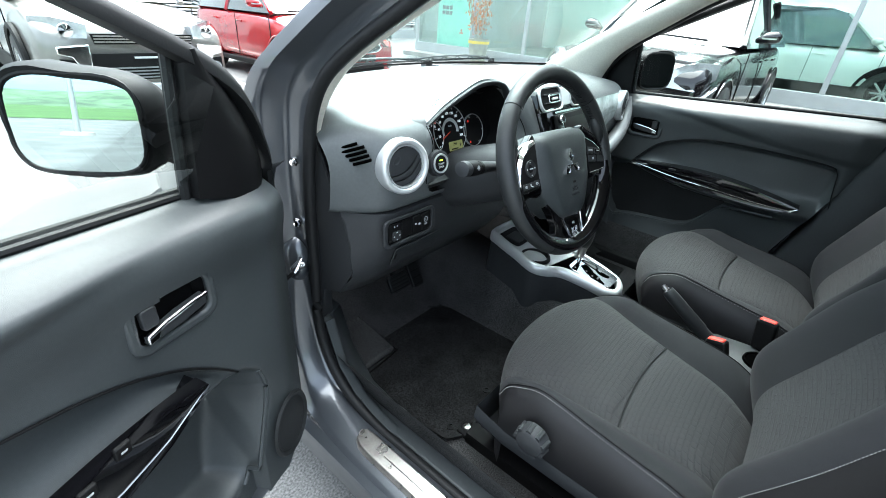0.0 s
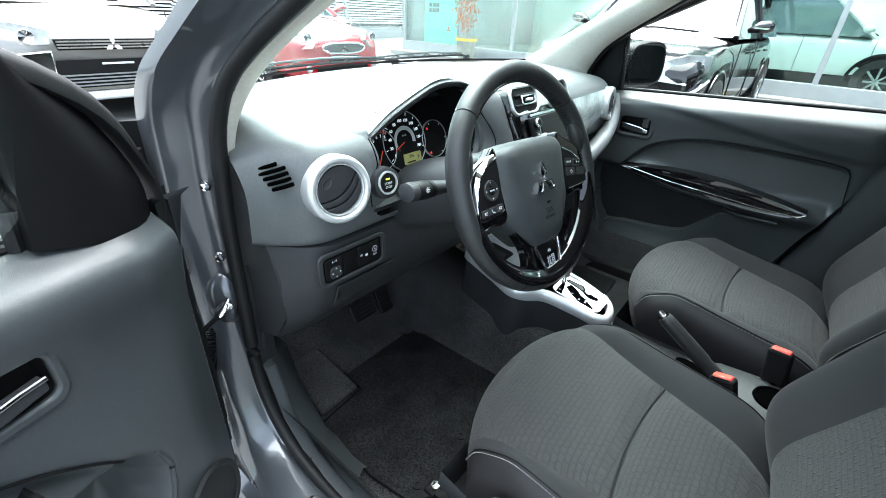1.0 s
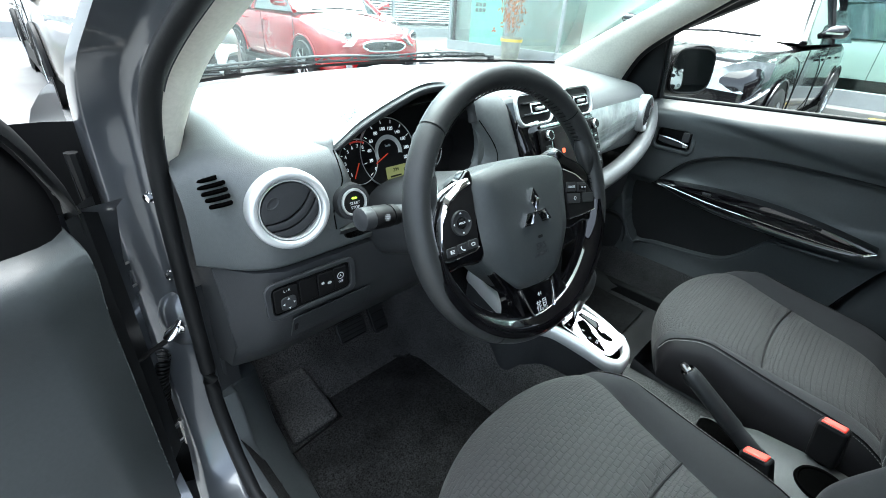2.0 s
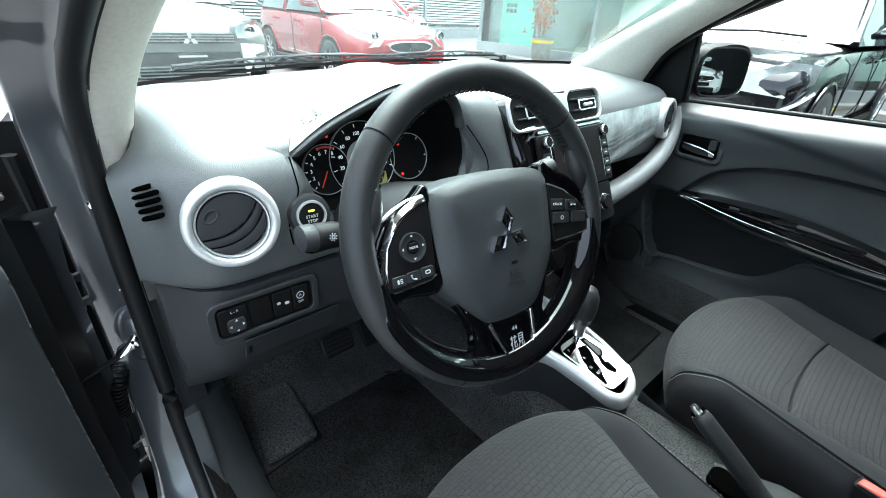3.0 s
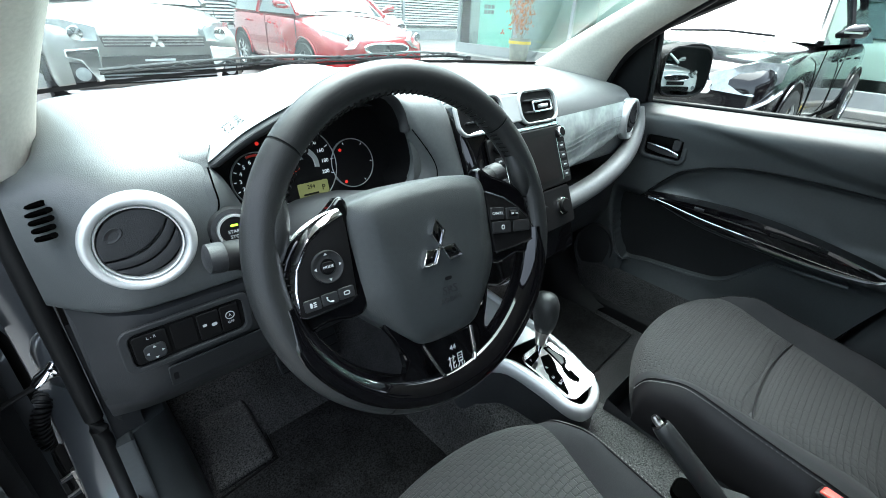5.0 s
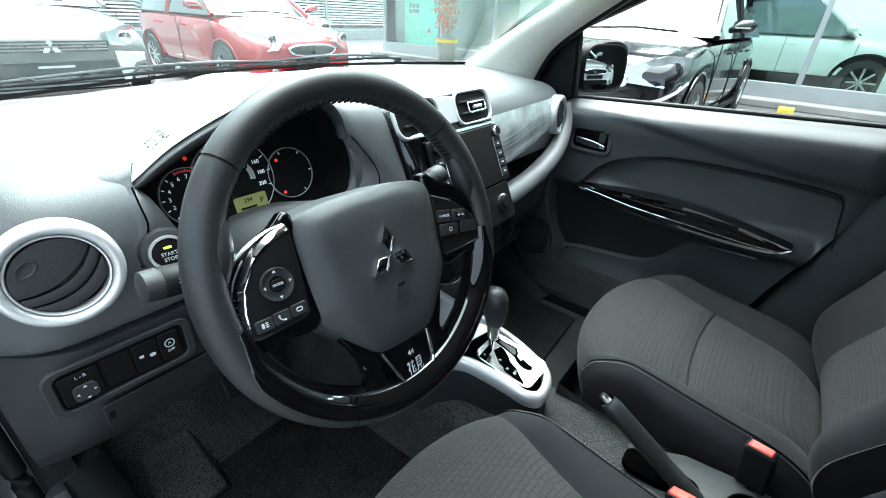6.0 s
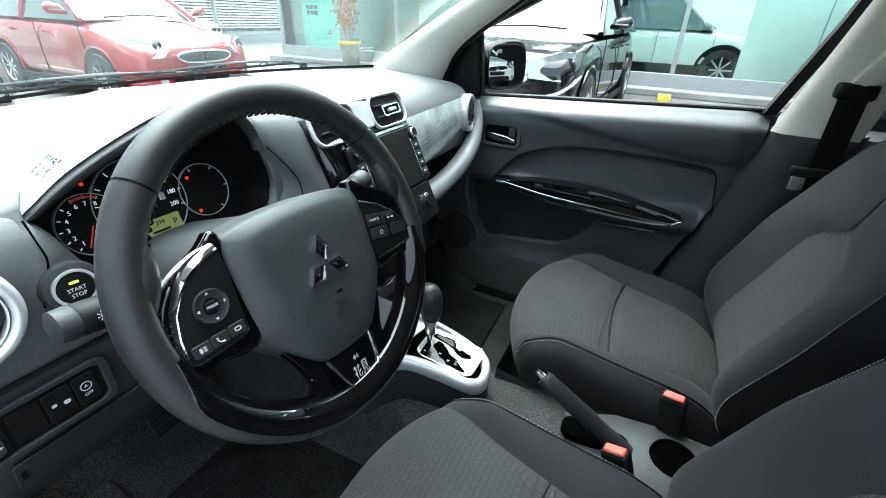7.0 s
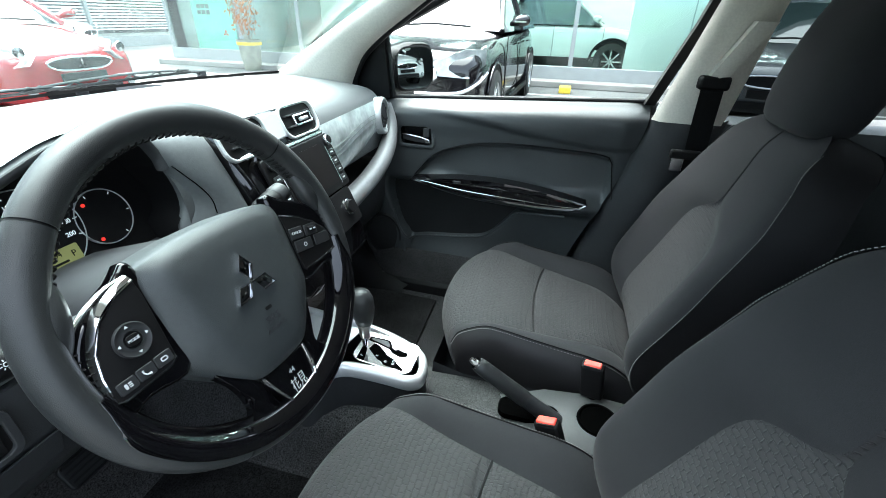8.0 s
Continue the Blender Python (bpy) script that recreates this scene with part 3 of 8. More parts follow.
rows = []
for p in spline(RECESS, 4)[:-1] + crown:
    rows.append([p + Vector((0, 0.004, -0.002)), p.lerp(hollow_back(p), 0.4), hollow_back(p)])
# black lining stands for the deep shade under the hood
part("hood_lining", grid(rows), M_BLACK, dash)

# left speaker-like air slots at the dashboard's end
# black rods stand for the shade inside the slots
for i in range(5):
    a = Vector((-0.679, 0.333, 0.903)).lerp(Vector((-0.678, 0.290, 0.881)), i / 4)
    b = Vector((-0.659, 0.289, 0.9215)).lerp(Vector((-0.6635, 0.256, 0.896)), i / 4)
    if i == 0:
        b = a.lerp(b, 0.8)
    part("air_slot", tube([a.lerp(b, k / 4) + Vector((0, -0.006 * math.sin(math.pi * k / 4), 0.002 * math.sin(math.pi * k / 4))) for k in range(5)], 0.0042, 8, flat=0.75), M_SLOT, dash, "dark air slot")


def round_vent(x, y, z, yaw, pitch, flip):
    v = thing("air_vent", "round air vent with a silver ring and black louvre", "air vent", (x, y, z), "dashboard vents")
    m = Matrix.Translation((x, y, z)) @ Euler((radians(90 + pitch), 0, radians(yaw))).to_matrix().to_4x4() @ Matrix.Diagonal((0.88, 0.88, 1.0, 1.0))
    part("ring", revolve([(0.0635, -0.02), (0.064, 0.004), (0.062, 0.011), (0.057, 0.0135), (0.052, 0.012), (0.0495, 0.008), (0.0495, -0.005)], m, 48), M_SILVER, v, "satin silver outer ring", smooth=60)
    part("inner_ring", revolve([(0.0492, 0.006), (0.048, 0.0095), (0.0462, 0.009), (0.0452, 0.004), (0.0452, -0.02)], m, 48), M_SILVER, v, "bright inner ring", smooth=60)
    part("duct", revolve([(0.0452, -0.004), (0.043, -0.02), (0.0, -0.022)], m, 32), M_BLACK, v)
    turn = Matrix.Rotation(radians(-150 * flip), 4, "Z")
    R = 0.0449
    for lo, hi, lift in ((-1.0, 0.0085, 0.0075), (0.0108, 0.0230, 0.007), (0.0253, 0.040, 0.0065)):
        rows = []
        for k in range(25):
            x = R * 0.998 * math.sin(math.pi / 2 * lerp(-1, 1, k / 24))
            sq = math.sqrt(R * R - x * x)
            bend = 8.0 * x * x
            a, b = max(lo - bend, -sq), min(hi - bend, sq)
            b = max(a, b)
            rows.append([m @ turn @ Vector((x, y, lift + dz)) for y, dz in ((a, -0.006), (a + (b - a) * 0.04, 0.0), (lerp(a, b, 0.5), 0.0012), (b - (b - a) * 0.04, 0.0), (b, -0.006))])
        part("louvre", grid(rows), M_LOWER, v, smooth=40)
    part("thumb_dimple", revolve([(0.0, -0.0015), (0.008, -0.0008), (0.0115, 0.0006), (0.0128, 0.0)], m @ Matrix.Translation((-0.025 * flip, 0.016, 0.0092)) @ Matrix.Rotation(radians(40), 4, "Z") @ Matrix.Diagonal((1, 0.62, 1, 1)), 20), M_LOWER, v)
    return v


round_vent(-0.596, 0.236, 0.875, -10, -8, 1)
round_vent(0.597, 0.238, 0.875, 8, -4, -1)


# ---- instrument cluster ----
cl = thing("instrument_cluster", "three black dials with white numbers behind clear plastic", "instrument cluster", (-0.34, 0.35, 0.88))
CM = plane_m((-0.345, 0.307, 0.885), (1, 0, 0), (0, 0.30, 1))
part("dial_plate", plate(rounded(0.32, 0.17, 0.05, 6), CM @ Matrix.Translation((0, 0, -0.012)), 0.004), M_BLACK, cl)


M_DIALMARK = glow("backlit_marks", (0.75, 0.8, 0.82), 0.06)


def dial(name, cx, cy, r, marks, a0, a1, size, ring):
    g = part(name, plate(circle(r, 40, cx, cy), CM @ Matrix.Translation((0, 0, -0.006)), 0.002), M_BLACK, cl)
    part("bezel", revolve([(r, 0.0), (r + 0.0005, 0.0035), (r + 0.0012, 0.0035), (r + 0.0017, 0.001), (r + 0.0017, -0.002)], CM @ Matrix.Translation((cx, cy, -0.006)), 44), ring, g, "thin bright dial rim")
    for i, t in enumerate(marks):
        a = radians(lerp(a0, a1, i / max(len(marks) - 1, 1)))
        if t:
            words("number", t, size, CM @ Matrix.Translation((cx + r * 0.70 * math.cos(a), cy + r * 0.70 * math.sin(a), -0.0035)), M_DIALMARK, g)
        tick = box((r * 0.86, -0.0006, 0), (r * 0.96, 0.0006, 0.0004), CM @ Matrix.Translation((cx, cy, -0.0035)) @ Matrix.Rotation(a, 4, "Z"))
        part("tick", tick, M_DIALMARK, g)
    return g


sp = dial("speed_dial", -0.013, 0.012, 0.060, ["0", "20", "40", "60", "80", "100", "120", "140", "160", "180", "200"], 215, -20, 0.0085, M_SILVER)
part("grey_arc", revolve([(0.030, 0), (0.031, 0.001), (0.024, 0.001), (0.023, 0)], CM @ Matrix.Translation((-0.013, 0.012, -0.004)), 30, None, -10, 200), M_SILVER, sp)
words("unit", "km/h", 0.006, CM @ Matrix.Translation((-0.013, 0.024, -0.003)), M_WHITE_MARK, sp)
M_NEEDLE = glow("needle_red", (0.5, 0.04, 0.012), 0.03)
part("needle", box((0.004, -0.0008, 0), (0.036, 0.0008, 0.001), CM @ Matrix.Translation((-0.013, 0.012, -0.002)) @ Matrix.Rotation(radians(205), 4, "Z")), M_NEEDLE, sp)
lcd = part("trip_display", plate(rounded(0.052, 0.022, 0.002, 2), CM @ Matrix.Translation((-0.001, -0.025, -0.003)), 0.001), glow("lcd_backlight", (0.16, 0.165, 0.06), 0.06), cl, "yellow-green trip display")
words("gear_letter", "P", 0.012, CM @ Matrix.Translation((0.016, -0.026, -0.0018)), M_BLACK, lcd)
words("trip_digits", "294", 0.009, CM @ Matrix.Translation((-0.005, -0.021, -0.0018)), M_BLACK, lcd)
part("fuel_bar", plate(rounded(0.026, 0.003, 0.001, 2), CM @ Matrix.Translation((-0.007, -0.032, -0.0018)), 0.0004), M_BLACK, lcd)
ta = dial("rev_dial", -0.080, 0.006, 0.038, ["1", "2", "3", "4", "5", "6", "7", "8"], 225, 60, 0.0080, M_SILVER)
part("needle", box((0.002, -0.0008, 0), (0.03, 0.0008, 0.001), CM @ Matrix.Translation((-0.080, 0.006, -0.002)) @ Matrix.Rotation(radians(240), 4, "Z")), M_NEEDLE, ta)
part("red_zone", revolve([(0.036, 0), (0.036, 0.001), (0.033, 0.001), (0.033, 0)], CM @ Matrix.Translation((-0.080, 0.006, -0.004)), 12, None, 60, 110), M_RED, ta)
fu = dial("fuel_dial", 0.079, 0.002, 0.039, ["", "", "", ""], 110, -60, 0.007, M_SILVER)
for dx, dy in ((-0.020, 0.026), (-0.020, -0.026), (-0.150, 0.056)):
    part("warning_light", plate(circle(0.0028, 10), CM @ Matrix.Translation((0.079 + dx, dy, -0.003)), 0.0006), glow("warning_red", (0.7, 0.03, 0.02), 0.1), fu, "lit red warning lamp")

# ---- steering wheel ----
wheel = thing("steering_wheel", "black leather three-spoke steering wheel with gloss black lower spoke", "steering wheel", (-0.364, 0.012, 0.895))
WM = Matrix.Translation((-0.3644, 0.0123, 0.8954)) @ Matrix.Rotation(radians(-5.4), 4, "Z") @ plane_m((0, 0, 0), (1, 0, 0), (0, math.sin(radians(22.4)), math.cos(radians(22.4)))) @ Matrix.Rotation(radians(-0.4), 4, "Z")
RIM = 0.1754


def on_wheel(x, y, z=0.0):
    return WM @ Vector((x, y, z))


def rim_arc(a0, a1, n, r=0.0172):
    rows = []
    for i in range(n + 1):
        a = radians(lerp(a0, a1, i / n))
        row = []
        for k in range(16):
            b = 2 * math.pi * k / 16
            d = RIM + r * math.cos(b) * 0.98
            row.append(on_wheel(d * math.cos(a), d * math.sin(a), r * 1.06 * math.sin(b)))
        rows.append(row)
    return grid(rows, close_u=True, caps=True)


# three leather pieces meet at thin seams
for a0, a1 in ((41.4, 137.6), (138.4, 241.1), (241.9, 400.6)):
    part("rim", rim_arc(a0, a1, int((a1 - a0) / 3)), M_LEATHER, wheel, "black grained leather rim", smooth=60)
for a in (41, 138, 241.5):
    part("rim_seam", rim_arc(a - 0.45, a + 0.45, 2, 0.0164), M_BLACK, wheel)
# thumb swellings beside the side spokes
for s, a in ((-1, 163), (1, 17)):
    rows = []
    for i in range(13):
        k = i / 12
        aa = radians(a + s * -26 * (k - 0.5))
        w = 0.0135 * math.sin(math.pi * k) ** 0.7 + 0.0005
        c = RIM - 0.011
        rows.append([on_wheel((c + w * math.cos(b)) * math.cos(aa), (c + w * math.cos(b)) * math.sin(aa), 0.003 + w * 0.95 * math.sin(b)) for b in [2 * math.pi * q / 12 for q in range(12)]])
    part("thumb_swelling", grid(rows, close_u=True, caps=True), M_LEATHER, wheel, smooth=80)
# puckered stitches along the inner side of the rim
for b0, b1, n in ((-16, 40, 24), (43, 136, 34), (140, 196, 24)):
    for i in range(n):
        a = radians(lerp(b0, b1, (i + 0.5) / n))
        c = on_wheel(0.1595 * math.cos(a), 0.1595 * math.sin(a), 0.0085)
        d = on_wheel(0.1572 * math.cos(a + 0.016), 0.1572 * math.sin(a + 0.016), 0.0005)
        part("stitch", tube([c, (c + d) / 2 + WM.to_3x3() @ Vector((-0.0010 * math.cos(a), -0.0010 * math.sin(a), 0.0008)), d], 0.0010, 5), M_BLACK, wheel)

PADH = [(0.0, 0.066), (0.035, 0.0655), (0.07, 0.061), (0.091, 0.053), (0.0965, 0.034), (0.0965, 0.0), (0.0975, -0.030), (0.0955, -0.049), (0.078, -0.073), (0.052, -0.099), (0.034, -0.112), (0.0, -0.115)]
half = spline([(x, y, 0) for x, y in PADH], 3)
outl = [(p.x, p.y) for p in half] + [(-p.x, p.y) for p in half[-2:0:-1]]
bm = bmesh.new()
rings = []
for s, h in ((1.0, -0.045), (1.0, -0.008), (0.992, 0.004), (0.97, 0.0105), (0.93, 0.014), (0.86, 0.017), (0.79, 0.0190), (0.72, 0.0203), (0.65, 0.0212), (0.58, 0.0218), (0.5, 0.0222), (0.42, 0.0226), (0.34, 0.0228), (0.25, 0.023), (0.05, 0.0232)):
    ring = []
    for u, v in outl:
        x, y = u * s, (v + 0.02) * s - 0.02
        fold = -0.30 * max(0.0, abs(x) - lerp(0.068, 0.046, ease(0.04, -0.115, y))) if h > 0 else 0.0
        ring.append(on_wheel(x, y, h + fold + 0.003 * ease(0.0, 0.07, y) * (s < 0.9)))
    rings.append(ring)
grid(rings, close_u=True, bm=bm)
bm.faces.new([v for v in list(bm.verts)[-len(outl):]])
part("airbag_cover", bm, M_PAD, wheel, "grained grey airbag cover", smooth=60)

# badge of three plain diamonds, the upper one standing and the lower two lying
em = part("emblem", revolve([(0.0, 0.0), (0.003, 0.0), (0.003, 0.003), (0.0, 0.0035)], WM @ Matrix.Translation((0, -0.0075, 0.0225)), 12), M_CHROME, wheel, "chrome three-diamond badge")
for k in range(3):
    m = WM @ Matrix.Translation((0, -0.0075, 0.0228)) @ Matrix.Rotation(radians(90 + 120 * k), 4, "Z")
    o = [(0.0006, 0), (0.0160, 0.0095), (0.0318, 0), (0.0160, -0.0095)]
    i = [(0.0026, 0), (0.0160, 0.0080), (0.0294, 0), (0.0160, -0.0080)]
    part("diamond", frame_ring(o, i, m, 0.0042), M_CHROME, em, smooth=20)
    part("diamond_field", plate(i, m, 0.0022, dome=0.0012), M_DARKCHROME, em)
# embossed words, darkened to stand for the shading of their relief
words("airbag_word", "SRS", 0.0135, WM @ Matrix.Translation((0.004, -0.057, 0.0232)), M_LOWER, wheel)
words("airbag_word", "AIRBAG", 0.0085, WM @ Matrix.Translation((0.004, -0.068, 0.0225)), M_LOWER, wheel)
part("airbag_mark", plate(rounded(0.009, 0.004, 0.0015, 2), WM @ Matrix.Translation((0.004, -0.0435, 0.0234)), 0.0006), M_BLACK, wheel)


def curve2(pts, n=4):
    return [(p.x, p.y) for p in spline([(x, y, 0) for x, y in pts], n, True)]


# gloss black inlay round the lower half of the rim
rows = []
for i in range(49):
    a = radians(lerp(188, 352, i / 48))
    k = ease(0, 0.10, min(i, 48 - i) / 48)
    rows.append([on_wheel(r * math.cos(a), r * math.sin(a), z) for r, z in ((lerp(0.168, 0.1815, k), lerp(0.0165, 0.0182, k)), (lerp(0.166, 0.177, k), lerp(0.0172, 0.0200, k)), (lerp(0.163, 0.168, k), lerp(0.0155, 0.0184, k)), (0.1590, 0.0120), (0.1530, 0.0015), (0.1515, -0.008), (0.155, -0.0140), (0.166, -0.0150))])
part("lower_ring", grid(rows, close_u=True, caps=True), M_GLOSS, wheel, "gloss black lower ring", smooth=60)
for s in (-1, 1):
    # slanted lower spoke, hollowed on its outer edge
    lo = curve2([(s * 0.026, -0.098), (s * 0.060, -0.074), (s * 0.074, -0.074), (s * 0.0615, -0.098), (s * 0.0555, -0.120), (s * 0.0565, -0.138), (s * 0.068, -0.1525), (s * 0.078, -0.160), (s * 0.030, -0.168), (s * 0.028, -0.140)], 4)
    part("lower_spoke", plate(lo, WM @ Matrix.Translation((0, 0, -0.014)), 0.018, dome=0.003), M_GLOSS, wheel, "gloss black lower spoke", bevel=0.003, smooth=50)
    part("spoke_edge", tube([on_wheel(x * s, y, 0.0035) for x, y in ((0.0735, -0.077), (0.062, -0.098), (0.0562, -0.120), (0.0572, -0.138), (0.066, -0.150))], [0.0008, 0.0016, 0.0022, 0.0024, 0.001], 6), M_GLOSS, wheel)
    # upper spoke arm under the button pod
    arm = curve2([(s * 0.085, 0.060), (s * 0.108, 0.054), (s * 0.145, 0.034), (s * 0.164, 0.004), (s * 0.168, -0.035), (s * 0.162, -0.056), (s * 0.130, -0.050), (s * 0.085, -0.046)])
    part("side_spoke", plate(arm, WM @ Matrix.Translation((0, 0, -0.014)), 0.020), M_GLOSS, wheel, "gloss black side spoke", bevel=0.004)
    if s < 0:
        pod = [(-0.0950, 0.0490), (-0.0935, 0.035), (-0.0955, 0.0), (-0.0975, -0.031), (-0.105, -0.0350), (-0.130, -0.0365), (-0.150, -0.0368), (-0.1560, -0.0335), (-0.1540, -0.011), (-0.1485, 0.009), (-0.134, 0.030), (-0.114, 0.043)]
    else:
        pod = [(0.0880, 0.0370), (0.1152, 0.0250), (0.137, 0.0100), (0.1525, -0.0075), (0.1620, -0.0290), (0.1590, -0.0365), (0.130, -0.0385), (0.0900, -0.0385), (0.0885, -0.02), (0.0880, 0.01)]
    pd = part("switch_pod", plate(pod, WM @ Matrix.Translation((0, 0, 0.004)), 0.007, dome=0.001), M_BLACK, wheel, "matt switch pod with a bright edge", bevel=0.001)
    edge = pod[3:] + pod[:1] if s < 0 else pod[:8]
    part("pod_edge", tube([on_wheel(x, y, 0.0108) for x, y in edge], 0.0013, 6), M_CHROME, pd, "thin bright edging")
    if s < 0:
        inner = spline([(-0.0952, 0.0500, 0.0116), (-0.1145, 0.0440, 0.0116), (-0.1348, 0.0308, 0.0116), (-0.1492, 0.0095, 0.0116), (-0.1548, -0.010, 0.0112), (-0.1565, -0.028, 0.0106)], 4)
        outer = spline([(-0.0975, 0.0555, 0.0090), (-0.1160, 0.0520, 0.0040), (-0.1400, 0.0390, -0.0010), (-0.1560, 0.0150, -0.0020), (-0.1590, -0.008, 0.0030), (-0.1575, -0.029, 0.0090)], 4)
        part("blade", grid([[WM @ p, WM @ p.lerp(q, 0.5) + WM.to_3x3() @ Vector((0, 0, 0.0008)), WM @ q, WM @ (q + Vector((0, 0, -0.006)))] for p, q in zip(inner, outer)]), M_CHROME, wheel, "bright blade beside the switches", smooth=60)
        D = WM @ Matrix.Translation((-0.1208, 0.0046, 0))
        dp = part("rocker_ring", revolve([(0.0158, 0.010), (0.0158, 0.0130), (0.0148, 0.0145), (0.0115, 0.0128), (0.0078, 0.0134), (0.0074, 0.010)], D, 32), M_DASHKEY, pd, "round rocker switch")
        part("mode_key", plate(rounded(0.0115, 0.0095, 0.003, 3), D @ Matrix.Translation((0, 0, 0.0105)), 0.0038), M_BLACK, dp, bevel=0.0006)
        words("mode_word", "MODE", 0.0036, D @ Matrix.Translation((0, 0, 0.0145)), M_WHITE_MARK, dp)
        for a in range(4):
            m = D @ Matrix.Rotation(radians(90 * a), 4, "Z") @ Matrix.Translation((0.0122, 0, 0.0134))
            part("arrow_mark", plate([(0.0015, 0), (-0.001, 0.0016), (-0.001, -0.0016)], m, 0.0005), M_WHITE_MARK, dp)
        for k in range(3):
            c = (-0.1427 + 0.0171 * k, -0.0262 + 0.0007 * k)
            key = part("key", plate(rounded(0.0162, 0.0112, 0.0018, 3), WM @ Matrix.Translation((c[0], c[1], 0.0105)), 0.0026), M_DASHKEY, pd, bevel=0.0006)
            T = WM @ Matrix.Translation((c[0], c[1], 0.0131))
            if k == 1:                                       # handset
                part("key_mark", tube([T @ Vector(q) for q in ((-0.003, 0.0026, 0.0003), (-0.0028, -0.0002, 0.0003), (-0.0008, -0.0024, 0.0003), (0.0026, -0.003, 0.0003))], [0.0011, 0.0006, 0.0006, 0.0011], 5), M_WHITE_MARK, key)
            elif k == 0:                                     # speaking head as plain strokes
                part("key_mark", plate(rounded(0.0024, 0.0048, 0.0010, 2, -0.0018, 0), T, 0.0004), M_WHITE_MARK, key)
                for q in (-0.0018, 0, 0.0018):
                    part("key_mark", box((0.0004, q - 0.0004, 0), (0.0032, q + 0.0004, 0.0004), T), M_WHITE_MARK, key)
            else:
                part("key_mark", frame_ring(rounded(0.0064, 0.0042, 0.0016, 3), rounded(0.0046, 0.0024, 0.0009, 3), T, 0.0004), M_WHITE_MARK, key)
    else:
        for k, (t, cx, cy, w, h) in enumerate((("CANCEL", 0.1005, 0.0080, 0.022, 0.0145), ("", 0.1255, 0.0030, 0.022, 0.0145), ("", 0.1040, -0.0100, 0.030, 0.0145), ("", 0.138, -0.0150, 0.028, 0.0145))):
            m = WM @ Matrix.Translation((cx, cy, 0.0105)) @ Matrix.Rotation(radians(-9), 4, "Z")
            key = part("key", plate(rounded(w, h, 0.0015, 3), m, 0.0026), M_DASHKEY, pd, bevel=0.0006)
            if t:
                words("key_word", t, 0.0046, m @ Matrix.Translation((0, 0, 0.0027)), M_WHITE_MARK, key)
            elif k == 1:
                part("thumb_wheel", tube([m @ Vector((-0.006, 0, 0.002)), m @ Vector((0.006, 0, 0.002))], 0.0042, 12), M_BLACK, key, "ribbed thumb roller")
                for q in (-0.0035, 0.0035):
                    part("key_mark", box((q - 0.002, -0.001, 0.0061), (q + 0.002, 0.001, 0.0064), m), M_WHITE_MARK, key)
            elif k == 2:
                part("key_mark", frame_ring(circle(0.0028, 12), circle(0.002, 12), m @ Matrix.Translation((0.002, 0, 0.0026)), 0.0004), M_WHITE_MARK, key)
vee = [(-0.0375, -0.1115), (-0.027, -0.138), (-0.018, -0.156), (-0.009, -0.1645), (0.006, -0.1670), (0.020, -0.1655), (0.030, -0.1590), (0.0340, -0.148), (0.0350, -0.113)]
bp_ = part("badge_plate", plate(vee, WM @ Matrix.Translation((0, 0, -0.012)), 0.0195), M_GLOSS, wheel, "gloss black badge plate with writing", bevel=0.002)
part("badge_edge", tube([on_wheel(p.x * 0.95, p.y * 0.995, 0.0088) for p in spline([(x, y, 0) for x, y in vee], 3)], 0.0022, 8), M_CHROME, bp_, "bright V-shaped edging")
words("badge_number", "44", 0.0088, WM @ Matrix.Translation((0.0027, -0.1295, 0.0077)), M_WHITE_MARK, bp_)
brush_word("badge_word", 0.0110, WM @ Matrix.Translation((0.0045, -0.1480, 0.0077)), M_WHITE_MARK, bp_)

# steering column shroud and the two stalks
col = thing("steering_column", "dark plastic column shroud with two control stalks", "steering column", (-0.36, 0.15, 0.84))
rows = []
for y, zc, rx, rz in ((0.045, 0.875, 0.055, 0.05), (0.07, 0.865, 0.078, 0.062), (0.15, 0.835, 0.085, 0.068), (0.27, 0.79, 0.09, 0.075)):
    rows.append([(-0.36 + rx * math.copysign(abs(math.cos(a)) ** 0.7, math.cos(a)), y, zc + rz * math.copysign(abs(math.sin(a)) ** 0.7, math.sin(a))) for a in [2 * math.pi * k / 24 for k in range(24)]])
part("shroud", grid(rows, close_u=True, caps=True), M_LOWER, col, smooth=60)
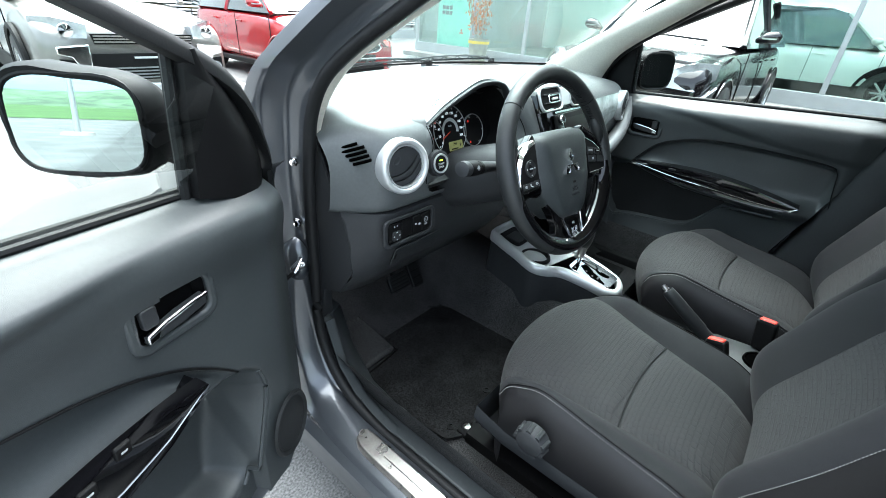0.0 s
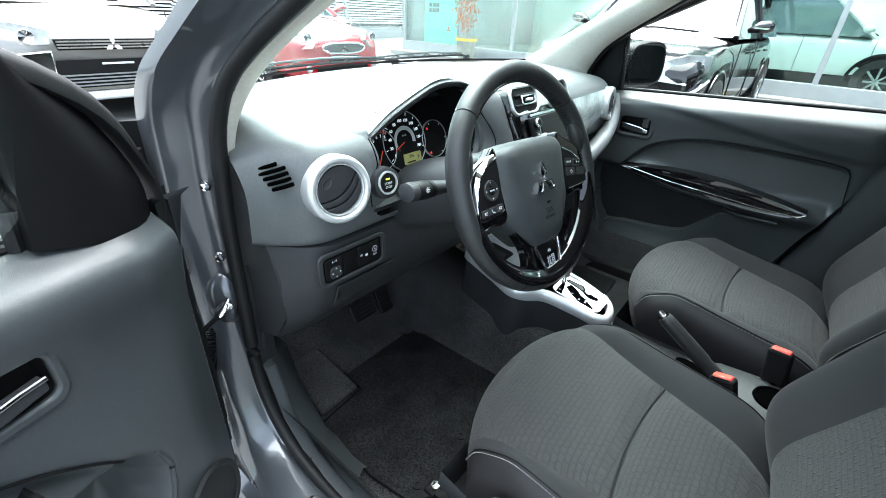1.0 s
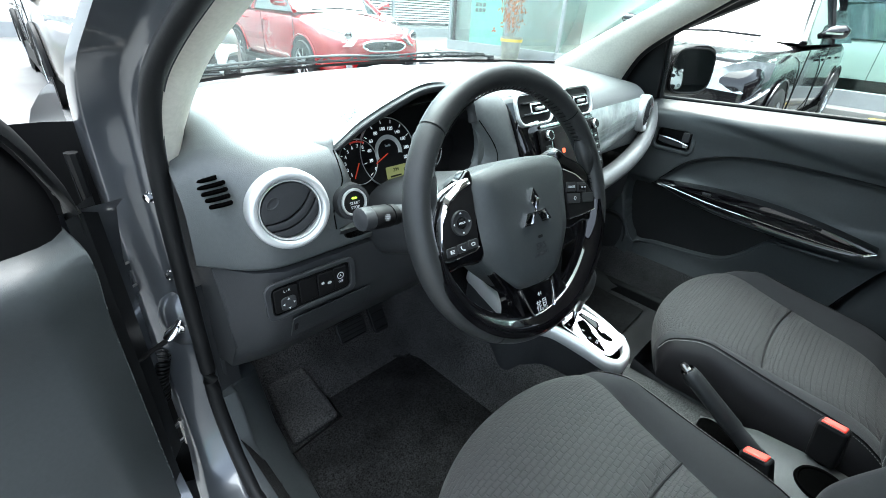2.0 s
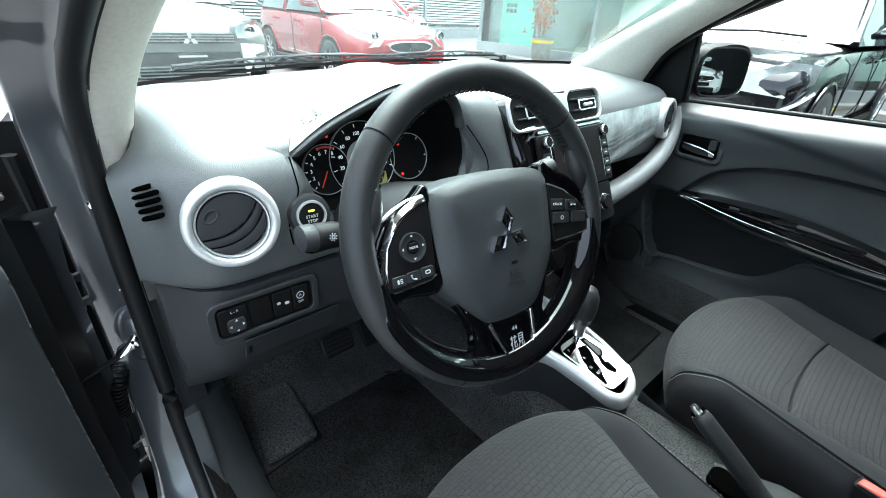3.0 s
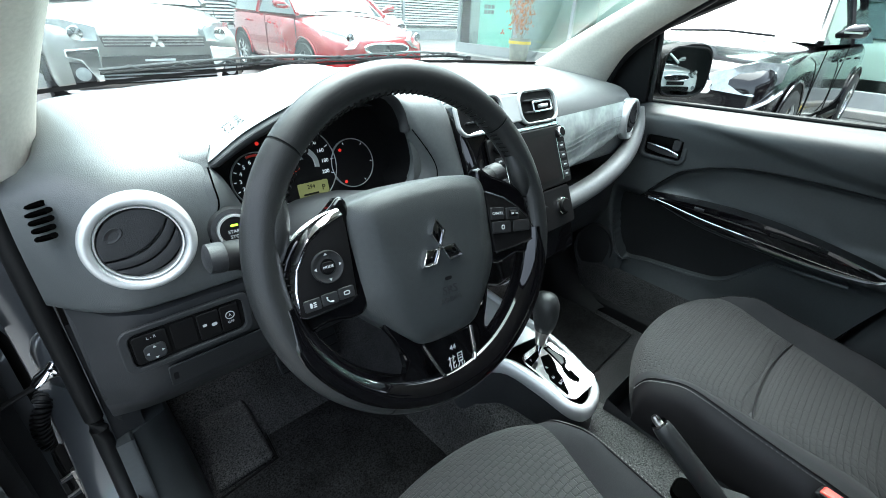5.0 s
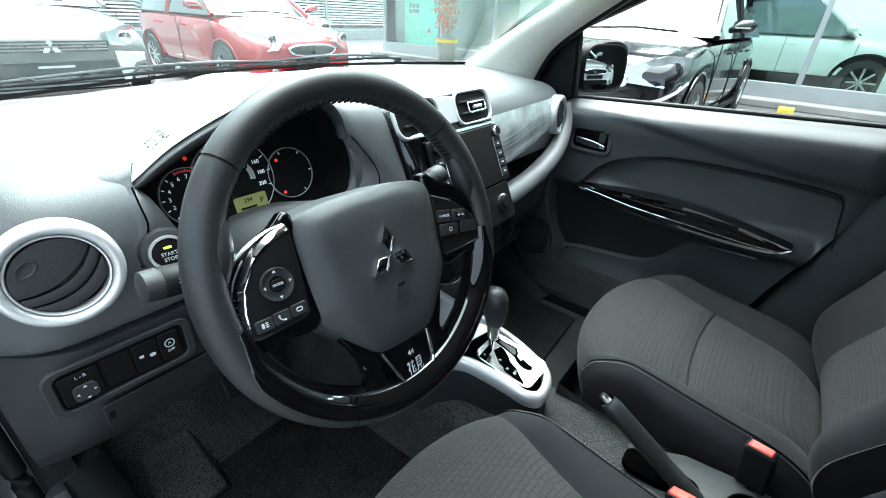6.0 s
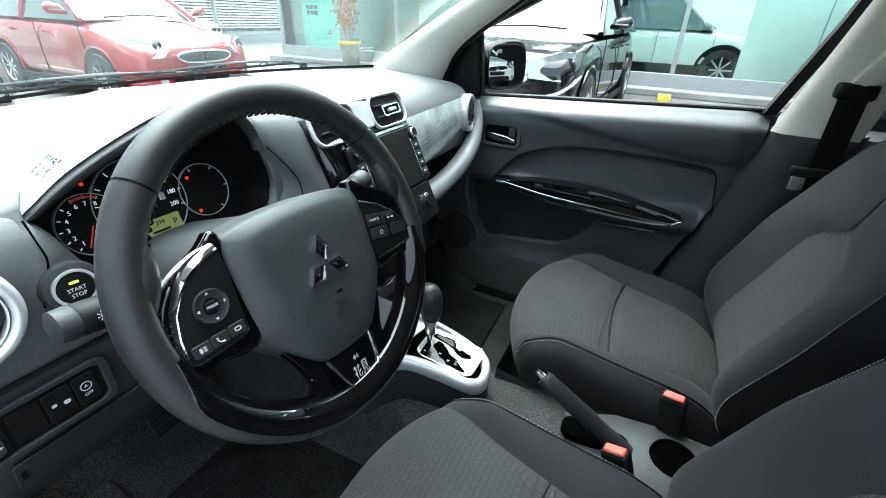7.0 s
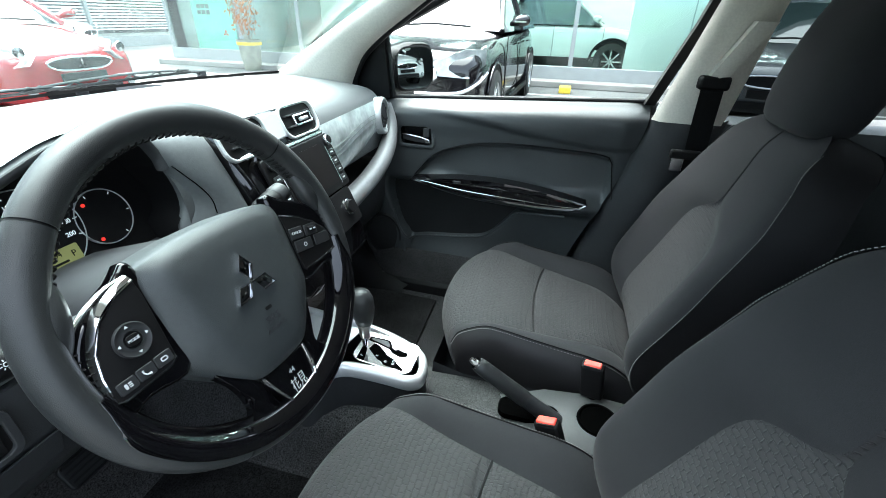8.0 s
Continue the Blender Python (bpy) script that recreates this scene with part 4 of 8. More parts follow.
for s, tip in ((-1, Vector((-0.563, 0.118, 0.893))), (1, Vector((-0.128, 0.105, 0.9036)))):
    root = Vector((-0.36 + s * 0.075, 0.115, 0.862 if s > 0 else 0.875))
    st = part("stalk", tube([root, root.lerp(tip, 0.3), root.lerp(tip, 0.55)], [0.010, 0.013, 0.0155], 14, flat=0.85), M_LOWER, col, "indicator and lamp stalk" if s < 0 else "wiper stalk")
    part("collar", tube([root.lerp(tip, 0.56), root.lerp(tip, 0.62)], 0.0165, 16, flat=0.85), M_BLACK, st)
    part("switch_barrel", tube([root.lerp(tip, 0.63), root.lerp(tip, 0.66), root.lerp(tip, 0.84), root.lerp(tip, 0.86)], [0.016, 0.0178, 0.0178, 0.0165], 16, flat=0.85), M_BLACK, st)
    part("end_knob", tube([root.lerp(tip, 0.86), root.lerp(tip, 0.88), root.lerp(tip, 0.98), tip], [0.0168, 0.0182, 0.017, 0.010], 16, flat=0.85), M_LOWER, st)
    c = root.lerp(tip, 0.74) + Vector((0, -0.0165, 0.005))
    lm = plane_m(c, (1, 0, 0.1), (0, 0.3, 1))
    part("lamp_mark", frame_ring(circle(0.0022, 12), circle(0.0014, 12), lm, 0.0006), M_WHITE_MARK, st, "white symbol")
    for a in range(8 if s < 0 else 3):
        q = lm @ Matrix.Rotation(radians(45 * a), 4, "Z")
        part("lamp_ray", box((0.0030, -0.0004, 0), (0.0048, 0.0004, 0.0006), q), M_WHITE_MARK, st)

# start button
stt = thing("start_button", "round start button in a bright ring", "button", (-0.497, 0.24, 0.865))
m = plane_m((-0.4985, 0.224, 0.8645), (1, -0.1, 0), (0, 0.2, 1)) @ Matrix.Scale(0.88, 4)
part("surround", revolve([(0.033, -0.012), (0.031, 0.002), (0.025, 0.004), (0.024, 0.0)], m, 32), M_LOWER, stt)
part("ring", revolve([(0.0245, 0.0), (0.0235, 0.006), (0.0205, 0.006), (0.0195, 0.001)], m, 32), M_SILVER, stt, "bright ring")
part("cap", revolve([(0.0195, 0.0), (0.019, 0.004), (0.016, 0.005), (0, 0.0045)], m, 32), M_BLACK, stt)
words("start_word", "START", 0.0068, m @ Matrix.Translation((0, -0.001, 0.0055)), M_WHITE_MARK, stt)
words("start_word", "STOP", 0.0068, m @ Matrix.Translation((0, -0.0085, 0.0055)), M_WHITE_MARK, stt)
part("green_lamp", plate(rounded(0.010, 0.003, 0.0012, 2), m @ Matrix.Translation((0, 0.008, 0.005)), 0.0006), glow("green_lamp", (0.25, 0.5, 0.02), 0.8), stt)

# switch bank under the left vent
sw = thing("switch_panel", "row of four black switches in a sunken panel", "switch panel", (-0.565, 0.24, 0.725))
SM = plane_m((-0.573, 0.2385, 0.7335), (1, 0, -0.01), (0, 0.04, 1))
part("bezel", frame_ring(rounded(0.156, 0.064, 0.014), rounded(0.136, 0.050, 0.010), SM, 0.006), M_LOWER, sw, bevel=0.0015)
part("recess", plate(rounded(0.136, 0.054, 0.010), SM, 0.001), M_BLACK, sw)
for k, (cx, w) in enumerate(((-0.046, 0.038), (-0.008, 0.029), (0.022, 0.027), (0.049, 0.024))):
    key = part("switch", plate(rounded(w, 0.040, 0.003, 3), SM @ Matrix.Translation((cx, 0, 0.001)), 0.004 if k != 1 else 0.002), M_BLACK, sw, "mirror adjuster" if k == 0 else "", bevel=0.001)
    if k == 0:
        part("rocker", plate(rounded(0.024, 0.022, 0.006, 4), SM @ Matrix.Translation((cx + 0.002, -0.007, 0.005)), 0.003), M_LOWER, key, bevel=0.001)
        for a in range(4):
            mm = SM @ Matrix.Translation((cx + 0.002, -0.007, 0.0082)) @ Matrix.Rotation(radians(90 * a), 4, "Z") @ Matrix.Translation((0.008, 0, 0))
            part("arrow_mark", plate([(0.0022, 0), (-0.001, 0.002), (-0.001, -0.002)], mm, 0.0003), M_WHITE_MARK, key)
        words("side_letters", "L - R", 0.0055, SM @ Matrix.Translation((cx + 0.002, 0.014, 0.0052)), M_WHITE_MARK, key)
    if k == 2:
        part("key_mark", plate(rounded(0.007, 0.005, 0.002, 2), SM @ Matrix.Translation((cx + 0.006, -0.001, 0.0052)), 0.0003), M_WHITE_MARK, key)
        part("key_mark", plate(rounded(0.005, 0.004, 0.001, 2), SM @ Matrix.Translation((cx - 0.006, 0.002, 0.0052)), 0.0003), M_WHITE_MARK, key)
    if k == 3:
        part("key_mark", revolve([(0.0062, 0), (0.0062, 0.0003), (0.005, 0.0003), (0.005, 0)], SM @ Matrix.Translation((cx, 0.004, 0.0052)), 20), M_WHITE_MARK, key)
        words("key_letter", "A", 0.006, SM @ Matrix.Translation((cx, 0.004, 0.0052)), M_WHITE_MARK, key)
        words("key_word", "OFF", 0.005, SM @ Matrix.Translation((cx, -0.007, 0.0052)), M_WHITE_MARK, key)

fl = part("fuse_lid", plate(rounded(0.15, 0.052, 0.004, 3), plane_m((-0.535, 0.2515, 0.664), (1, 0, 0.0), (0, -0.4, 1)), 0.003), M_LOWER, bpy.data.objects["dashboard"], "flush storage lid", bevel=0.001)
part("lid_latch", plate(rounded(0.006, 0.018, 0.002, 3, -0.068, 0.0), plane_m((-0.535, 0.2515, 0.664), (1, 0, 0.0), (0, -0.4, 1)), 0.0034), M_BLACK, fl)

# ---- centre stack ----
stack = thing("centre_stack", "gloss black centre panel with two vents and a radio", "centre panel", (0, 0.2, 0.85))
KM = plane_m((0.030, 0.168, 0.865), (1, 0, 0), (0, 0.46, 1))      # sloping face: v runs up it
rows = []
for v, w, d in ((0.145, 0.115, -0.05), (0.138, 0.128, -0.01), (0.125, 0.134, 0.0), (0.05, 0.138, 0.0), (-0.08, 0.128, 0.0), (-0.19, 0.112, 0.0), (-0.21, 0.105, -0.03)):
    rows.append([KM @ Vector((u, v, z)) for u, z in ((-w - 0.02, d - 0.08), (-w - 0.006, d - 0.012), (-w + 0.008, d), (0, d + 0.004), (w - 0.008, d), (w + 0.006, d - 0.012), (w + 0.02, d - 0.08))])
part("face", grid(rows), M_GLOSS, stack, "gloss black panel", smooth=50, bevel=0.002)
for s in (-1, 1):
    m = KM @ Matrix.Translation((-0.100 if s < 0 else 0.064, 0.106, 0.004))
    vt = part("vent", plate(rounded(0.108, 0.054, 0.016), m, 0.002), M_BLACK, stack, "rectangular air vent with bright frame")
    for k in range(2):
        part("vane", box((-0.043, -0.0015 + 0.022 * (k - 0.5), 0.002), (0.043, 0.0015 + 0.022 * (k - 0.5), 0.008), m), M_LOWER, vt, bevel=0.0006)
    part("vane_frame", frame_ring(rounded(0.062, 0.022, 0.005), rounded(0.054, 0.015, 0.003), m @ Matrix.Translation((0.010, -0.002, 0.004)), 0.005), M_CHROME, vt, "bright vane frame", bevel=0.001)
    part("vane_tab", box((-0.010, -0.004, 0.004), (0.016, 0.003, 0.012), m @ Matrix.Translation((0.008, -0.002, 0))), M_SILVER, vt, bevel=0.002)
    o = rounded(0.122, 0.066, 0.022, 6, -0.002 if s < 0 else 0.002, -0.001)
    part("vent_frame", frame_ring(o, [(u * 0.91, v * 0.86) for u, v in o], m @ Matrix.Translation((0, 0, -0.001)), 0.008), M_SILVER, vt, "satin silver frame", bevel=0.0025)
part("vent_bridge", plate([(-0.047, 0.132), (0.010, 0.132), (0.010, 0.082), (-0.047, 0.082)], KM @ Matrix.Translation((0, 0, 0.001)), 0.007), M_SILVER, stack, "satin silver block between the vents", bevel=0.002)
part("chrome_bar", plate(rounded(0.215, 0.007, 0.003, 3, 0.016, 0.066), KM @ Matrix.Translation((0, 0, 0.003)), 0.004), M_CHROME, stack, "bright bar under the vents", bevel=0.0015)
part("bar_tip", plate([(-0.135, 0.078), (-0.098, 0.082), (-0.092, 0.074), (-0.125, 0.070)], KM @ Matrix.Translation((0, 0, 0.003)), 0.005), M_CHROME, stack, bevel=0.0015)
# radio
RM = KM @ Matrix.Translation((0.0105, 0.002, 0.004))
rad = part("radio", plate(rounded(0.232, 0.118, 0.008), RM, 0.008), M_BLACK, stack, "radio with a dark touch screen", bevel=0.002)
part("radio_screen", plate(rounded(0.15, 0.088, 0.004), RM @ Matrix.Translation((0, 0.0, 0.008)), 0.0015), material("screen_glass", (0.008, 0.0065, 0.0065), rough=0.3, spec=0.1, var=0.05), rad, "dark screen")
part("screen_icon", plate(rounded(0.012, 0.010, 0.003, 3), RM @ Matrix.Translation((-0.045, 0.006, 0.0096)), 0.0003), glow("icon_red", (0.5, 0.06, 0.02), 0.3), rad)
for s in (-1, 1):
    for v in (0.044,):
        kb = part("knob", revolve([(0.0105, 0), (0.0105, 0.010), (0.009, 0.012), (0.0, 0.012)], RM @ Matrix.Translation((s * 0.096, v, 0.008)), 24), M_BLACK, rad, "round radio knob")
        part("knob_ring", revolve([(0.0112, 0.006), (0.0112, 0.009), (0.010, 0.012), (0.0085, 0.012)], RM @ Matrix.Translation((s * 0.096, v, 0.008)), 24), M_CHROME, kb)
    for k in range(4):
        key = part("key", plate(rounded(0.020, 0.013, 0.002, 2), RM @ Matrix.Translation((s * 0.097, 0.018 - 0.0195 * k, 0.008)), 0.003), M_LOWER, rad, bevel=0.0008)
        part("key_mark", plate(rounded(0.009, 0.003, 0.0008, 2), RM @ Matrix.Translation((s * 0.097, 0.018 - 0.0195 * k, 0.0112)), 0.0003), M_WHITE_MARK, key)
    part("radio_edge", box((s * 0.084 - 0.001, -0.05, 0.008), (s * 0.084 + 0.001, 0.05, 0.0105), RM), M_CHROME, rad)
# climate panel
HM = KM @ Matrix.Translation((0.006, -0.100, 0.004))
hv = part("climate_panel", plate(rounded(0.215, 0.080, 0.010), HM, 0.006), M_BLACK, stack, "climate control panel", bevel=0.002)
for cx in (-0.07, 0.0, 0.07):
    kb = part("knob", revolve([(0.0155, 0), (0.015, 0.010), (0.013, 0.012), (0.0, 0.012)], HM @ Matrix.Translation((cx, 0, 0.006)), 30), M_BLACK, hv, "round climate knob")
    part("knob_ring", revolve([(0.018, 0.0), (0.018, 0.004), (0.0158, 0.005), (0.0158, 0.0)], HM @ Matrix.Translation((cx, 0, 0.006)), 30), M_CHROME, kb)
# rounded shoulder between the dial hollow and the stack: hollow edge, ridge, stack flank
SHOULDER = [((-0.235, 0.50, 0.985), (-0.18, 0.50, 0.985), 0.49, 0.980), ((-0.230, 0.38, 1.004), (-0.185, 0.37, 1.004), 0.36, 0.994), ((-0.222, 0.30, 1.006), (-0.190, 0.285, 1.002), 0.27, 0.992), ((-0.205, 0.262, 0.982), (-0.188, 0.246, 0.982), 0.238, 0.975),
            ((-0.1925, 0.252, 0.9437), (-0.186, 0.234, 0.940), 0.222, 0.940), ((-0.182, 0.25, 0.9106), (-0.165, 0.222, 0.908), 0.203, 0.905), ((-0.179, 0.25, 0.885), (-0.151, 0.215, 0.880), 0.190, 0.878), ((-0.186, 0.248, 0.866), (-0.145, 0.206, 0.853), 0.180, 0.850),
            ((-0.205, 0.244, 0.852), (-0.145, 0.198, 0.82), 0.165, 0.815), ((-0.205, 0.24, 0.80), (-0.145, 0.19, 0.76), 0.14, 0.76)]
rows, wall = [], []
for e, r, fy, fz in SHOULDER:
    e, r, f = Vector(e), Vector(r), Vector((-0.118, fy, fz))
    rows.append([e + Vector((-0.003, 0.010, -0.002)), e + Vector((-0.0025, 0.004, 0)), e, e.lerp(r, 0.5) + Vector((0.002, -0.004, 0.002)), r, r.lerp(f, 0.35) + Vector((0, -0.006, 0.003)), r.lerp(f, 0.7) + Vector((0, -0.004, 0.002)), f, f + Vector((0.012, 0.02, -0.004)), f + Vector((0.02, 0.06, -0.01))])
    if e.z < 0.95:
        wall.append([e + Vector((-0.002, 0.006, 0)), e.lerp(hollow_back(e), 0.4), hollow_back(e)])
part("stack_shoulder", grid(rows), M_DASH, stack, subsurf=1, smooth=180)
# the wall's plastic is painted black where deep shade falls
part("hollow_wall", grid(wall), M_BLACK, stack, "wall beside the dials, deep shade painted black", smooth=60)
seam = [Vector(SHOULDER[i][0]).lerp(Vector(SHOULDER[i][1]), k) + Vector((0.0015, -0.0045, 0.002)) for i, k in ((4, 0.05), (5, 0.60), (6, 0.72), (7, 0.66))]
part("shoulder_seam", tube(spline(seam, 5), 0.0010, 5), M_SLOT, stack)

# ---- passenger side of the dashboard ----
rows = []
for i in range(13):
    x = lerp(0.165, 0.60, i / 12)
    k = i / 12
    y0 = lerp(0.222, 0.238, k)
    top = lerp(0.932, 0.925, k) - 0.01 * (1 - k)
    bot = lerp(0.772, 0.828, k ** 1.3)
    rows.append([(x, lerp(y0 + 0.01, y0 - 0.003, math.sin(math.pi * t)), lerp(top, bot, t)) for t in (0, 0.12, 0.3, 0.5, 0.7, 0.88, 1.0)])
pt = tagged(part("trim_panel", grid(rows), M_TRIM), "pale trim panel with a faint branch print", "trim panel")
for k in range(3):
    part("printed_line", tube([(lerp(0.16, 0.57, t / 6), lerp(0.217, 0.235, t / 6) - 0.0005, lerp(0.838, 0.862, t / 6) + 0.012 * k - 0.008 * math.sin(t)) for t in range(7)], 0.0007, 4), M_GREY_MARK, pt)
brush_word("printed_word", 0.022, plane_m((0.545, 0.2315, 0.853), (1, 0.03, 0.05), (0, 0.1, 1)), M_FAINT, pt)
brush_word("printed_word", 0.0135, plane_m((-0.458, 0.282, 0.9795), (0.8, -0.15, 0.5), (0.1, 1, 0.25)), M_FAINT, bpy.data.objects["dashboard"], 0.002)
shelf = thing("dashboard_shelf", "open dashboard shelf with a curved grey lip", "shelf", (0.4, 0.25, 0.76))
satin = material("satin_grey", (0.22, 0.225, 0.225), rough=0.4, metal=0.3)
sweep = spline([(0.14, 0.226, 0.694), (0.30, 0.222, 0.702), (0.45, 0.219, 0.724), (0.555, 0.217, 0.762), (0.618, 0.220, 0.808), (0.648, 0.226, 0.856), (0.655, 0.236, 0.905)], 6)
part("lip", tube(sweep, [interp(i / (len(sweep) - 1), [(0, 0.030), (0.4, 0.029), (0.6, 0.026), (0.8, 0.018), (1, 0.008)]) for i in range(len(sweep))], 14, flat=0.95), satin, shelf, "satin grey lip sweeping up to the vent", smooth=80)
# the recess is black all through to stand for its shade
rows = [[(x, 0.245, 0.80), (x, 0.40, 0.80), (x, 0.40, 0.72), (x, 0.25, 0.72)] for x in (0.12, 0.66)]
part("cavity", grid(rows, caps=False), M_BLACK, shelf)
rows = []
for i in range(9):
    x = lerp(0.11, 0.69, i / 8)
    b = 0.06 * max(0, (x - 0.62) / 0.07)
    rows.append([(x, y + b, z) for y, z in ((0.26, 0.70), (0.242, 0.685), (0.245, 0.60), (0.27, 0.54), (0.32, 0.50), (0.55, 0.48))])
tagged(part("glove_box", grid(rows), M_LOWER), "dark plastic glove box lid", "glove box")

# ---- pedals, mats, footrest ----
for name, x, y, z, w, h in (("brake_pedal", -0.345, 0.50, 0.36, 0.085, 0.055), ("accelerator_pedal", -0.235, 0.54, 0.34, 0.05, 0.12)):
    pe = thing(name, "ribbed black rubber %s on a steel arm" % name.replace("_", " "), "pedal", (x, y, z))
    m = plane_m((x, y, z), (1, 0, 0), (0, 0.55, 1))
    part("pad", plate(rounded(w, h, 0.01), m, 0.012), M_RUBBER, pe, bevel=0.003)
    for k in range(5):
        part("rib", box((-w * 0.42, -h * 0.4 + h * 0.2 * k - 0.002, 0.012), (w * 0.42, -h * 0.4 + h * 0.2 * k + 0.002, 0.014), m), M_BLACK, pe)
    part("arm", tube([(x, y + 0.012, z), (x + 0.01, y + 0.10, z + 0.10), (x + 0.01, y + 0.14, z + 0.25)], 0.009, 8), M_BLACK, pe)
foot = [(-0.588, 0.382), (-0.465, 0.387), (-0.454, 0.636), (-0.557, 0.653)]
rest = part("footrest", plate(foot, plane_m((0, 0.38, 0.205), (1, 0, 0), (0, 1, 0.10)) @ Matrix.Translation((0, -0.38, 0)), 0.025), M_FOOT, bevel=0.010)
tagged(rest, "raised grey carpet footrest beside the pedals", "footrest")
mat_o = [(-0.445, 0.535), (-0.46, 0.38), (-0.60, 0.365), (-0.615, 0.17), (-0.60, 0.06), (-0.56, 0.035), (-0.36, 0.045), (-0.16, 0.12), (-0.135, 0.20), (-0.118, 0.42), (-0.15, 0.445), (-0.20, 0.435), (-0.225, 0.46), (-0.235, 0.52)]
mt = thing("floor_mat", "black carpet floor mat in the driver's footwell", "floor mat", (-0.36, 0.3, 0.205))
part("carpet_top", plate(mat_o, Matrix.Translation((0, 0, 0.207)), 0.008), M_MAT, mt, bevel=0.003)
part("hem", tube([(x, y, 0.214) for x, y in mat_o], 0.004, 6, True), M_BLACK, mt, "stitched hem")
for x, y in ((-0.565, 0.075), (-0.40, 0.08)):
    g = part("eyelet", revolve([(0.011, 0.0), (0.011, 0.004), (0.006, 0.004), (0.006, 0.0)], Matrix.Translation((x, y, 0.214)), 16), M_BLACK, mt, "mat fixing ring")
for k in range(3):
    m = Matrix.Translation((-0.155, 0.235, 0.216)) @ Matrix.Rotation(radians(90 + 120 * k + 35), 4, "Z")
    part("mat_badge", plate([(0.001, 0), (0.006, 0.0036), (0.012, 0), (0.006, -0.0036)], m, 0.001), M_WHITE_MARK, mt)
mp = thing("floor_mat", "black carpet floor mat in the passenger footwell", "floor mat", (0.36, 0.3, 0.205))
part("carpet_top", plate([(0.60, 0.05), (0.62, 0.40), (0.45, 0.53), (0.16, 0.52), (0.15, 0.08), (0.25, 0.04)], Matrix.Translation((0, 0, 0.207)), 0.008), M_MAT, mp, bevel=0.003)

# ---- centre console ----
con = thing("centre_console", "black plastic centre console with a silver gear surround", "centre console", (0, 0.1, 0.2))


def con_z(y):
    return 0.463 + (y + 0.10) * 0.12


SURO = [(-0.056, -0.06), (-0.048, -0.085), (-0.03, -0.100), (0.015, -0.098), (0.052, -0.076), (0.070, -0.035), (0.084, 0.02), (0.090, 0.08), (0.088, 0.16), (0.083, 0.32), (0.062, 0.345), (-0.06, 0.345), (-0.085, 0.30), (-0.108, 0.21), (-0.125, 0.15), (-0.11, 0.11), (-0.072, 0.07), (-0.060, 0.0)]
so = [(p.x, p.y) for p in spline([(x, y, 0) for x, y in SURO], 4, True)]
rows = []
for dz, g in ((-0.26, 1.03), (-0.04, 0.975), (-0.012, 0.965)):
    rows.append([(0.005 + (x - 0.005) * g, 0.12 + (y - 0.12) * g, con_z(y) + dz) for x, y in so])
part("body", grid(rows, close_u=True), M_LOWER, con, "black console side", smooth=60)
rows = []
for i, (x, y) in enumerate(so):
    cx, cy = 0.010, min(max(y, -0.02), 0.26)
    d = Vector((cx - x, cy - y, 0)).normalized()
    row = []
    for w, dz in ((0.004, -0.032), (0.0, -0.026), (0.002, -0.008), (0.006, -0.001), (0.013, 0.002), (0.019, 0.0005), (0.021, -0.004), (0.022, -0.02)):
        row.append((x + d.x * w, y + d.y * w, con_z(y) + dz))
    rows.append(row)
sur = part("surround", grid(rows, close_v=True), M_SILVER, con, "satin silver surround", smooth=60)
# gate plate
GM = plane_m((0.014, -0.003, con_z(-0.003) - 0.003), (1, 0, 0), (0, 1, 0.12))
gp = part("gate_plate", plate(rounded(0.098, 0.138, 0.020), GM @ Matrix.Translation((-0.003, 0.002, 0)), 0.003), M_CHROME, con, "bright gear gate plate", bevel=0.001)
part("gate_window", plate([(-0.010, 0.044), (0.011, 0.0385), (0.008, 0.0265), (-0.006, 0.005), (-0.012, 0.0014), (-0.020, -0.0226), (-0.029, -0.031), (-0.040, -0.049), (-0.046, -0.050), (-0.044, -0.005), (-0.036, 0.004), (-0.034, 0.014)], GM, 0.0036), M_SLOT, gp, "black letter strip")
part("park_window", plate([(-0.048, 0.0576), (0.0037, 0.061), (-0.013, 0.0465), (-0.049, 0.0396)], GM, 0.0036), M_SLOT, gp, "black corner beside the lever")
for t, u, v in (("P", -0.036, 0.050), ("R", -0.024, 0.018), ("N", -0.034, -0.006), ("D", -0.034, -0.024), ("D", -0.026, -0.023)):
    words("gear_letter", t, 0.0085, GM @ Matrix.Translation((u, v, 0.0038)), M_WHITE_MARK, gp)
part("gate_slot", plate([(0.016, 0.0565), (0.029, 0.0545), (0.033, 0.0096), (0.021, -0.001), (0.013, -0.002), (0.007, -0.0154), (0.0137, -0.0175), (0.0107, -0.033), (0.011, -0.042), (0.0014, -0.046), (-0.004, -0.039), (-0.0077, -0.028), (-0.003, -0.010), (0.006, 0.0), (0.0127, 0.032)], GM, 0.0037), M_SLOT, gp, "stepped gate slot")
part("slot_shutter", plate([(0.020, 0.050), (0.0255, 0.049), (0.0285, 0.012), (0.018, 0.003), (0.010, 0.003), (0.0165, 0.032)], GM, 0.0041), M_TRAY, gp, "grey slot shutter")
gl = thing("gear_lever", "black gear lever knob with a satin collar", "gear lever", (0.008, 0.05, 0.48))
part("shaft", tube([(0.008, 0.052, 0.465), (0.008, 0.050, 0.54)], 0.006, 12), M_CHROME, gl)
part("collar", revolve([(0.008, 0.0), (0.011, 0.003), (0.0155, 0.036), (0.0155, 0.040)], Matrix.Translation((0.008, 0.050, 0.508)), 24), M_STEEL, gl, "satin collar")
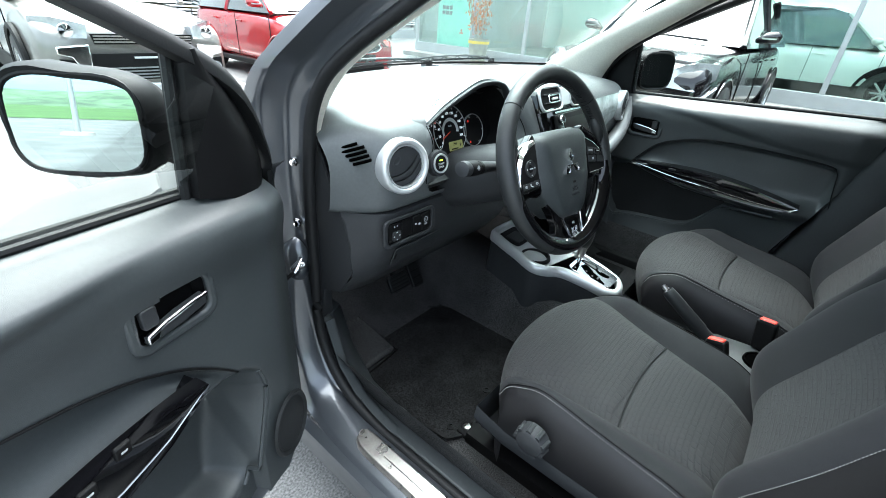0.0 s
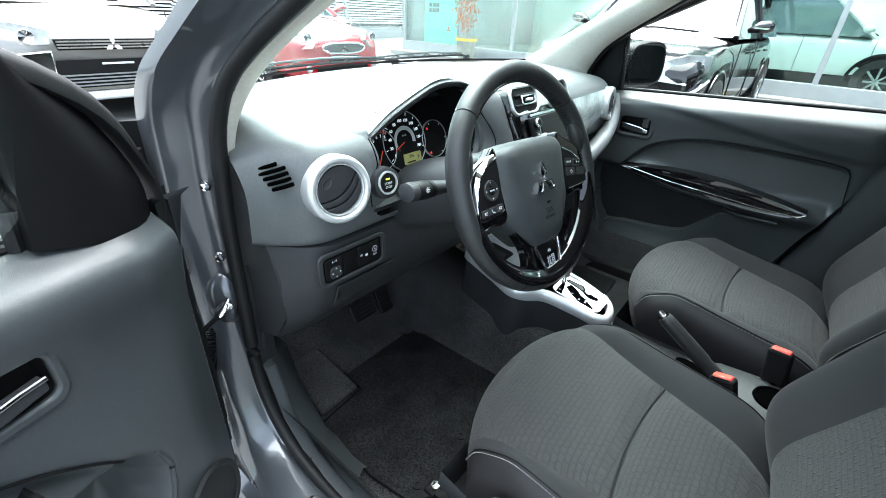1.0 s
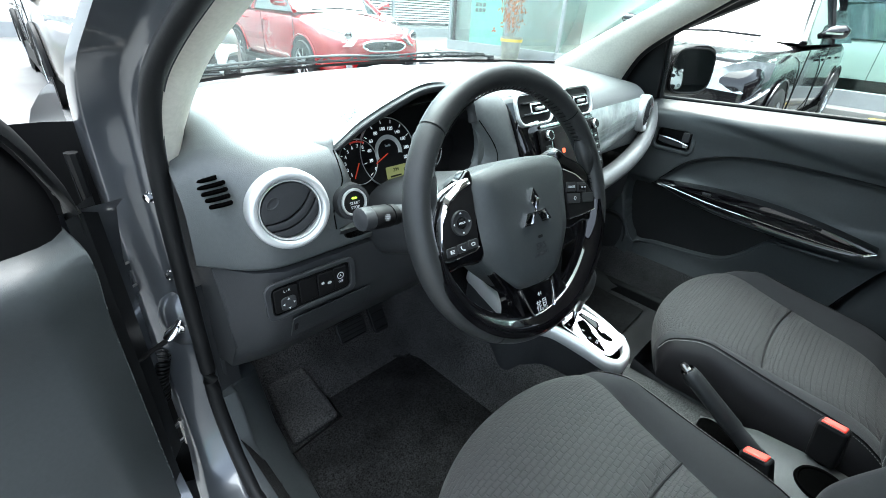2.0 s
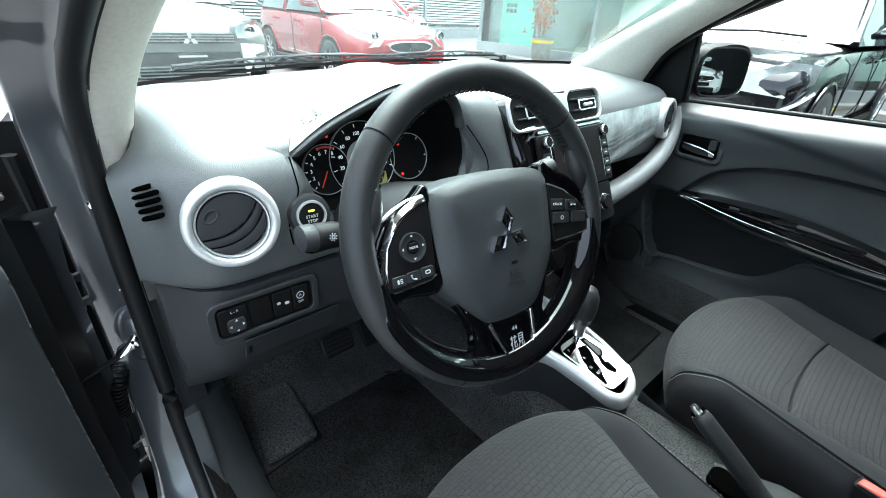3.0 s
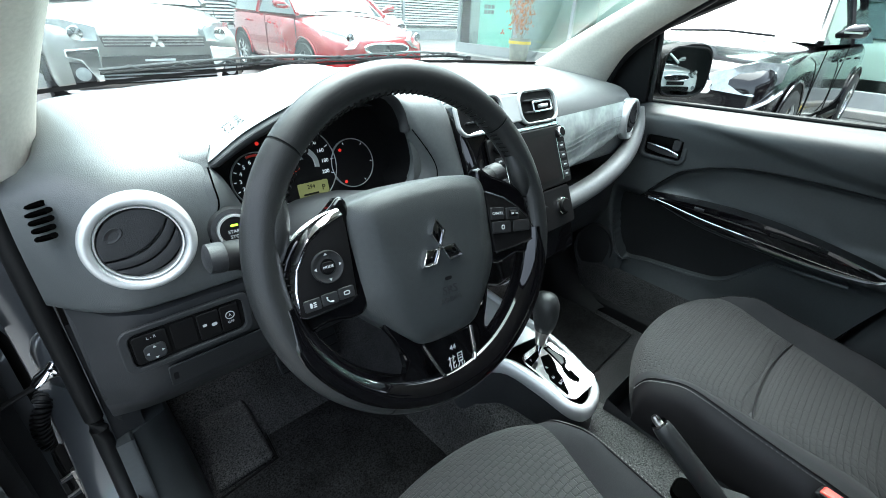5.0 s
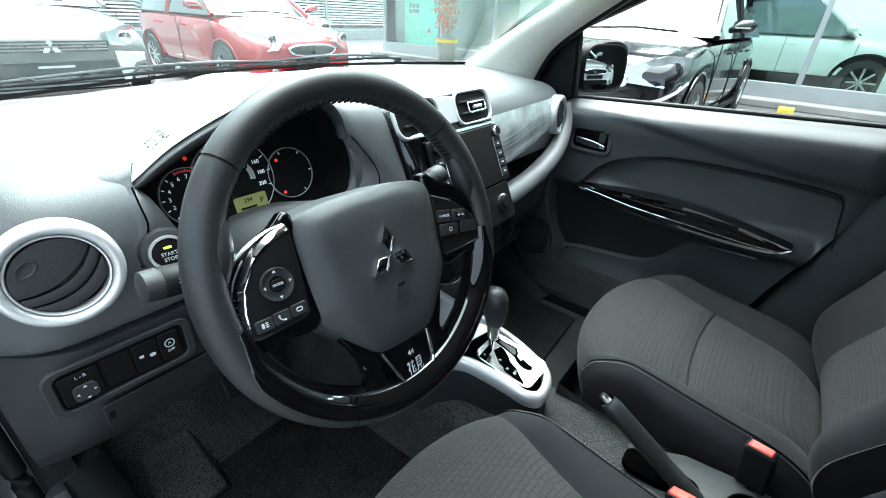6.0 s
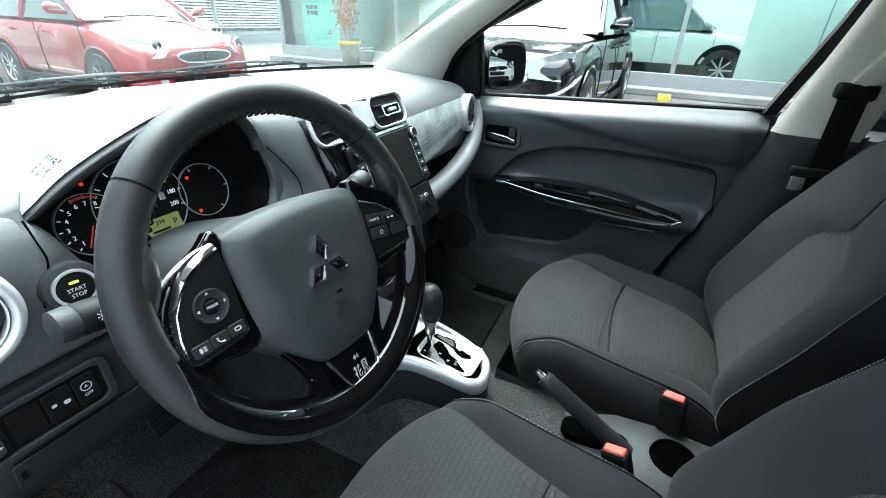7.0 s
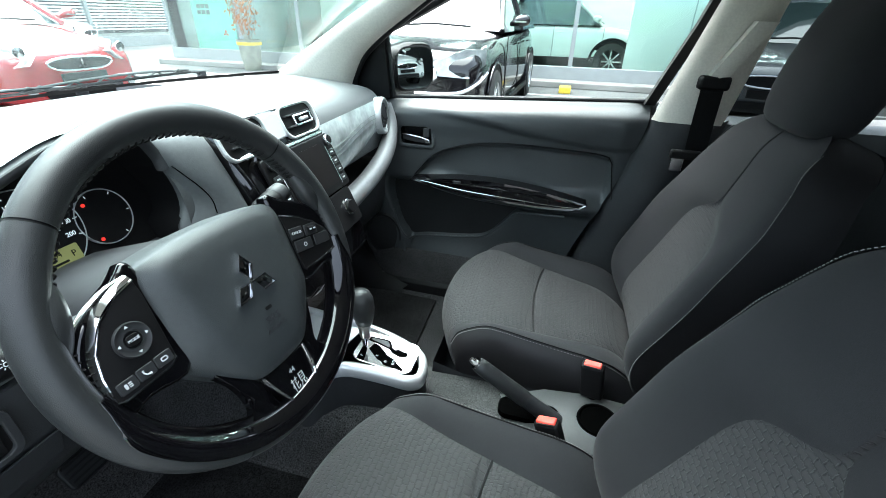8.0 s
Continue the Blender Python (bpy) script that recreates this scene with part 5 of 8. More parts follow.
rows = [[(0.008 + r * math.cos(a), 0.050 + oy + r * 1.15 * math.sin(a), z) for a in [2 * math.pi * k / 20 for k in range(20)]] for z, r, oy in ((0.548, 0.0165, 0), (0.565, 0.0205, 0), (0.59, 0.0245, 0.002), (0.612, 0.0245, 0.004), (0.628, 0.019, 0.005), (0.635, 0.008, 0.005))]
part("knob", grid(rows, close_u=True, caps=True), M_LEATHER, gl, smooth=80)
# front cup holder and tray
cm = Matrix.Translation((-0.066, 0.165, con_z(0.165) - 0.004))
part("cup_ring", revolve([(0.048, -0.006), (0.046, 0.002), (0.040, 0.003), (0.037, -0.002), (0.036, -0.07), (0.0, -0.07)], cm, 36), M_BLACK, con, "front cup holder")
part("deck", plate([(-0.108, 0.12), (0.078, 0.085), (0.075, 0.33), (-0.07, 0.33)], plane_m((0, 0, con_z(0) - 0.013), (1, 0, 0), (0, 1, 0.12)), 0.004), M_SILVER, con)
part("tray", plate(rounded(0.105, 0.085, 0.012, 4, -0.012, 0.275), plane_m((0, 0, con_z(0) - 0.009), (1, 0, 0), (0, 1, 0.12)), 0.003), M_BLACK, con, "small open tray", bevel=0.002)
part("tray_lid", plate(rounded(0.06, 0.05, 0.006, 4, -0.02, 0.268), plane_m((0, 0, con_z(0) - 0.005), (1, 0, 0), (0, 1, 0.12)), 0.003), M_LOWER, con, bevel=0.002)
# rear half: brake lever tunnel and cup holders
rc = thing("rear_console", "dark grey console tray with cup holders behind the brake lever", "console tray", (0, -0.4, 0.3))
rows = []
for y, z, w in ((-0.10, 0.36, 0.07), (-0.25, 0.365, 0.072), (-0.31, 0.385, 0.078), (-0.36, 0.40, 0.088), (-0.46, 0.405, 0.095), (-0.60, 0.40, 0.09), (-0.75, 0.38, 0.085)):
    rows.append([(-w, y, 0.20), (-w, y, z - 0.015), (-w + 0.012, y, z), (0, y, z + 0.002), (w - 0.012, y, z), (w, y, z - 0.015), (w, y, 0.20)])
part("tray", grid(rows), M_TRAY, rc, smooth=50)
# shallow discs and slot plate, near-black in place of the wells' shade
for cy in (-0.475, -0.575):
    part("cup_holder", revolve([(0.044, -0.004), (0.042, 0.004), (0.038, 0.004), (0.036, 0.001), (0.0, 0.0005)], Matrix.Translation((0.012, cy, 0.4075)), 32), M_SLOT, rc, "round cup holder")
part("brake_slot", plate(rounded(0.05, 0.13, 0.02, 4, 0.0, -0.33), Matrix.Translation((0, 0, 0.392)), 0.013), M_SLOT, rc)
hb = thing("parking_brake", "black parking brake lever with a bright release button", "brake lever", (-0.015, -0.33, 0.40))
tip, base = Vector((-0.022, -0.206, 0.531)), Vector((-0.006, -0.375, 0.405))
part("grip", tube([tip.lerp(base, t) for t in (0.04, 0.06, 0.12, 0.35, 0.6, 0.68)], [0.012, 0.0155, 0.017, 0.0175, 0.018, 0.018], 16), M_LEATHER, hb, "moulded grip")
part("shaft", tube([tip.lerp(base, t) for t in (0.68, 1.1)], [0.0165, 0.0185], 14), M_LOWER, hb)
part("button", tube([tip.lerp(base, t) for t in (-0.03, 0.0, 0.05)], [0.005, 0.007, 0.007], 12), M_STEEL, hb, "release button")
part("cap_ring", tube([tip.lerp(base, t) for t in (0.03, 0.055)], 0.0135, 16), M_CHROME, hb)


# ---- seats ----
def seat(name, cx, dy, label, with_knob, seam_y, broad):
    s = thing(name, label, "car seat", (cx, dy - 0.3, 0.25), "front seats")
    prof = [(-0.005, -0.115), (0.008, -0.075), (0.010, -0.035), (-0.006, -0.002), (-0.04, 0.014), (-0.10, 0.016), (-0.18, 0.006), (-0.26, -0.006), (-0.34, -0.018), (-0.40, -0.027), (-0.45, -0.045), (-0.50, -0.085), (-0.53, -0.13)]
    prof = [(p.x, p.y) for p in spline([(a, b, 0) for a, b in prof], 6)]
    base = 0.475

    def cross(y, dz, k):
        edge = 0.247
        w = lerp(0.208, 0.130, min(1.0, max(0.0, -y / 0.46)))
        bol = 0.024 * ease(0.0, -0.15, y)
        z = base + dz
        low = min(z - 0.03, base - 0.05)
        left = [(-edge - 0.004, low - 0.075), (-edge - 0.010, low - 0.02), (-edge - 0.004, z + bol * 0.35 - 0.012), (-edge + 0.02, z + bol), (-lerp(edge, w, 0.6), z + bol * 1.05), (-w, z + 0.002)]
        mid = []
        for q in range(15):
            x = w * (q / 7 - 1)
            seam = seam_y - 0.022 * min(1.4, (x / 0.2) ** 2)
            dip = 0.014 * math.exp(-((y - seam) / 0.012) ** 2) if 0 < q < 14 else 0.0
            mid.append((x, z + 0.002 + 0.003 * (1 - (x / w) ** 2) - 0.006 * ease(0.82, 1.0, abs(x / w)) - dip))
        left[-1] = mid[0]
        right = [(-x, zz) for x, zz in left[::-1]]
        return left, mid, right

    secs = [cross(y, dz, i) for i, (y, dz) in enumerate(prof)]
    ys = [dy + y for y, _ in prof]

    def plan(x, y, y0):                                      # the front edge is round in plan
        return y - 0.085 * (abs(x) / 0.25) ** 2.3 * ease(-0.24, 0.0, y0)
    # a fine groove follows the seams
    ins = part("cushion_insert", grid([[(cx + x, plan(x, y, q[0]), z) for x, z in sec[1]] for y, sec, q in zip(ys, secs, prof)]), M_CLOTH, s, "grey patterned woven cloth", smooth=180, subsurf=1)
    uv_by(ins, lambda c: (c.x, c.y - c.z))
    for a, cut in ((0, slice(3, 6)), (2, slice(0, 3))):
        part("cushion_bolster", grid([[(cx + x, plan(x, y, q[0]), z) for x, z in sec[a][cut]] for y, sec, q in zip(ys, secs, prof)]), M_BOLSTER, s, "plain dark cloth bolster", smooth=180, subsurf=1)
    for a, cut in ((0, slice(0, 4)), (2, slice(2, 6))):
        part("cushion_side", grid([[(cx + x, plan(x, y, q[0]), z) for x, z in sec[a][cut]] for y, sec, q in zip(ys, secs, prof)]), M_VINYL, s, "black vinyl seat side", smooth=180, subsurf=1)
    for sg in (-1, 1):
        line = []
        for (y, dz), yy in list(zip(prof, ys))[12::6]:
            l, mdl, r = cross(y, dz, 0)
            line.append(Vector((cx + sg * (abs(l[3][0]) + 0.001), plan(abs(l[3][0]) + 0.001, yy, y), l[3][1] + 0.0005)))
        line = spline(line, 5)
        part("piping", tube(line, 0.0018, 5), M_BLACK, s)
        for i in range(0, len(line) - 1, 1):
            for h in (0.2, 0.7):
                c = line[i].lerp(line[i + 1], h)
                d = (line[i + 1] - line[i]).normalized() * 0.0015
                part("stitch", tube([c - d + Vector((sg * 0.006, 0, -0.0025)), c + d + Vector((sg * 0.006, 0, -0.0025))], 0.0008, 4), M_THREAD, s)
    cross_line = []
    for i in range(13):
        x = lerp(-1, 1, i / 12) * lerp(0.208, 0.130, -seam_y / 0.46)
        y = seam_y - 0.022 * min(1.4, (x / 0.2) ** 2)
        cross_line.append((cx + x, dy + y, base + interp(-y, [(-q, d) for q, d in prof[18:]]) - 0.0045))
    part("cushion_seam", tube(cross_line, 0.0022, 6), M_BLACK, s)
    # shell and rails
    rows = []
    for y, z0 in ((dy - 0.02, 0.39), (dy - 0.10, 0.37), (dy - 0.5, 0.37), (dy - 0.58, 0.45)):
        rows.append([(cx - 0.255, y, z0), (cx - 0.262, y, z0 - 0.03), (cx - 0.22, y, 0.29), (cx + 0.22, y, 0.29), (cx + 0.262, y, z0 - 0.03), (cx + 0.255, y, z0)])
    part("seat_shell", grid(rows, caps=True), M_LOWER, s, "dark plastic seat base cover", smooth=50)
    for sg in (-1, 1):
        part("rail", box((cx + sg * 0.20 - 0.02, dy - 0.62, 0.20), (cx + sg * 0.20 + 0.02, dy + 0.02, 0.235)), M_BLACK, s)
        part("rail_foot", box((cx + sg * 0.20 - 0.02, dy - 0.01, 0.205), (cx + sg * 0.20 + 0.02, dy + 0.05, 0.222)), M_BLACK, s, bevel=0.004)
        part("rail_bolt", revolve([(0.011, 0.0), (0.010, 0.008), (0.0, 0.009)], Matrix.Translation((cx + sg * 0.20, dy + 0.032, 0.222)), 6), M_STEEL, s, "steel rail bolt")
    # backrest
    bsec = []
    for t in range(18):
        k = t / 17
        z = lerp(0.40, 1.0, k)
        y = dy - 0.452 - (z - 0.42) * 0.40 - 0.02 * math.sin(math.pi * k) - 0.06 * max(0.0, (0.2 - k) / 0.2) ** 2
        half_w = broad * interp(k, [(0, 0.225), (0.15, 0.25), (0.45, 0.258), (0.7, 0.24), (0.85, 0.205), (0.95, 0.165), (1.0, 0.12)])
        wing = interp(k, [(0, 0.02), (0.2, 0.06), (0.5, 0.06), (0.75, 0.03), (1, 0.0)])
        ins_w = interp(k, [(0, 0.125), (0.35, 0.12), (0.50, 0.117), (0.57, 0.104), (0.60, 0.082), (0.625, 0.03), (0.64, 0.004), (1, 0.004)])
        top = -0.03 * ease(0.88, 1.0, k)
        front = [(-half_w * 0.98, -0.10), (-half_w - 0.004, -0.045), (-half_w + 0.004, wing * 0.55), (-half_w + 0.028, wing), (-lerp(half_w, ins_w, 0.6), wing * 0.7), (-ins_w, 0.006)]
        mid = [(-ins_w, 0.006), (-ins_w * 0.6, 0.001), (0, 0.0), (ins_w * 0.6, 0.001), (ins_w, 0.006)]
        n = Vector((0, 0.93, 0.37))
        pt = lambda q: Vector((cx + q[0], y, z)) + n * (q[1] + top)
        bsec.append(([pt(q) for q in front], [pt(q) for q in mid], [pt((-q[0], q[1])) for q in front[::-1]], [pt((-half_w * 0.98, -0.10)), pt((0, -0.115)), pt((half_w * 0.98, -0.10))]))
    bi = part("backrest_insert", grid([b[1] for b in bsec]), M_CLOTH, s, "grey patterned woven cloth", smooth=180, subsurf=2)
    uv_by(bi, lambda c: (c.x, c.z * 1.07))
    for a, cut in ((0, slice(2, 6)), (2, slice(0, 4))):
        part("backrest_bolster", grid([b[a][cut] for b in bsec]), M_BOLSTER, s, "plain dark cloth bolster", smooth=180, subsurf=2)
    for a, cut in ((0, slice(0, 3)), (2, slice(3, 6))):
        part("backrest_side", grid([b[a][cut] for b in bsec]), M_VINYL, s, "black vinyl seat side", smooth=180, subsurf=2)
    part("backrest_rear", grid([b[3] for b in bsec]), M_LOWER, s, smooth=60)
    part("backrest_top", grid([[b for b in bsec[-1][0]] + bsec[-1][1][1:] + bsec[-1][2][1:], [bsec[-1][3][1] for _ in range(len(bsec[-1][0]) + len(bsec[-1][1]) + len(bsec[-1][2]) - 2)]]), M_BOLSTER, s)
    for sg, a in ((-1, 0), (1, 2)):
        line = spline([(b[a][2] if a == 0 else b[a][-3]) + Vector((sg * 0.002, 0.001, 0.0)) for b in bsec[:-1]], 4)
        for i in range(0, len(line) - 1):
            for h in (0.1, 0.6):
                part("stitch", tube([line[i].lerp(line[i + 1], h), line[i].lerp(line[i + 1], h + 0.27)], 0.0008, 4), M_THREAD, s)
    # headrest on two posts
    hr = []
    for z, w, d0, d1 in ((0.965, 0.10, -0.03, 0.045), (0.975, 0.132, -0.045, 0.06), (1.02, 0.145, -0.05, 0.072), (1.10, 0.143, -0.05, 0.07), (1.16, 0.13, -0.045, 0.058), (1.195, 0.10, -0.035, 0.035), (1.205, 0.05, -0.02, 0.015)):
        z = 0.965 + (z - 0.965) * 1.25
        y = dy - 0.725 - (z - 1.0) * 0.22
        hr.append([(cx + w * math.copysign(abs(math.cos(a)) ** 0.6, math.cos(a)), y + lerp(d0, d1, 0.5 + 0.5 * math.copysign(abs(math.sin(a)) ** 0.7, math.sin(a))), z) for a in [2 * math.pi * k / 24 for k in range(24)]])
    h = part("headrest", grid(hr, close_u=True, caps=True), M_BOLSTER, s, "dark cloth headrest", smooth=180, subsurf=1)
    for sg in (-1, 1):
        part("post", tube([(cx + sg * 0.07, dy - 0.735, 0.93), (cx + sg * 0.07, dy - 0.765, 1.02)], 0.007, 10), M_CHROME, h)
    if with_knob:
        kn = revolve([(0.0, 0.030), (0.024, 0.029), (0.030, 0.024), (0.033, 0.0)], plane_m((cx - 0.262, dy - 0.165, 0.425), (0, -1, 0), (0, 0, 1)), 28)
        kb = part("height_knob", kn, M_LOWER, s, "round lobed plastic adjuster knob", smooth=50)
        for k in range(9):
            a = 2 * math.pi * k / 9
            part("lobe", tube([(cx - 0.264, dy - 0.165 + 0.031 * math.cos(a), 0.425 + 0.031 * math.sin(a)), (cx - 0.288, dy - 0.165 + 0.028 * math.cos(a), 0.425 + 0.028 * math.sin(a))], 0.006, 8), M_LOWER, kb)
    return s


seat("driver_seat", -0.345, 0.008, "dark grey cloth driver's seat with light stitching", True, -0.272, 0.97)
seat("passenger_seat", 0.355, -0.065, "dark grey cloth passenger seat with light stitching", False, -0.240, 1.06)


def buckle(x, y, z, lean):
    b = thing("belt_buckle", "black seat belt buckle with a red release button", "belt buckle", (x, y, z - 0.1), "belt buckles")
    m = Matrix.Translation((x, y, z)) @ Euler((0, radians(lean), radians(75))).to_matrix().to_4x4()
    part("housing", box((-0.024, -0.013, -0.085), (0.024, 0.013, 0.0), m), M_BLACK, b, bevel=0.005)
    part("release_button", box((-0.0185, -0.009, -0.003), (0.0185, 0.009, 0.004), m), M_RED, b, "red release button", bevel=0.0025)
    part("slot", box((-0.017, 0.0095, -0.001), (0.017, 0.0125, 0.0015), m), M_BLACK, b)
    part("stem", tube([m @ Vector((0, 0, -0.08)), m @ Vector((0.0, -0.01, -0.17))], 0.011, 10), M_BLACK, b)


buckle(-0.088, -0.365, 0.482, 20)
buckle(0.082, -0.452, 0.494, 8)
# rear bench
rb = thing("rear_bench", "dark grey cloth rear bench seat", "rear seat", (0, -1.3, 0.2))
rows = [[(x, y, z - 0.02 * abs(x) ** 2) for x in (-0.62, -0.4, -0.1, 0.1, 0.4, 0.62)] for y, z in ((-0.92, 0.22), (-0.93, 0.42), (-1.0, 0.48), (-1.3, 0.45), (-1.42, 0.46), (-1.52, 0.75), (-1.6, 0.98), (-1.68, 1.0))]
part("cushions", grid(rows), M_BOLSTER, rb, smooth=180, subsurf=1)


# ---- front doors ----
def sill_z(y):
    return 0.904 + (0.27 - y) * 0.046


ARCH = {1: [(-0.50, 0.62), (-0.485, 0.70), (-0.472, 0.768), (-0.44, 0.785), (-0.33, 0.792), (-0.18, 0.795), (-0.06, 0.788), (0.03, 0.765), (0.10, 0.73), (0.165, 0.657), (0.2, 0.62)],
        -1: [(-0.50, 0.61), (-0.485, 0.69), (-0.472, 0.745), (-0.44, 0.760), (-0.33, 0.772), (-0.18, 0.770), (-0.052, 0.752), (0.054, 0.726), (0.14, 0.682), (0.205, 0.628), (0.257, 0.570)]}
ARM_LOW = {1: [(-0.5, 0.615), (-0.42, 0.612), (-0.28, 0.602), (-0.05, 0.612), (0.10, 0.638), (0.18, 0.655)],
           -1: [(-0.5, 0.595), (-0.28, 0.590), (-0.05, 0.592), (0.07, 0.602), (0.16, 0.612), (0.235, 0.604)]}
LIP = {1: [(-0.55, 0.585), (-0.37, 0.580), (-0.28, 0.575), (-0.20, 0.555), (-0.15, 0.50), (-0.10, 0.45), (-0.03, 0.43), (0.12, 0.415), (0.19, 0.405), (0.23, 0.45), (0.262, 0.555), (0.3, 0.6)],
       -1: [(-0.55, 0.565), (-0.37, 0.560), (-0.28, 0.555), (-0.20, 0.525), (-0.15, 0.47), (-0.10, 0.40), (-0.03, 0.345), (0.12, 0.31), (0.205, 0.30), (0.30, 0.30)]}
FRONT = [(0.295, 0.215), (0.32, 0.235), (0.37, 0.254), (0.436, 0.276), (0.48, 0.288), (0.518, 0.292), (0.56, 0.282), (0.60, 0.250)]


for table in (ARCH, ARM_LOW, LIP):
    for k in table:
        table[k] = [(p.x, p.y) for p in spline([(a, b, 0) for a, b in table[k]], 6)]


def door_depth(y, z, sx):
    """How far the inner face lies outward of the trim plane."""
    d = 0.0
    top = sill_z(y)
    d += 0.05 * ease(top - 0.05, top + 0.004, z) ** 2 - 0.012 * math.exp(-((z - top + 0.06) / 0.05) ** 2)
    fold = lerp(0.805, 0.885, ease(-0.5, 0.22, y))
    d -= 0.010 * ease(fold - 0.012, fold + 0.014, z) * ease(top + 0.01, top - 0.05, z) * ease(0.30, 0.18, y)
    a_top, a_low = interp(y, ARCH[sx]), interp(y, ARM_LOW[sx])
    end = 0.2 if sx > 0 else 0.25
    if -0.5 < y < end:
        d += 0.022 * ease(a_top + 0.003, a_top - 0.012, z) * ease(a_low - 0.02, a_low + 0.03, z) * ease(-0.495, -0.46, y)
        if sx > 0:
            d -= 0.035 * math.exp(-((z - a_low - 0.005) / 0.03) ** 2) * ease(end - 0.01, 0.05, y) * ease(-0.55, -0.40, y)
        else:
            d -= 0.038 * math.exp(-((z - a_low - 0.030) / 0.040) ** 2) * ease(end - 0.01, 0.08, y) * ease(a_top + 0.002, a_top - 0.03, z) * ease(-0.55, -0.40, y)
        d += 0.030 * ease(a_low - 0.008, a_low - 0.05, z) * ease(-0.50, -0.30, y)
    lip = interp(y, LIP[sx])
    if -0.55 < y < 0.30:
        f = 0.27 if sx > 0 else 0.285
        f = f if sx > 0 else interp(z, FRONT)
        d += (0.06 if sx > 0 else 0.085) * ease(lip - 0.006, lip + 0.028, z) * ease(a_low - 0.002, a_low - 0.05, z) * ease(-0.40, -0.25, y) * ease(f + 0.006, f - (0.02 if sx > 0 else 0.05), y)
    d -= 0.03 * ease(0.42, 0.30, z) * ease(0.30, 0.05, y)
    d += 0.035 * ease(0.34, 0.44, y)
    d += 0.02 * ease(-0.48, -0.56, y)
    return d


HANDLE_Z = {1: 0.798, -1: 0.785}


def front_door(sx, name, label):
    """Built closed on the side sx; the trim plane is 0.70 m from the middle of the car."""
    dr = thing(name, label, "car door", (0, 0, 0))
    X = lambda y, z, off=0.0: Vector((sx * (0.70 + door_depth(y, z, sx) + off), y, z))
    ys = [0.44, 0.43] + [0.42 - 0.007 * i for i in range(140)]
    rows = []
    for y in ys:
        top = sill_z(y)
        back = 0.0
        row = []
        for j in range(111):
            z = lerp(0.235, top, j / 110)
            yy = y
            if y < -0.30:          # the rear edge slants forward towards the floor
                yy = -0.30 + (y + 0.30) * lerp(0.25, 1.0, ease(0.25, 0.95, z))
            yy = min(yy, 0.29 + max(z - 0.205, 0) * 0.85)      # the lower front corner is cut back
            if sx < 0:
                yy = min(yy, 0.416)
            row.append(X(yy, z))
        row.append(Vector((sx * 0.775, row[-1].y, top + 0.002)))
        rows.append(row)
    trim = grid(rows)
    gone = [f for f in trim.faces if abs(f.calc_center_median().y - 0.158) < 0.056 and abs(f.calc_center_median().z - HANDLE_Z[sx]) < 0.030]
    bmesh.ops.delete(trim, geom=gone, context="FACES")
    part("trim_panel", trim, M_DOORP, dr, "dark grey moulded door trim", smooth=180)
    # outer skin and shut face
    rows = []
    for y in (0.50, 0.47, 0.30, 0.0, -0.3, -0.56, -0.58):
        rows.append([Vector((sx * x, min(y, 0.33 + max(z - 0.205, 0) * 0.85) if z > 0.5 else min(max(y, -0.42), 0.33 + max(z - 0.205, 0) * 0.85), z)) for x, z in ((0.775, sill_z(y)), (0.80, sill_z(y) - 0.02), (0.83, 0.78), (0.835, 0.55), (0.825, 0.38), (0.80, 0.25))])
    part("outer_skin", grid(rows), M_BODY, dr, "grey metallic outer panel")
    nose = -0.024 if sx < 0 else 0.0
    rows = [[Vector((sx * x, min(y, y - 0.15 + max(z - 0.205, 0) * 0.85), z)) for x, y in ((0.745, 0.44 + nose), (0.752, 0.462 + nose), (0.78, 0.47 + nose), (0.80, 0.50 + nose))] for z in (0.24, 0.30, 0.38, 0.5, 0.6, 0.8, 0.9)]
    part("front_edge", grid(rows), M_RUBBER, dr, "black seal along the door's front edge")
    rows = [[Vector((sx * x, y, 0.24)) for x in (0.70, 0.80)] for y in (0.33, 0.2, -0.1, -0.40)]
    part("bottom_edge", grid(rows), M_BODY, dr)
    rows = [[X(-0.30 - 0.26 * lerp(0.25, 1.0, ease(0.25, 0.95, z)), z), Vector((sx * 0.82, -0.30 - 0.26 * lerp(0.25, 1.0, ease(0.25, 0.95, z)), z))] for z in [lerp(0.24, 0.94, k / 10) for k in range(11)]]
    part("rear_edge", grid(rows), M_RUBBER, dr)
    # window frame: up the pillar, along the roof, down the rear edge
    fr = spline([(sx * 0.765, 0.432, 0.87), (sx * 0.757, 0.425, 0.94), (sx * 0.745, 0.355, 1.060), (sx * 0.722, 0.135, 1.172), (sx * 0.685, -0.12, 1.285), (sx * 0.66, -0.35, 1.345), (sx * 0.645, -0.60, 1.36)], 6)
    rows = []
    for p in fr:
        rows.append([p + Vector((sx * a, 0, b)) for a, b in ((-0.014, -0.012), (0.0, -0.017), (0.018, -0.012), (0.022, 0.010), (0.010, 0.018), (-0.008, 0.014), (-0.014, 0.002))])
    part("window_frame", grid(rows, close_u=True, caps=True), M_RUBBER, dr, "black window frame", smooth=50)
    rear = [(-0.56, 0.94), (-0.595, 1.04), (-0.635, 1.15), (-0.69, 1.345)]
    rows = [[(sx * lerp(0.735, 0.645, (z - 0.94) / 0.41) + sx * a, y + b, z) for a, b in ((-0.014, 0.0), (-0.014, 0.028), (0.02, 0.028), (0.02, 0.0))] for y, z in rear]
    part("rear_frame", grid(rows, close_u=True), M_BLACK, dr)
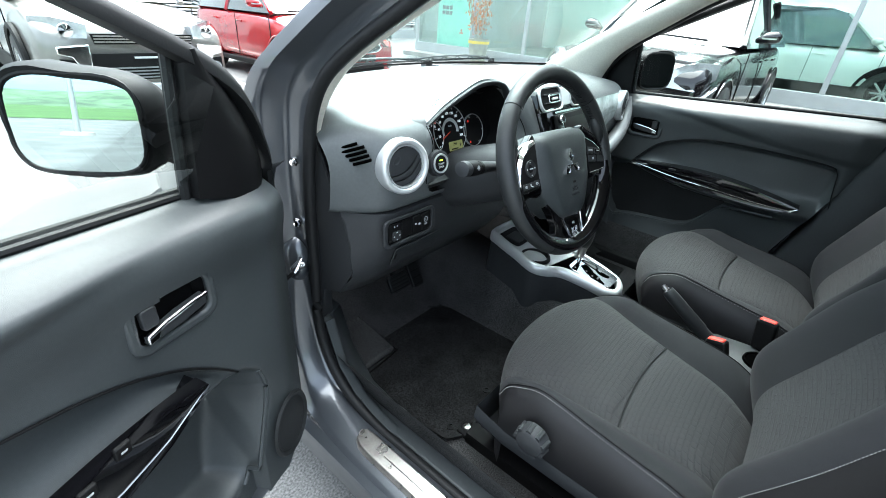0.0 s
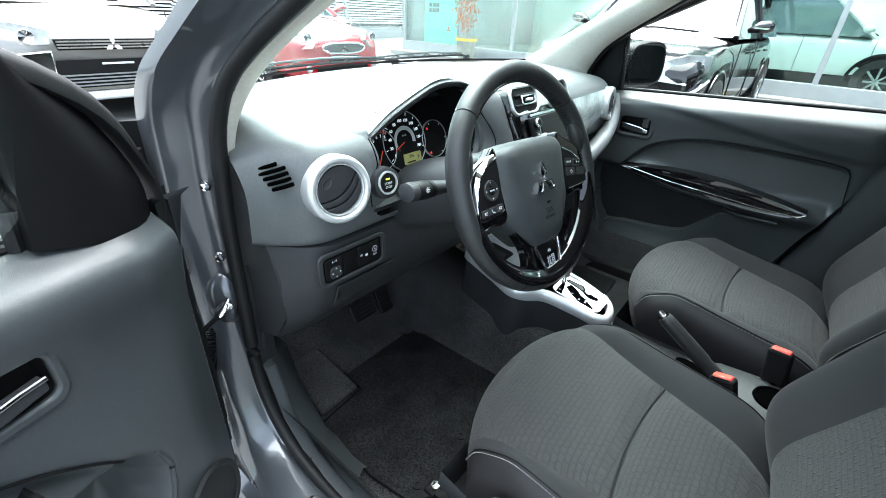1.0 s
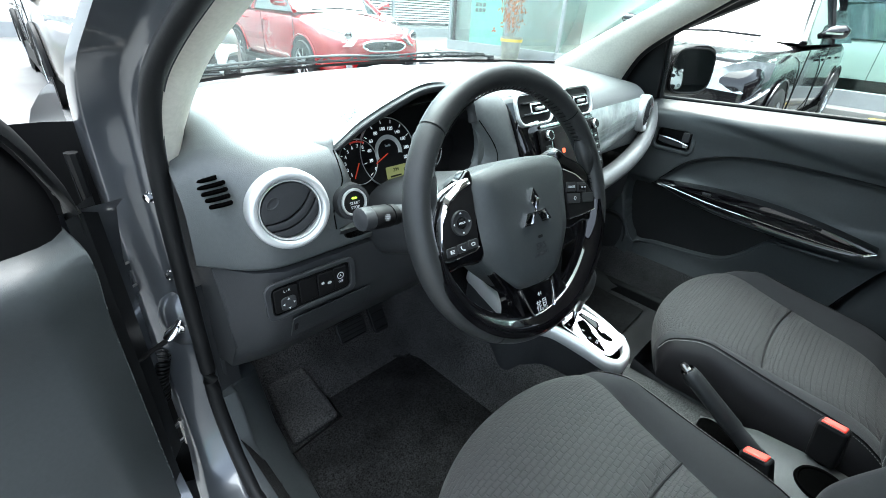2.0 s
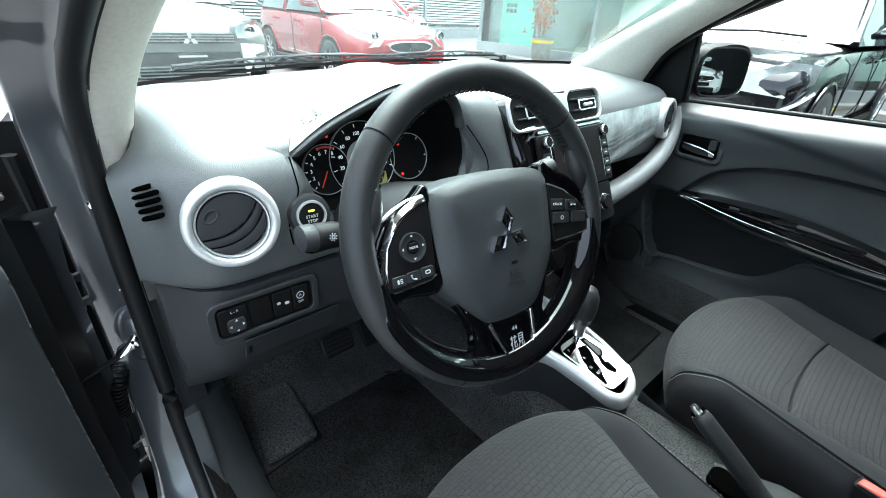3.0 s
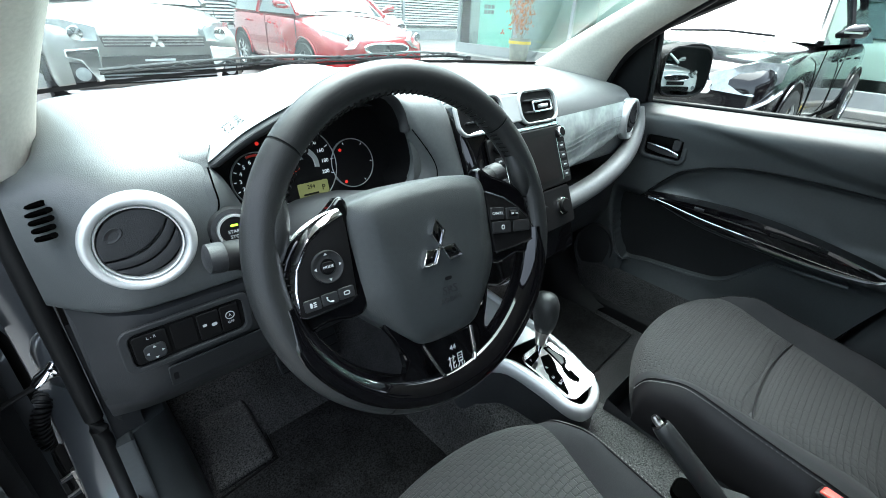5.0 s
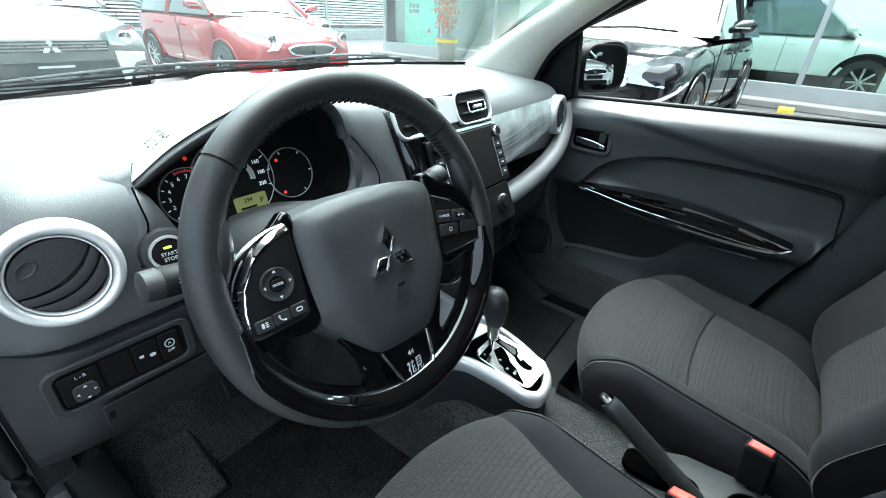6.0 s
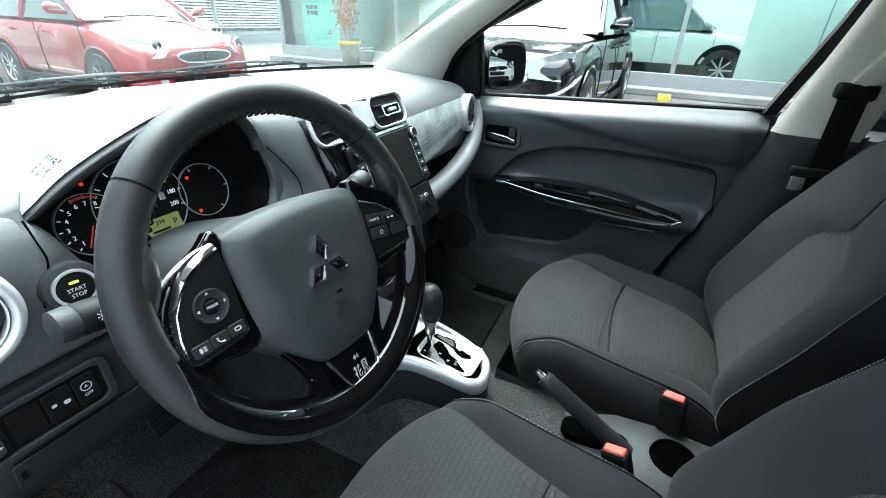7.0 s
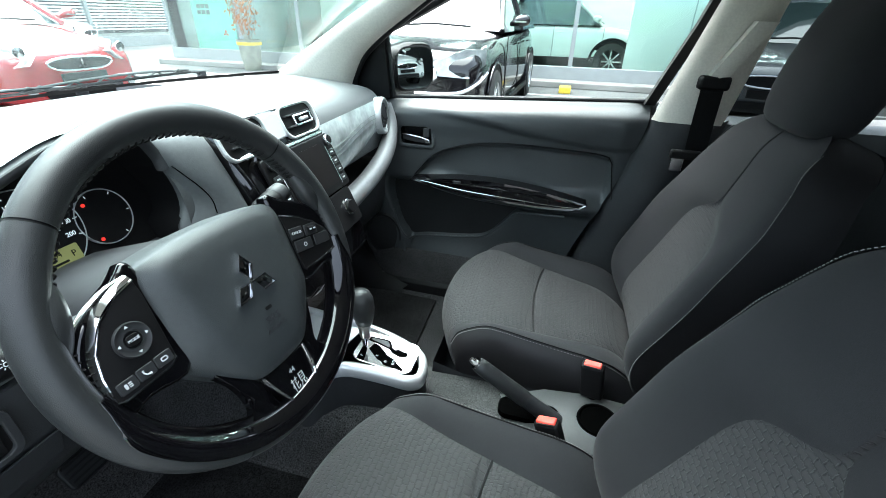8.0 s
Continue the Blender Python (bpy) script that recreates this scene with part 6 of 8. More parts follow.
    part("waist_seal", tube([Vector((sx * 0.757, y, sill_z(y) + 0.004)) for y in (0.30, 0.0, -0.3, -0.56)], 0.006, 8), M_RUBBER, dr, "black window seal")
    part("waist_seal_outer", tube([Vector((sx * 0.782, y, sill_z(y) + 0.002)) for y in (0.30, 0.0, -0.3, -0.56)], 0.006, 8), M_RUBBER, dr)
    # mirror sail panel: a bulged triangle with a rolled front edge
    low_f = 0.862 if sx < 0 else 0.90
    rear_e = spline([(0.262, 0.905, 0), (0.267, 0.96, 0), (0.272, 1.02, 0), (0.281, 1.105, 0)], 4)
    front_e = spline([(0.412, low_f, 0), (0.412, 0.94, 0), (0.372, 1.03, 0), (0.306, 1.108, 0)], 4)
    rows = []
    for a, b in zip(rear_e, front_e):
        row = [Vector((sx * 0.775, a.x, a.y)), Vector((sx * 0.744, a.x - 0.001, a.y))]
        for k in range(9):
            q = a.lerp(b, k / 8)
            row.append(Vector((sx * (0.737 - 0.014 * math.sin(math.pi * min(k / 8 * 0.8 + 0.12, 1)) + 0.022 * (k / 8) ** 5), q.x, q.y)))
        row.append(Vector((sx * 0.785, b.x, b.y)))
        rows.append(row)
    part("mirror_sail", grid(rows, caps=True), M_BLACK, dr, "black mirror triangle", smooth=45)
    part("sail_seal", tube([Vector((sx * 0.752, q.x - 0.007, q.y)) for q in rear_e], 0.008, 8), M_RUBBER, dr, "black channel of the window")
    # glass
    rows = []
    for t in (0, 0.5, 1.0):
        rows.append([Vector((sx * lerp(0.77, 0.665, t), lerp(a, b, t), lerp(sill_z(a) - 0.02, c, t))) for a, b, c in ((0.262, 0.262, 1.07), (0.1, 0.05, 1.19), (-0.2, -0.2, 1.31), (-0.56, -0.66, 1.35))])
    g = part("window_pane", grid(rows), M_SIDEGLASS, dr, "clear side window")
    g.visible_shadow = False
    # inner handle in its recess
    hm = plane_m((sx * 0.702, 0.158, HANDLE_Z[sx]), (0, -sx, 0), (0, 0, 1))
    cup = grid([[hm @ Vector((u * q, v * q, z)) for u, v in rounded(0.112, 0.060, 0.014)] for q, z in ((1.0, 0.006), (0.97, -0.012), (0.90, -0.022))], close_u=True)
    cup.faces.new(list(cup.verts)[-24:])
    hd = part("handle_recess", cup, M_BLACK, dr, "sunken handle cup")
    part("recess_rim", frame_ring(rounded(0.136, 0.086, 0.022), rounded(0.110, 0.058, 0.013), hm @ Matrix.Translation((0, 0, -0.003)), 0.011), M_DOORP, hd, bevel=0.004)
    k = sx
    part("handle", plate(spline_2([(0.045 * -1, 0.004), (0.0, 0.0), (0.045, -0.010), (0.046, -0.022), (0.0, -0.020), (-0.045, -0.012)], k), hm, 0.014), M_LOWER, hd, bevel=0.002)
    part("handle_edge", tube([hm @ Vector((k * u, v, 0.014)) for u, v in ((-0.046, 0.004), (-0.02, 0.0025), (0.02, -0.003), (0.048, -0.011))], 0.003, 8), M_CHROME, hd, "chrome handle edge")
    part("handle_tip", plate(spline_2([(0.030, -0.006), (0.050, -0.010), (0.050, -0.022), (0.034, -0.020)], k), hm, 0.016), M_CHROME, hd, bevel=0.002)
    part("lock_tab", plate(rounded(0.022, 0.030, 0.004, 3, k * 0.036, 0.012), hm, 0.010), M_LOWER, hd, bevel=0.002)
    # gloss strip along the armrest
    rows = []
    for i in range(25):
        y = lerp(0.165 if sx > 0 else 0.147, -0.42, i / 24)
        zt = 0.658 - 0.02 * (i / 24) ** 2 + 0.026 * math.sin(math.pi * i / 24)
        if sx < 0:
            zt = interp(y, [(-0.42, 0.632), (-0.2, 0.655), (0.011, 0.677), (0.09, 0.679), (0.13, 0.677), (0.147, 0.675)])
        zb = interp(y, ARM_LOW[sx]) + 0.012 + 0.014 * math.sin(math.pi * i / 24)
        if sx < 0:
            zb = interp(y, [(-0.42, 0.63), (-0.2, 0.612), (0.001, 0.62), (0.072, 0.636), (0.147, 0.673)])
        zb = min(zb, zt - 0.001) if 0 < i < 24 else zt - 0.002
        rows.append([Vector((sx * x, y, z)) for x, z in ((0.70 if sx > 0 else 0.676, zt + 0.002), (0.653, zt), (0.651, lerp(zt, zb, 0.35)), (0.651, lerp(zt, zb, 0.7)), (0.653, zb), (0.650, zb - 0.016 * math.sin(math.pi * i / 24) ** 0.5), (0.70, zb - 0.018 * math.sin(math.pi * i / 24) ** 0.5 - 0.001))])
    st = part("gloss_strip", grid(rows), M_GLOSS, dr, "gloss black armrest strip")
    part("strip_edge", tube([r[4] for r in rows], 0.0018, 6), M_CHROME, st)
    if sx < 0:
        for q, yy in enumerate((0.021, -0.025, -0.075)):
            key = part("window_switch", box((-0.010, -0.011, -0.004), (0.010, 0.011, 0.003), plane_m((sx * 0.650, yy, 0.684 if q == 0 else 0.664), (0, 1, 0), (0.2, 0, 1))), M_BLACK, st, "window switch", bevel=0.002)
            part("switch_mark", box((-0.004, -0.002, 0.003), (0.004, 0.002, 0.0034), plane_m((sx * 0.650, yy, 0.684 if q == 0 else 0.664), (0, 1, 0), (0.2, 0, 1))), M_WHITE_MARK, key)
    else:
        part("window_switch", box((-0.013, -0.004, 0), (0.013, 0.004, 0.006), plane_m((0.650, 0.0, 0.668), (0, -1, 0), (0, 0, 1))), M_LOWER, st, "window switch", bevel=0.002)
        part("grip_slot", box((-0.06, -0.004, 0), (0.06, 0.004, 0.003), plane_m((0.650, -0.235, 0.660), (0, -1, 0), (0, 0.03, 1))), M_BLACK, st)
    # a black rod draws the shade line along the arch's fold
    part("arch_crease", tube([X(y, interp(y, ARCH[sx]) + 0.004, -0.0015) for y in [lerp(0.165 if sx > 0 else 0.248, -0.497, i / 60) for i in range(61)]], 0.0018, 6), M_BLACK, dr)
    # pocket lip and speaker
    edge = [(y, interp(y, LIP[sx]) - 0.002) for y in [lerp(0.25 if sx > 0 else 0.165, -0.36, i / 60) for i in range(61)]]
    if sx < 0:
        edge = [(p.x, p.y) for p in spline([(b, a, 0) for a, b in FRONT[-2::-1]], 5)]
    rim_d = lambda y, z: min(door_depth(y + a, z + b, sx) for a in (-0.014, 0, 0.014) for b in (-0.014, 0, 0.014))
    part("pocket_lip", tube([Vector((sx * (0.703 + rim_d(y, z)), y, z)) for y, z in edge], 0.0045, 8), M_DOORP, dr, "rounded pocket edge")
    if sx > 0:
        # smooth dark sheet at the back of the pocket stands for its shade
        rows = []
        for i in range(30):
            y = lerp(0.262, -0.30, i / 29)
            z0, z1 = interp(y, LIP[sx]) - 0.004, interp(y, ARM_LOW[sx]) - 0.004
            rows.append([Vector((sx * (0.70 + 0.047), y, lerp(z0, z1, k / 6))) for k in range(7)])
        part("pocket_shade_sheet", grid(rows), M_SPEAKER_AND_SHADE, dr, "sheet painted dark for the pocket's shade", smooth=60)
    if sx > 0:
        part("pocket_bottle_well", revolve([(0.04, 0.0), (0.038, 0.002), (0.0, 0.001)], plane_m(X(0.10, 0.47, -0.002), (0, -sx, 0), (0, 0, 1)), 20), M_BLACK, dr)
    sm = plane_m(X(0.291 if sx > 0 else 0.335, 0.405 if sx > 0 else 0.362, -0.006), (0.15 * sx, -sx, 0), (0, 0, 1))
    spk = part("speaker_grille", revolve([(0.0, 0.004), (0.05, 0.004), (0.074, 0.001), (0.078, 0.004), (0.084, 0.005), (0.09, 0.0)], sm @ Matrix.Diagonal((0.8, 1.05, 1, 1) if sx > 0 else (0.70, 0.92, 1, 1)), 36), M_SPEAKER_AND_SHADE, dr, "oval speaker grille")
    return dr


def spline_2(pts, k):
    return [(u * k, v) for u, v in pts]


def side_mirror(sx, parent_door):
    mr = thing("side_mirror", "black plastic door mirror with a blue-tinted glass", "side mirror", (0, 0, 0), "door mirrors")
    c = Vector((0.905, 0.27, 0.985)) if sx > 0 else Vector((-0.94, 0.282, 0.988))
    turn = Matrix.Translation(c) @ Matrix.Rotation(radians(-25 if sx > 0 else 27), 4, "Z") @ Matrix.Rotation(radians(-2.6 if sx > 0 else -2), 4, "X")
    rows = []
    for y, w, h in ((-0.048, 0.088, 0.068), (-0.05, 0.098, 0.078), (-0.038, 0.105, 0.083), (0.0, 0.105, 0.083), (0.045, 0.09, 0.068), (0.075, 0.055, 0.04), (0.085, 0.02, 0.015)):
        row = []
        for kk in range(32):
            a = 2 * math.pi * kk / 32
            ca, sa_ = math.cos(a), math.sin(a)
            x = w * math.copysign(abs(ca) ** 0.55, ca)
            z = h * math.copysign(abs(sa_) ** 0.6, sa_) * (1.0 if x * sx > 0 else 0.94)
            row.append(turn @ Vector((x, y, z + 0.004 * x / w * sx)))
        rows.append(row)
    part("housing", grid(rows, close_u=True, caps=True), M_BLACK, mr, "rounded dark housing", smooth=60)
    outl = []
    for kk in range(32):
        a = 2 * math.pi * kk / 32
        ca, sa_ = math.cos(a), math.sin(a)
        outl.append((0.089 * math.copysign(abs(ca) ** 0.5, ca), 0.069 * math.copysign(abs(sa_) ** 0.55, sa_)))
    gm = turn @ plane_m((0, -0.0475, 0), (1, 0, 0), (0, 0, 1)) @ Matrix.Rotation(radians(0), 4, "Y") @ Matrix.Rotation(radians(0 if sx > 0 else -4.3), 4, "X")
    part("mirror_glass", plate(outl, gm @ Matrix.Translation((0, 0, 0.004)), 0.0015), M_MIRROR, mr, "mirror glass", smooth=0)
    part("glass_edge", tube([gm @ Vector((u * 1.02, v * 1.02, 0.005)) for u, v in outl], 0.0035, 6, True), M_BLACK, mr)
    part("arm", tube([Vector((sx * x, y, z)) for x, y, z in ((0.762, 0.375, 0.925), (0.80, 0.365, 0.925), (0.86, 0.345, 0.932), (0.905, 0.325, 0.95))], [0.04, 0.036, 0.03, 0.028], 14, flat=0.6), M_BLACK, mr)
    return mr


door_p = front_door(1, "passenger_door", "closed dark grey passenger door seen from inside")
side_mirror(1, door_p)
door_d = front_door(-1, "driver_door", "open dark grey driver's door with moulded trim")
mir_d = side_mirror(-1, door_d)
HINGE = Vector((-0.823, 0.433, 0))
OPEN = Matrix.Translation(HINGE + Vector((0, 0, -0.018))) @ Matrix.Rotation(radians(-71.2), 4, "Z") @ Matrix.Translation(Vector((0, -0.011, 0)) - HINGE)
for ob in (door_d, mir_d):
    ob.matrix_basis = OPEN @ ob.matrix_basis
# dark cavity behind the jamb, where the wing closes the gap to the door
hp = thing("hinge_pillar", "hinge pillar behind the open door, gap shade painted black", "hinge pillar", (-0.80, 0.52, 0.3))
# added black sheet stands for the cavity's shade and hides the ground
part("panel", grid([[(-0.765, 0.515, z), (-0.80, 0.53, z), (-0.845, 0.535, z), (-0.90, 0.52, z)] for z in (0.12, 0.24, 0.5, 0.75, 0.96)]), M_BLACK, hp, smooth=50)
part("inner_seal", tube([(-0.795, 0.505, 0.30), (-0.79, 0.515, 0.6), (-0.785, 0.505, 0.92)], 0.009, 8), M_RUBBER, hp, "black rubber seal")
for z in (0.40, 0.66, 0.86):
    part("screw", revolve([(0.007, 0), (0.006, 0.004), (0, 0.005)], plane_m((-0.815, 0.527, z), (1, 0, 0), (0, 0, 1)), 8), M_STEEL, hp, "small steel screw")
# hinges, bolts and check strap on the near jamb
for x, y, z in ((-0.782, 0.484, 0.709), (-0.774, 0.474, 0.345)):
    hg = thing("steel_hinge_plate", "dark painted steel door hinge with a bright pin", "hinge", (x, y, z), "hinges")
    for dz in (0.022, -0.022):
        part("leaf", grid([[(x + 0.036, y + 0.016, z + dz * 0.7 - 0.008), (x + 0.036, y + 0.016, z + dz * 0.7 + 0.008)], [(x + 0.018, y, z + dz - 0.008), (x + 0.018, y, z + dz + 0.008)], [(x - 0.014, y - 0.010, z + dz - 0.005), (x - 0.014, y - 0.010, z + dz + 0.005)], [(x - 0.048, y - 0.012, z + dz - 0.004), (x - 0.048, y - 0.012, z + dz + 0.004)]]), M_BODY, hg, smooth=40, bevel=0.001)
        part("leaf_edge", tube([(x + 0.018, y - 0.001, z + dz + 0.008), (x - 0.014, y - 0.011, z + dz + 0.005), (x - 0.048, y - 0.013, z + dz + 0.004)], 0.0022, 6), M_STEEL, hg)
    part("pin", tube([(x + 0.004, y - 0.006, z - 0.034), (x + 0.004, y - 0.006, z + 0.034)], 0.0055, 12), M_STEEL, hg)
    for dz in (-0.030, -0.058):
        part("bolt", revolve([(0.010, 0), (0.009, 0.004), (0.006, 0.005), (0, 0.006)], plane_m((x + 0.030, y + 0.010, z + dz), (1, -0.4, 0), (0, 0, 1)), 6), M_STEEL, hg)
    part("mount", grid([[(x + 0.016, y + 0.012, z + 0.03), (x + 0.044, y + 0.018, z + 0.03)], [(x + 0.012, y + 0.010, z - 0.03), (x + 0.046, y + 0.016, z - 0.035)], [(x + 0.022, y + 0.012, z - 0.075), (x + 0.048, y + 0.018, z - 0.075)]]), M_BODY, hg, smooth=40)
cs = thing("door_check", "black door check strap on a bright bracket", "check strap", (-0.735, 0.45, 0.61))
part("dome", revolve([(0.052, -0.016), (0.044, -0.003), (0.030, 0.006), (0.0, 0.010)], plane_m((-0.737, 0.455, 0.614), (0.5, -1, 0), (0, 0, 1)) @ Matrix.Diagonal((0.72, 1.15, 1, 1)), 28), M_BODY, cs, "pressed painted dome", smooth=70)
part("bracket", tube([(-0.728, 0.432, 0.632), (-0.737, 0.430, 0.622), (-0.748, 0.426, 0.614), (-0.757, 0.422, 0.608)], [0.006, 0.009, 0.012, 0.007], 10, flat=0.5), M_CHROME, cs, "bright check bracket")
part("bracket", tube([(-0.728, 0.430, 0.609), (-0.739, 0.427, 0.613), (-0.753, 0.422, 0.606)], [0.006, 0.007, 0.005], 8, flat=0.5), M_STEEL, cs, "bright check bracket")
part("rivet", revolve([(0.0075, 0), (0.007, 0.004), (0.003, 0.005), (0, 0.0035)], plane_m((-0.731, 0.425, 0.620), (1, -0.6, 0), (0, 0, 1)), 12), M_CHROME, cs)
part("strap", tube([(-0.752, 0.422, 0.608), (-0.770, 0.417, 0.606), (-0.80, 0.402, 0.606), (-0.83, 0.385, 0.606)], [0.006, 0.0055, 0.005, 0.005], 8, flat=0.6), M_BLACK, cs)
for y, z in ((0.437, 0.857), (0.449, 0.712)):
    bt = thing("jamb_bolt", "bright hexagon bolt in the door opening", "bolt", (-0.722, y, z), "jamb bolts")
    part("head", revolve([(0.011, 0.0), (0.010, 0.002), (0.0075, 0.003), (0.007, 0.009), (0.0, 0.010)], plane_m((-0.716, y, z), (0.5, -1, 0), (0, 0, 1)), 6), M_CHROME, bt)
bw = thing("wiring_boot", "black corrugated rubber cable boot", "cable boot", (-0.80, 0.46, 0.55))
coil = spline([(-0.757, 0.485, 0.545), (-0.768, 0.468, 0.532), (-0.778, 0.463, 0.508), (-0.782, 0.462, 0.478), (-0.785, 0.47, 0.446)], 4)
for a, b in zip(coil, coil[1:]):
    part("fold", tube([a, a.lerp(b, 0.45)], 0.014, 14), M_RUBBER, bw)
    part("neck", tube([a.lerp(b, 0.4), b], 0.0105, 12), M_RUBBER, bw)

# ---- sill and kick trims ----
sc = thing("sill_plate", "brushed steel scuff plate on the door sill", "scuff plate", (-0.755, -0.2, 0.24))
part("plate", grid([[(x0 - 0.002, y, 0.246), (x0 - 0.006, y, 0.2515), (x1 + 0.006, y, 0.245), (x1, y, 0.236)] for x0, x1, y in ((-0.740, -0.758, 0.212), (-0.729, -0.772, 0.204), (-0.726, -0.780, 0.185), (-0.726, -0.782, 0.15), (-0.726, -0.782, -0.6))]), M_STEEL, sc, bevel=0.002)
part("rib", tube([(-0.755, 0.12, 0.2485), (-0.755, -0.6, 0.2485)], 0.002, 6), M_STEEL, sc)
# passenger trims share this plastic; black paints in their footwell's shade
for side, nm in ((-1, "driver"), (1, "passenger")):
    kt = thing("sill_trim", "plastic sill trim, the passenger's painted black for shade", "sill trim", (side * 0.69, 0, 0.3), "sill trims")
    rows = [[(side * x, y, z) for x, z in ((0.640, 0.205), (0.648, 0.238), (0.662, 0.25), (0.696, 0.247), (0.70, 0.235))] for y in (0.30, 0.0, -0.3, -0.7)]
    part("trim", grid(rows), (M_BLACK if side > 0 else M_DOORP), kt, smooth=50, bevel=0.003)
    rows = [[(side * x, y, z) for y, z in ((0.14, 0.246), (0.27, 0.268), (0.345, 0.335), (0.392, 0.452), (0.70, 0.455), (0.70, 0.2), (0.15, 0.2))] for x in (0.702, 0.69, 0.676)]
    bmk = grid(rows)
    part("kick_panel", bmk, (M_BLACK if side > 0 else M_DOORP), kt, "kick panel, shade painted in on the passenger side", smooth=40)
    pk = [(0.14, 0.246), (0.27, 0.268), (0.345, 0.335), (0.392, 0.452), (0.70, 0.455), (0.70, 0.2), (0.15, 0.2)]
    part("kick_wall", grid([[(side * 0.676, y, z), (side * 0.62, y + 0.03, z - 0.01), (side * 0.595, y + 0.03, 0.205)] for y, z in ((0.16, 0.235), (0.28, 0.262), (0.36, 0.34), (0.41, 0.45), (0.68, 0.455))]), (M_BLACK if side > 0 else M_DOORP), kt, "moulded foot side, shade painted in for the passenger", smooth=50)
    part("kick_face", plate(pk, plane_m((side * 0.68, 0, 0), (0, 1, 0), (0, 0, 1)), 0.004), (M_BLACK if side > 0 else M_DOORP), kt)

# ---- passenger side behind the front door ----
bpl = thing("belt_pillar", "light beige upper and dark lower door pillar trim", "pillar trim", (0.69, -0.65, 0.3))
rows = [[(x, y, z) for x, y in ((lerp(0.70, 0.615, t), -0.555 - 0.125 * t), (lerp(0.672, 0.59, t), -0.575 - 0.13 * t), (lerp(0.665, 0.585, t), -0.66 - 0.10 * t), (lerp(0.675, 0.595, t), -0.73 - 0.06 * t), (lerp(0.71, 0.62, t), -0.745 - 0.06 * t))]
        for t, z in [(k / 6, lerp(0.905, 1.36, k / 6)) for k in range(7)]]
part("upper_trim", grid(rows), M_BEIGE, bpl, "light beige pillar trim", smooth=60)
rows = [[(x, y, z) for x, y in ((0.83, lerp(-0.372, -0.560, t)), (0.715, lerp(-0.365, -0.555, t)), (0.685, lerp(-0.39, -0.575, t)), (0.672, lerp(-0.50, -0.66, t)), (0.685, lerp(-0.66, -0.74, t)), (0.72, lerp(-0.70, -0.76, t)))]
        for t, z in [(k / 6, lerp(0.25, 0.915, k / 6)) for k in range(7)]]
part("lower_trim", grid(rows), M_LOWER, bpl, smooth=60)
part("slide_cover", grid([[(lerp(0.655, 0.60, t) + a, -0.665 - 0.07 * t + b, lerp(1.0, 1.16, t)) for a, b in ((0.006, 0.026), (-0.012, 0.022), (-0.018, 0.0), (-0.012, -0.022), (0.006, -0.026))] for t in (0, 0.5, 1)]), M_BEIGE, bpl, smooth=50)
belt = thing("seat_belt", "black seat belt webbing hanging from the door pillar", "seat belt", (0.64, -0.68, 0.8))
part("webbing", grid([[(x - 0.0, y - 0.028, z), (x - 0.004, y + 0.028, z)] for x, y, z in ((0.638, -0.672, 1.02), (0.645, -0.675, 0.92), (0.65, -0.68, 0.80), (0.655, -0.69, 0.60), (0.66, -0.70, 0.35))]), M_BLACK, belt)
part("guide", box((0.625, -0.71, 1.0), (0.66, -0.635, 1.035)), M_BLACK, belt, "belt guide loop", bevel=0.008)
part("tongue", box((0.626, -0.652, 0.782), (0.634, -0.618, 0.822)), M_CHROME, belt, "steel belt tongue", bevel=0.003)
part("tongue_grip", box((0.622, -0.690, 0.817), (0.640, -0.612, 0.842)), M_BLACK, belt, bevel=0.005)
# near-side copy is out of view, added to keep light off the rear
for sx in (1, -1):
    rd = thing("rear_door", "dark grey rear door trim below its tinted window", "car door", (sx * 0.7, -1.1, 0.3), "rear doors")
    rows = [[(sx * x, y, z) for x, z in ((0.705, 0.3), (0.70, 0.6), (0.695, 0.84), (0.71, 0.905), (0.76, 0.92))] for y in (-0.72, -1.1, -1.6, -1.95)]
    part("trim_panel", grid(rows), M_DOORP, rd, smooth=60)
    part("skin", grid([[(sx * 0.82, y, 0.3), (sx * 0.83, y, 0.6), (sx * 0.79, y, 0.91)] for y in (-0.60, -1.2, -1.95)]), M_BODY, rd)
    g = part("window_pane", grid([[(sx * 0.765, -0.74, 0.92), (sx * 0.765, -1.5, 0.95)], [(sx * 0.665, -0.80, 1.35), (sx * 0.665, -1.35, 1.33)]]), M_TINTGLASS, rd, "dark tinted window")
    part("rear_quarter", grid([[(sx * 0.76, -1.48, 0.93), (sx * 0.72, -1.98, 0.95)], [(sx * 0.66, -1.35, 1.35), (sx * 0.60, -1.9, 1.33)]]), M_LOWER, rd)
# interior mirror
im = thing("interior_mirror", "black interior mirror under the windscreen top", "mirror", (0.0, 0.05, 1.27))
m = plane_m((0.0, 0.02, 1.265), (1, 0.0, 0), (0, 0.2, 1))
part("housing", plate(rounded(0.22, 0.062, 0.025), m @ Matrix.Translation((0, 0, -0.02)), 0.022), M_BLACK, im, bevel=0.006)
part("glass", plate(rounded(0.205, 0.05, 0.02), m @ Matrix.Translation((0, 0, 0.002)), 0.002), M_MIRROR, im)
part("stem", tube([(0, 0.05, 1.28), (0, 0.09, 1.325)], 0.012, 10), M_BLACK, im)
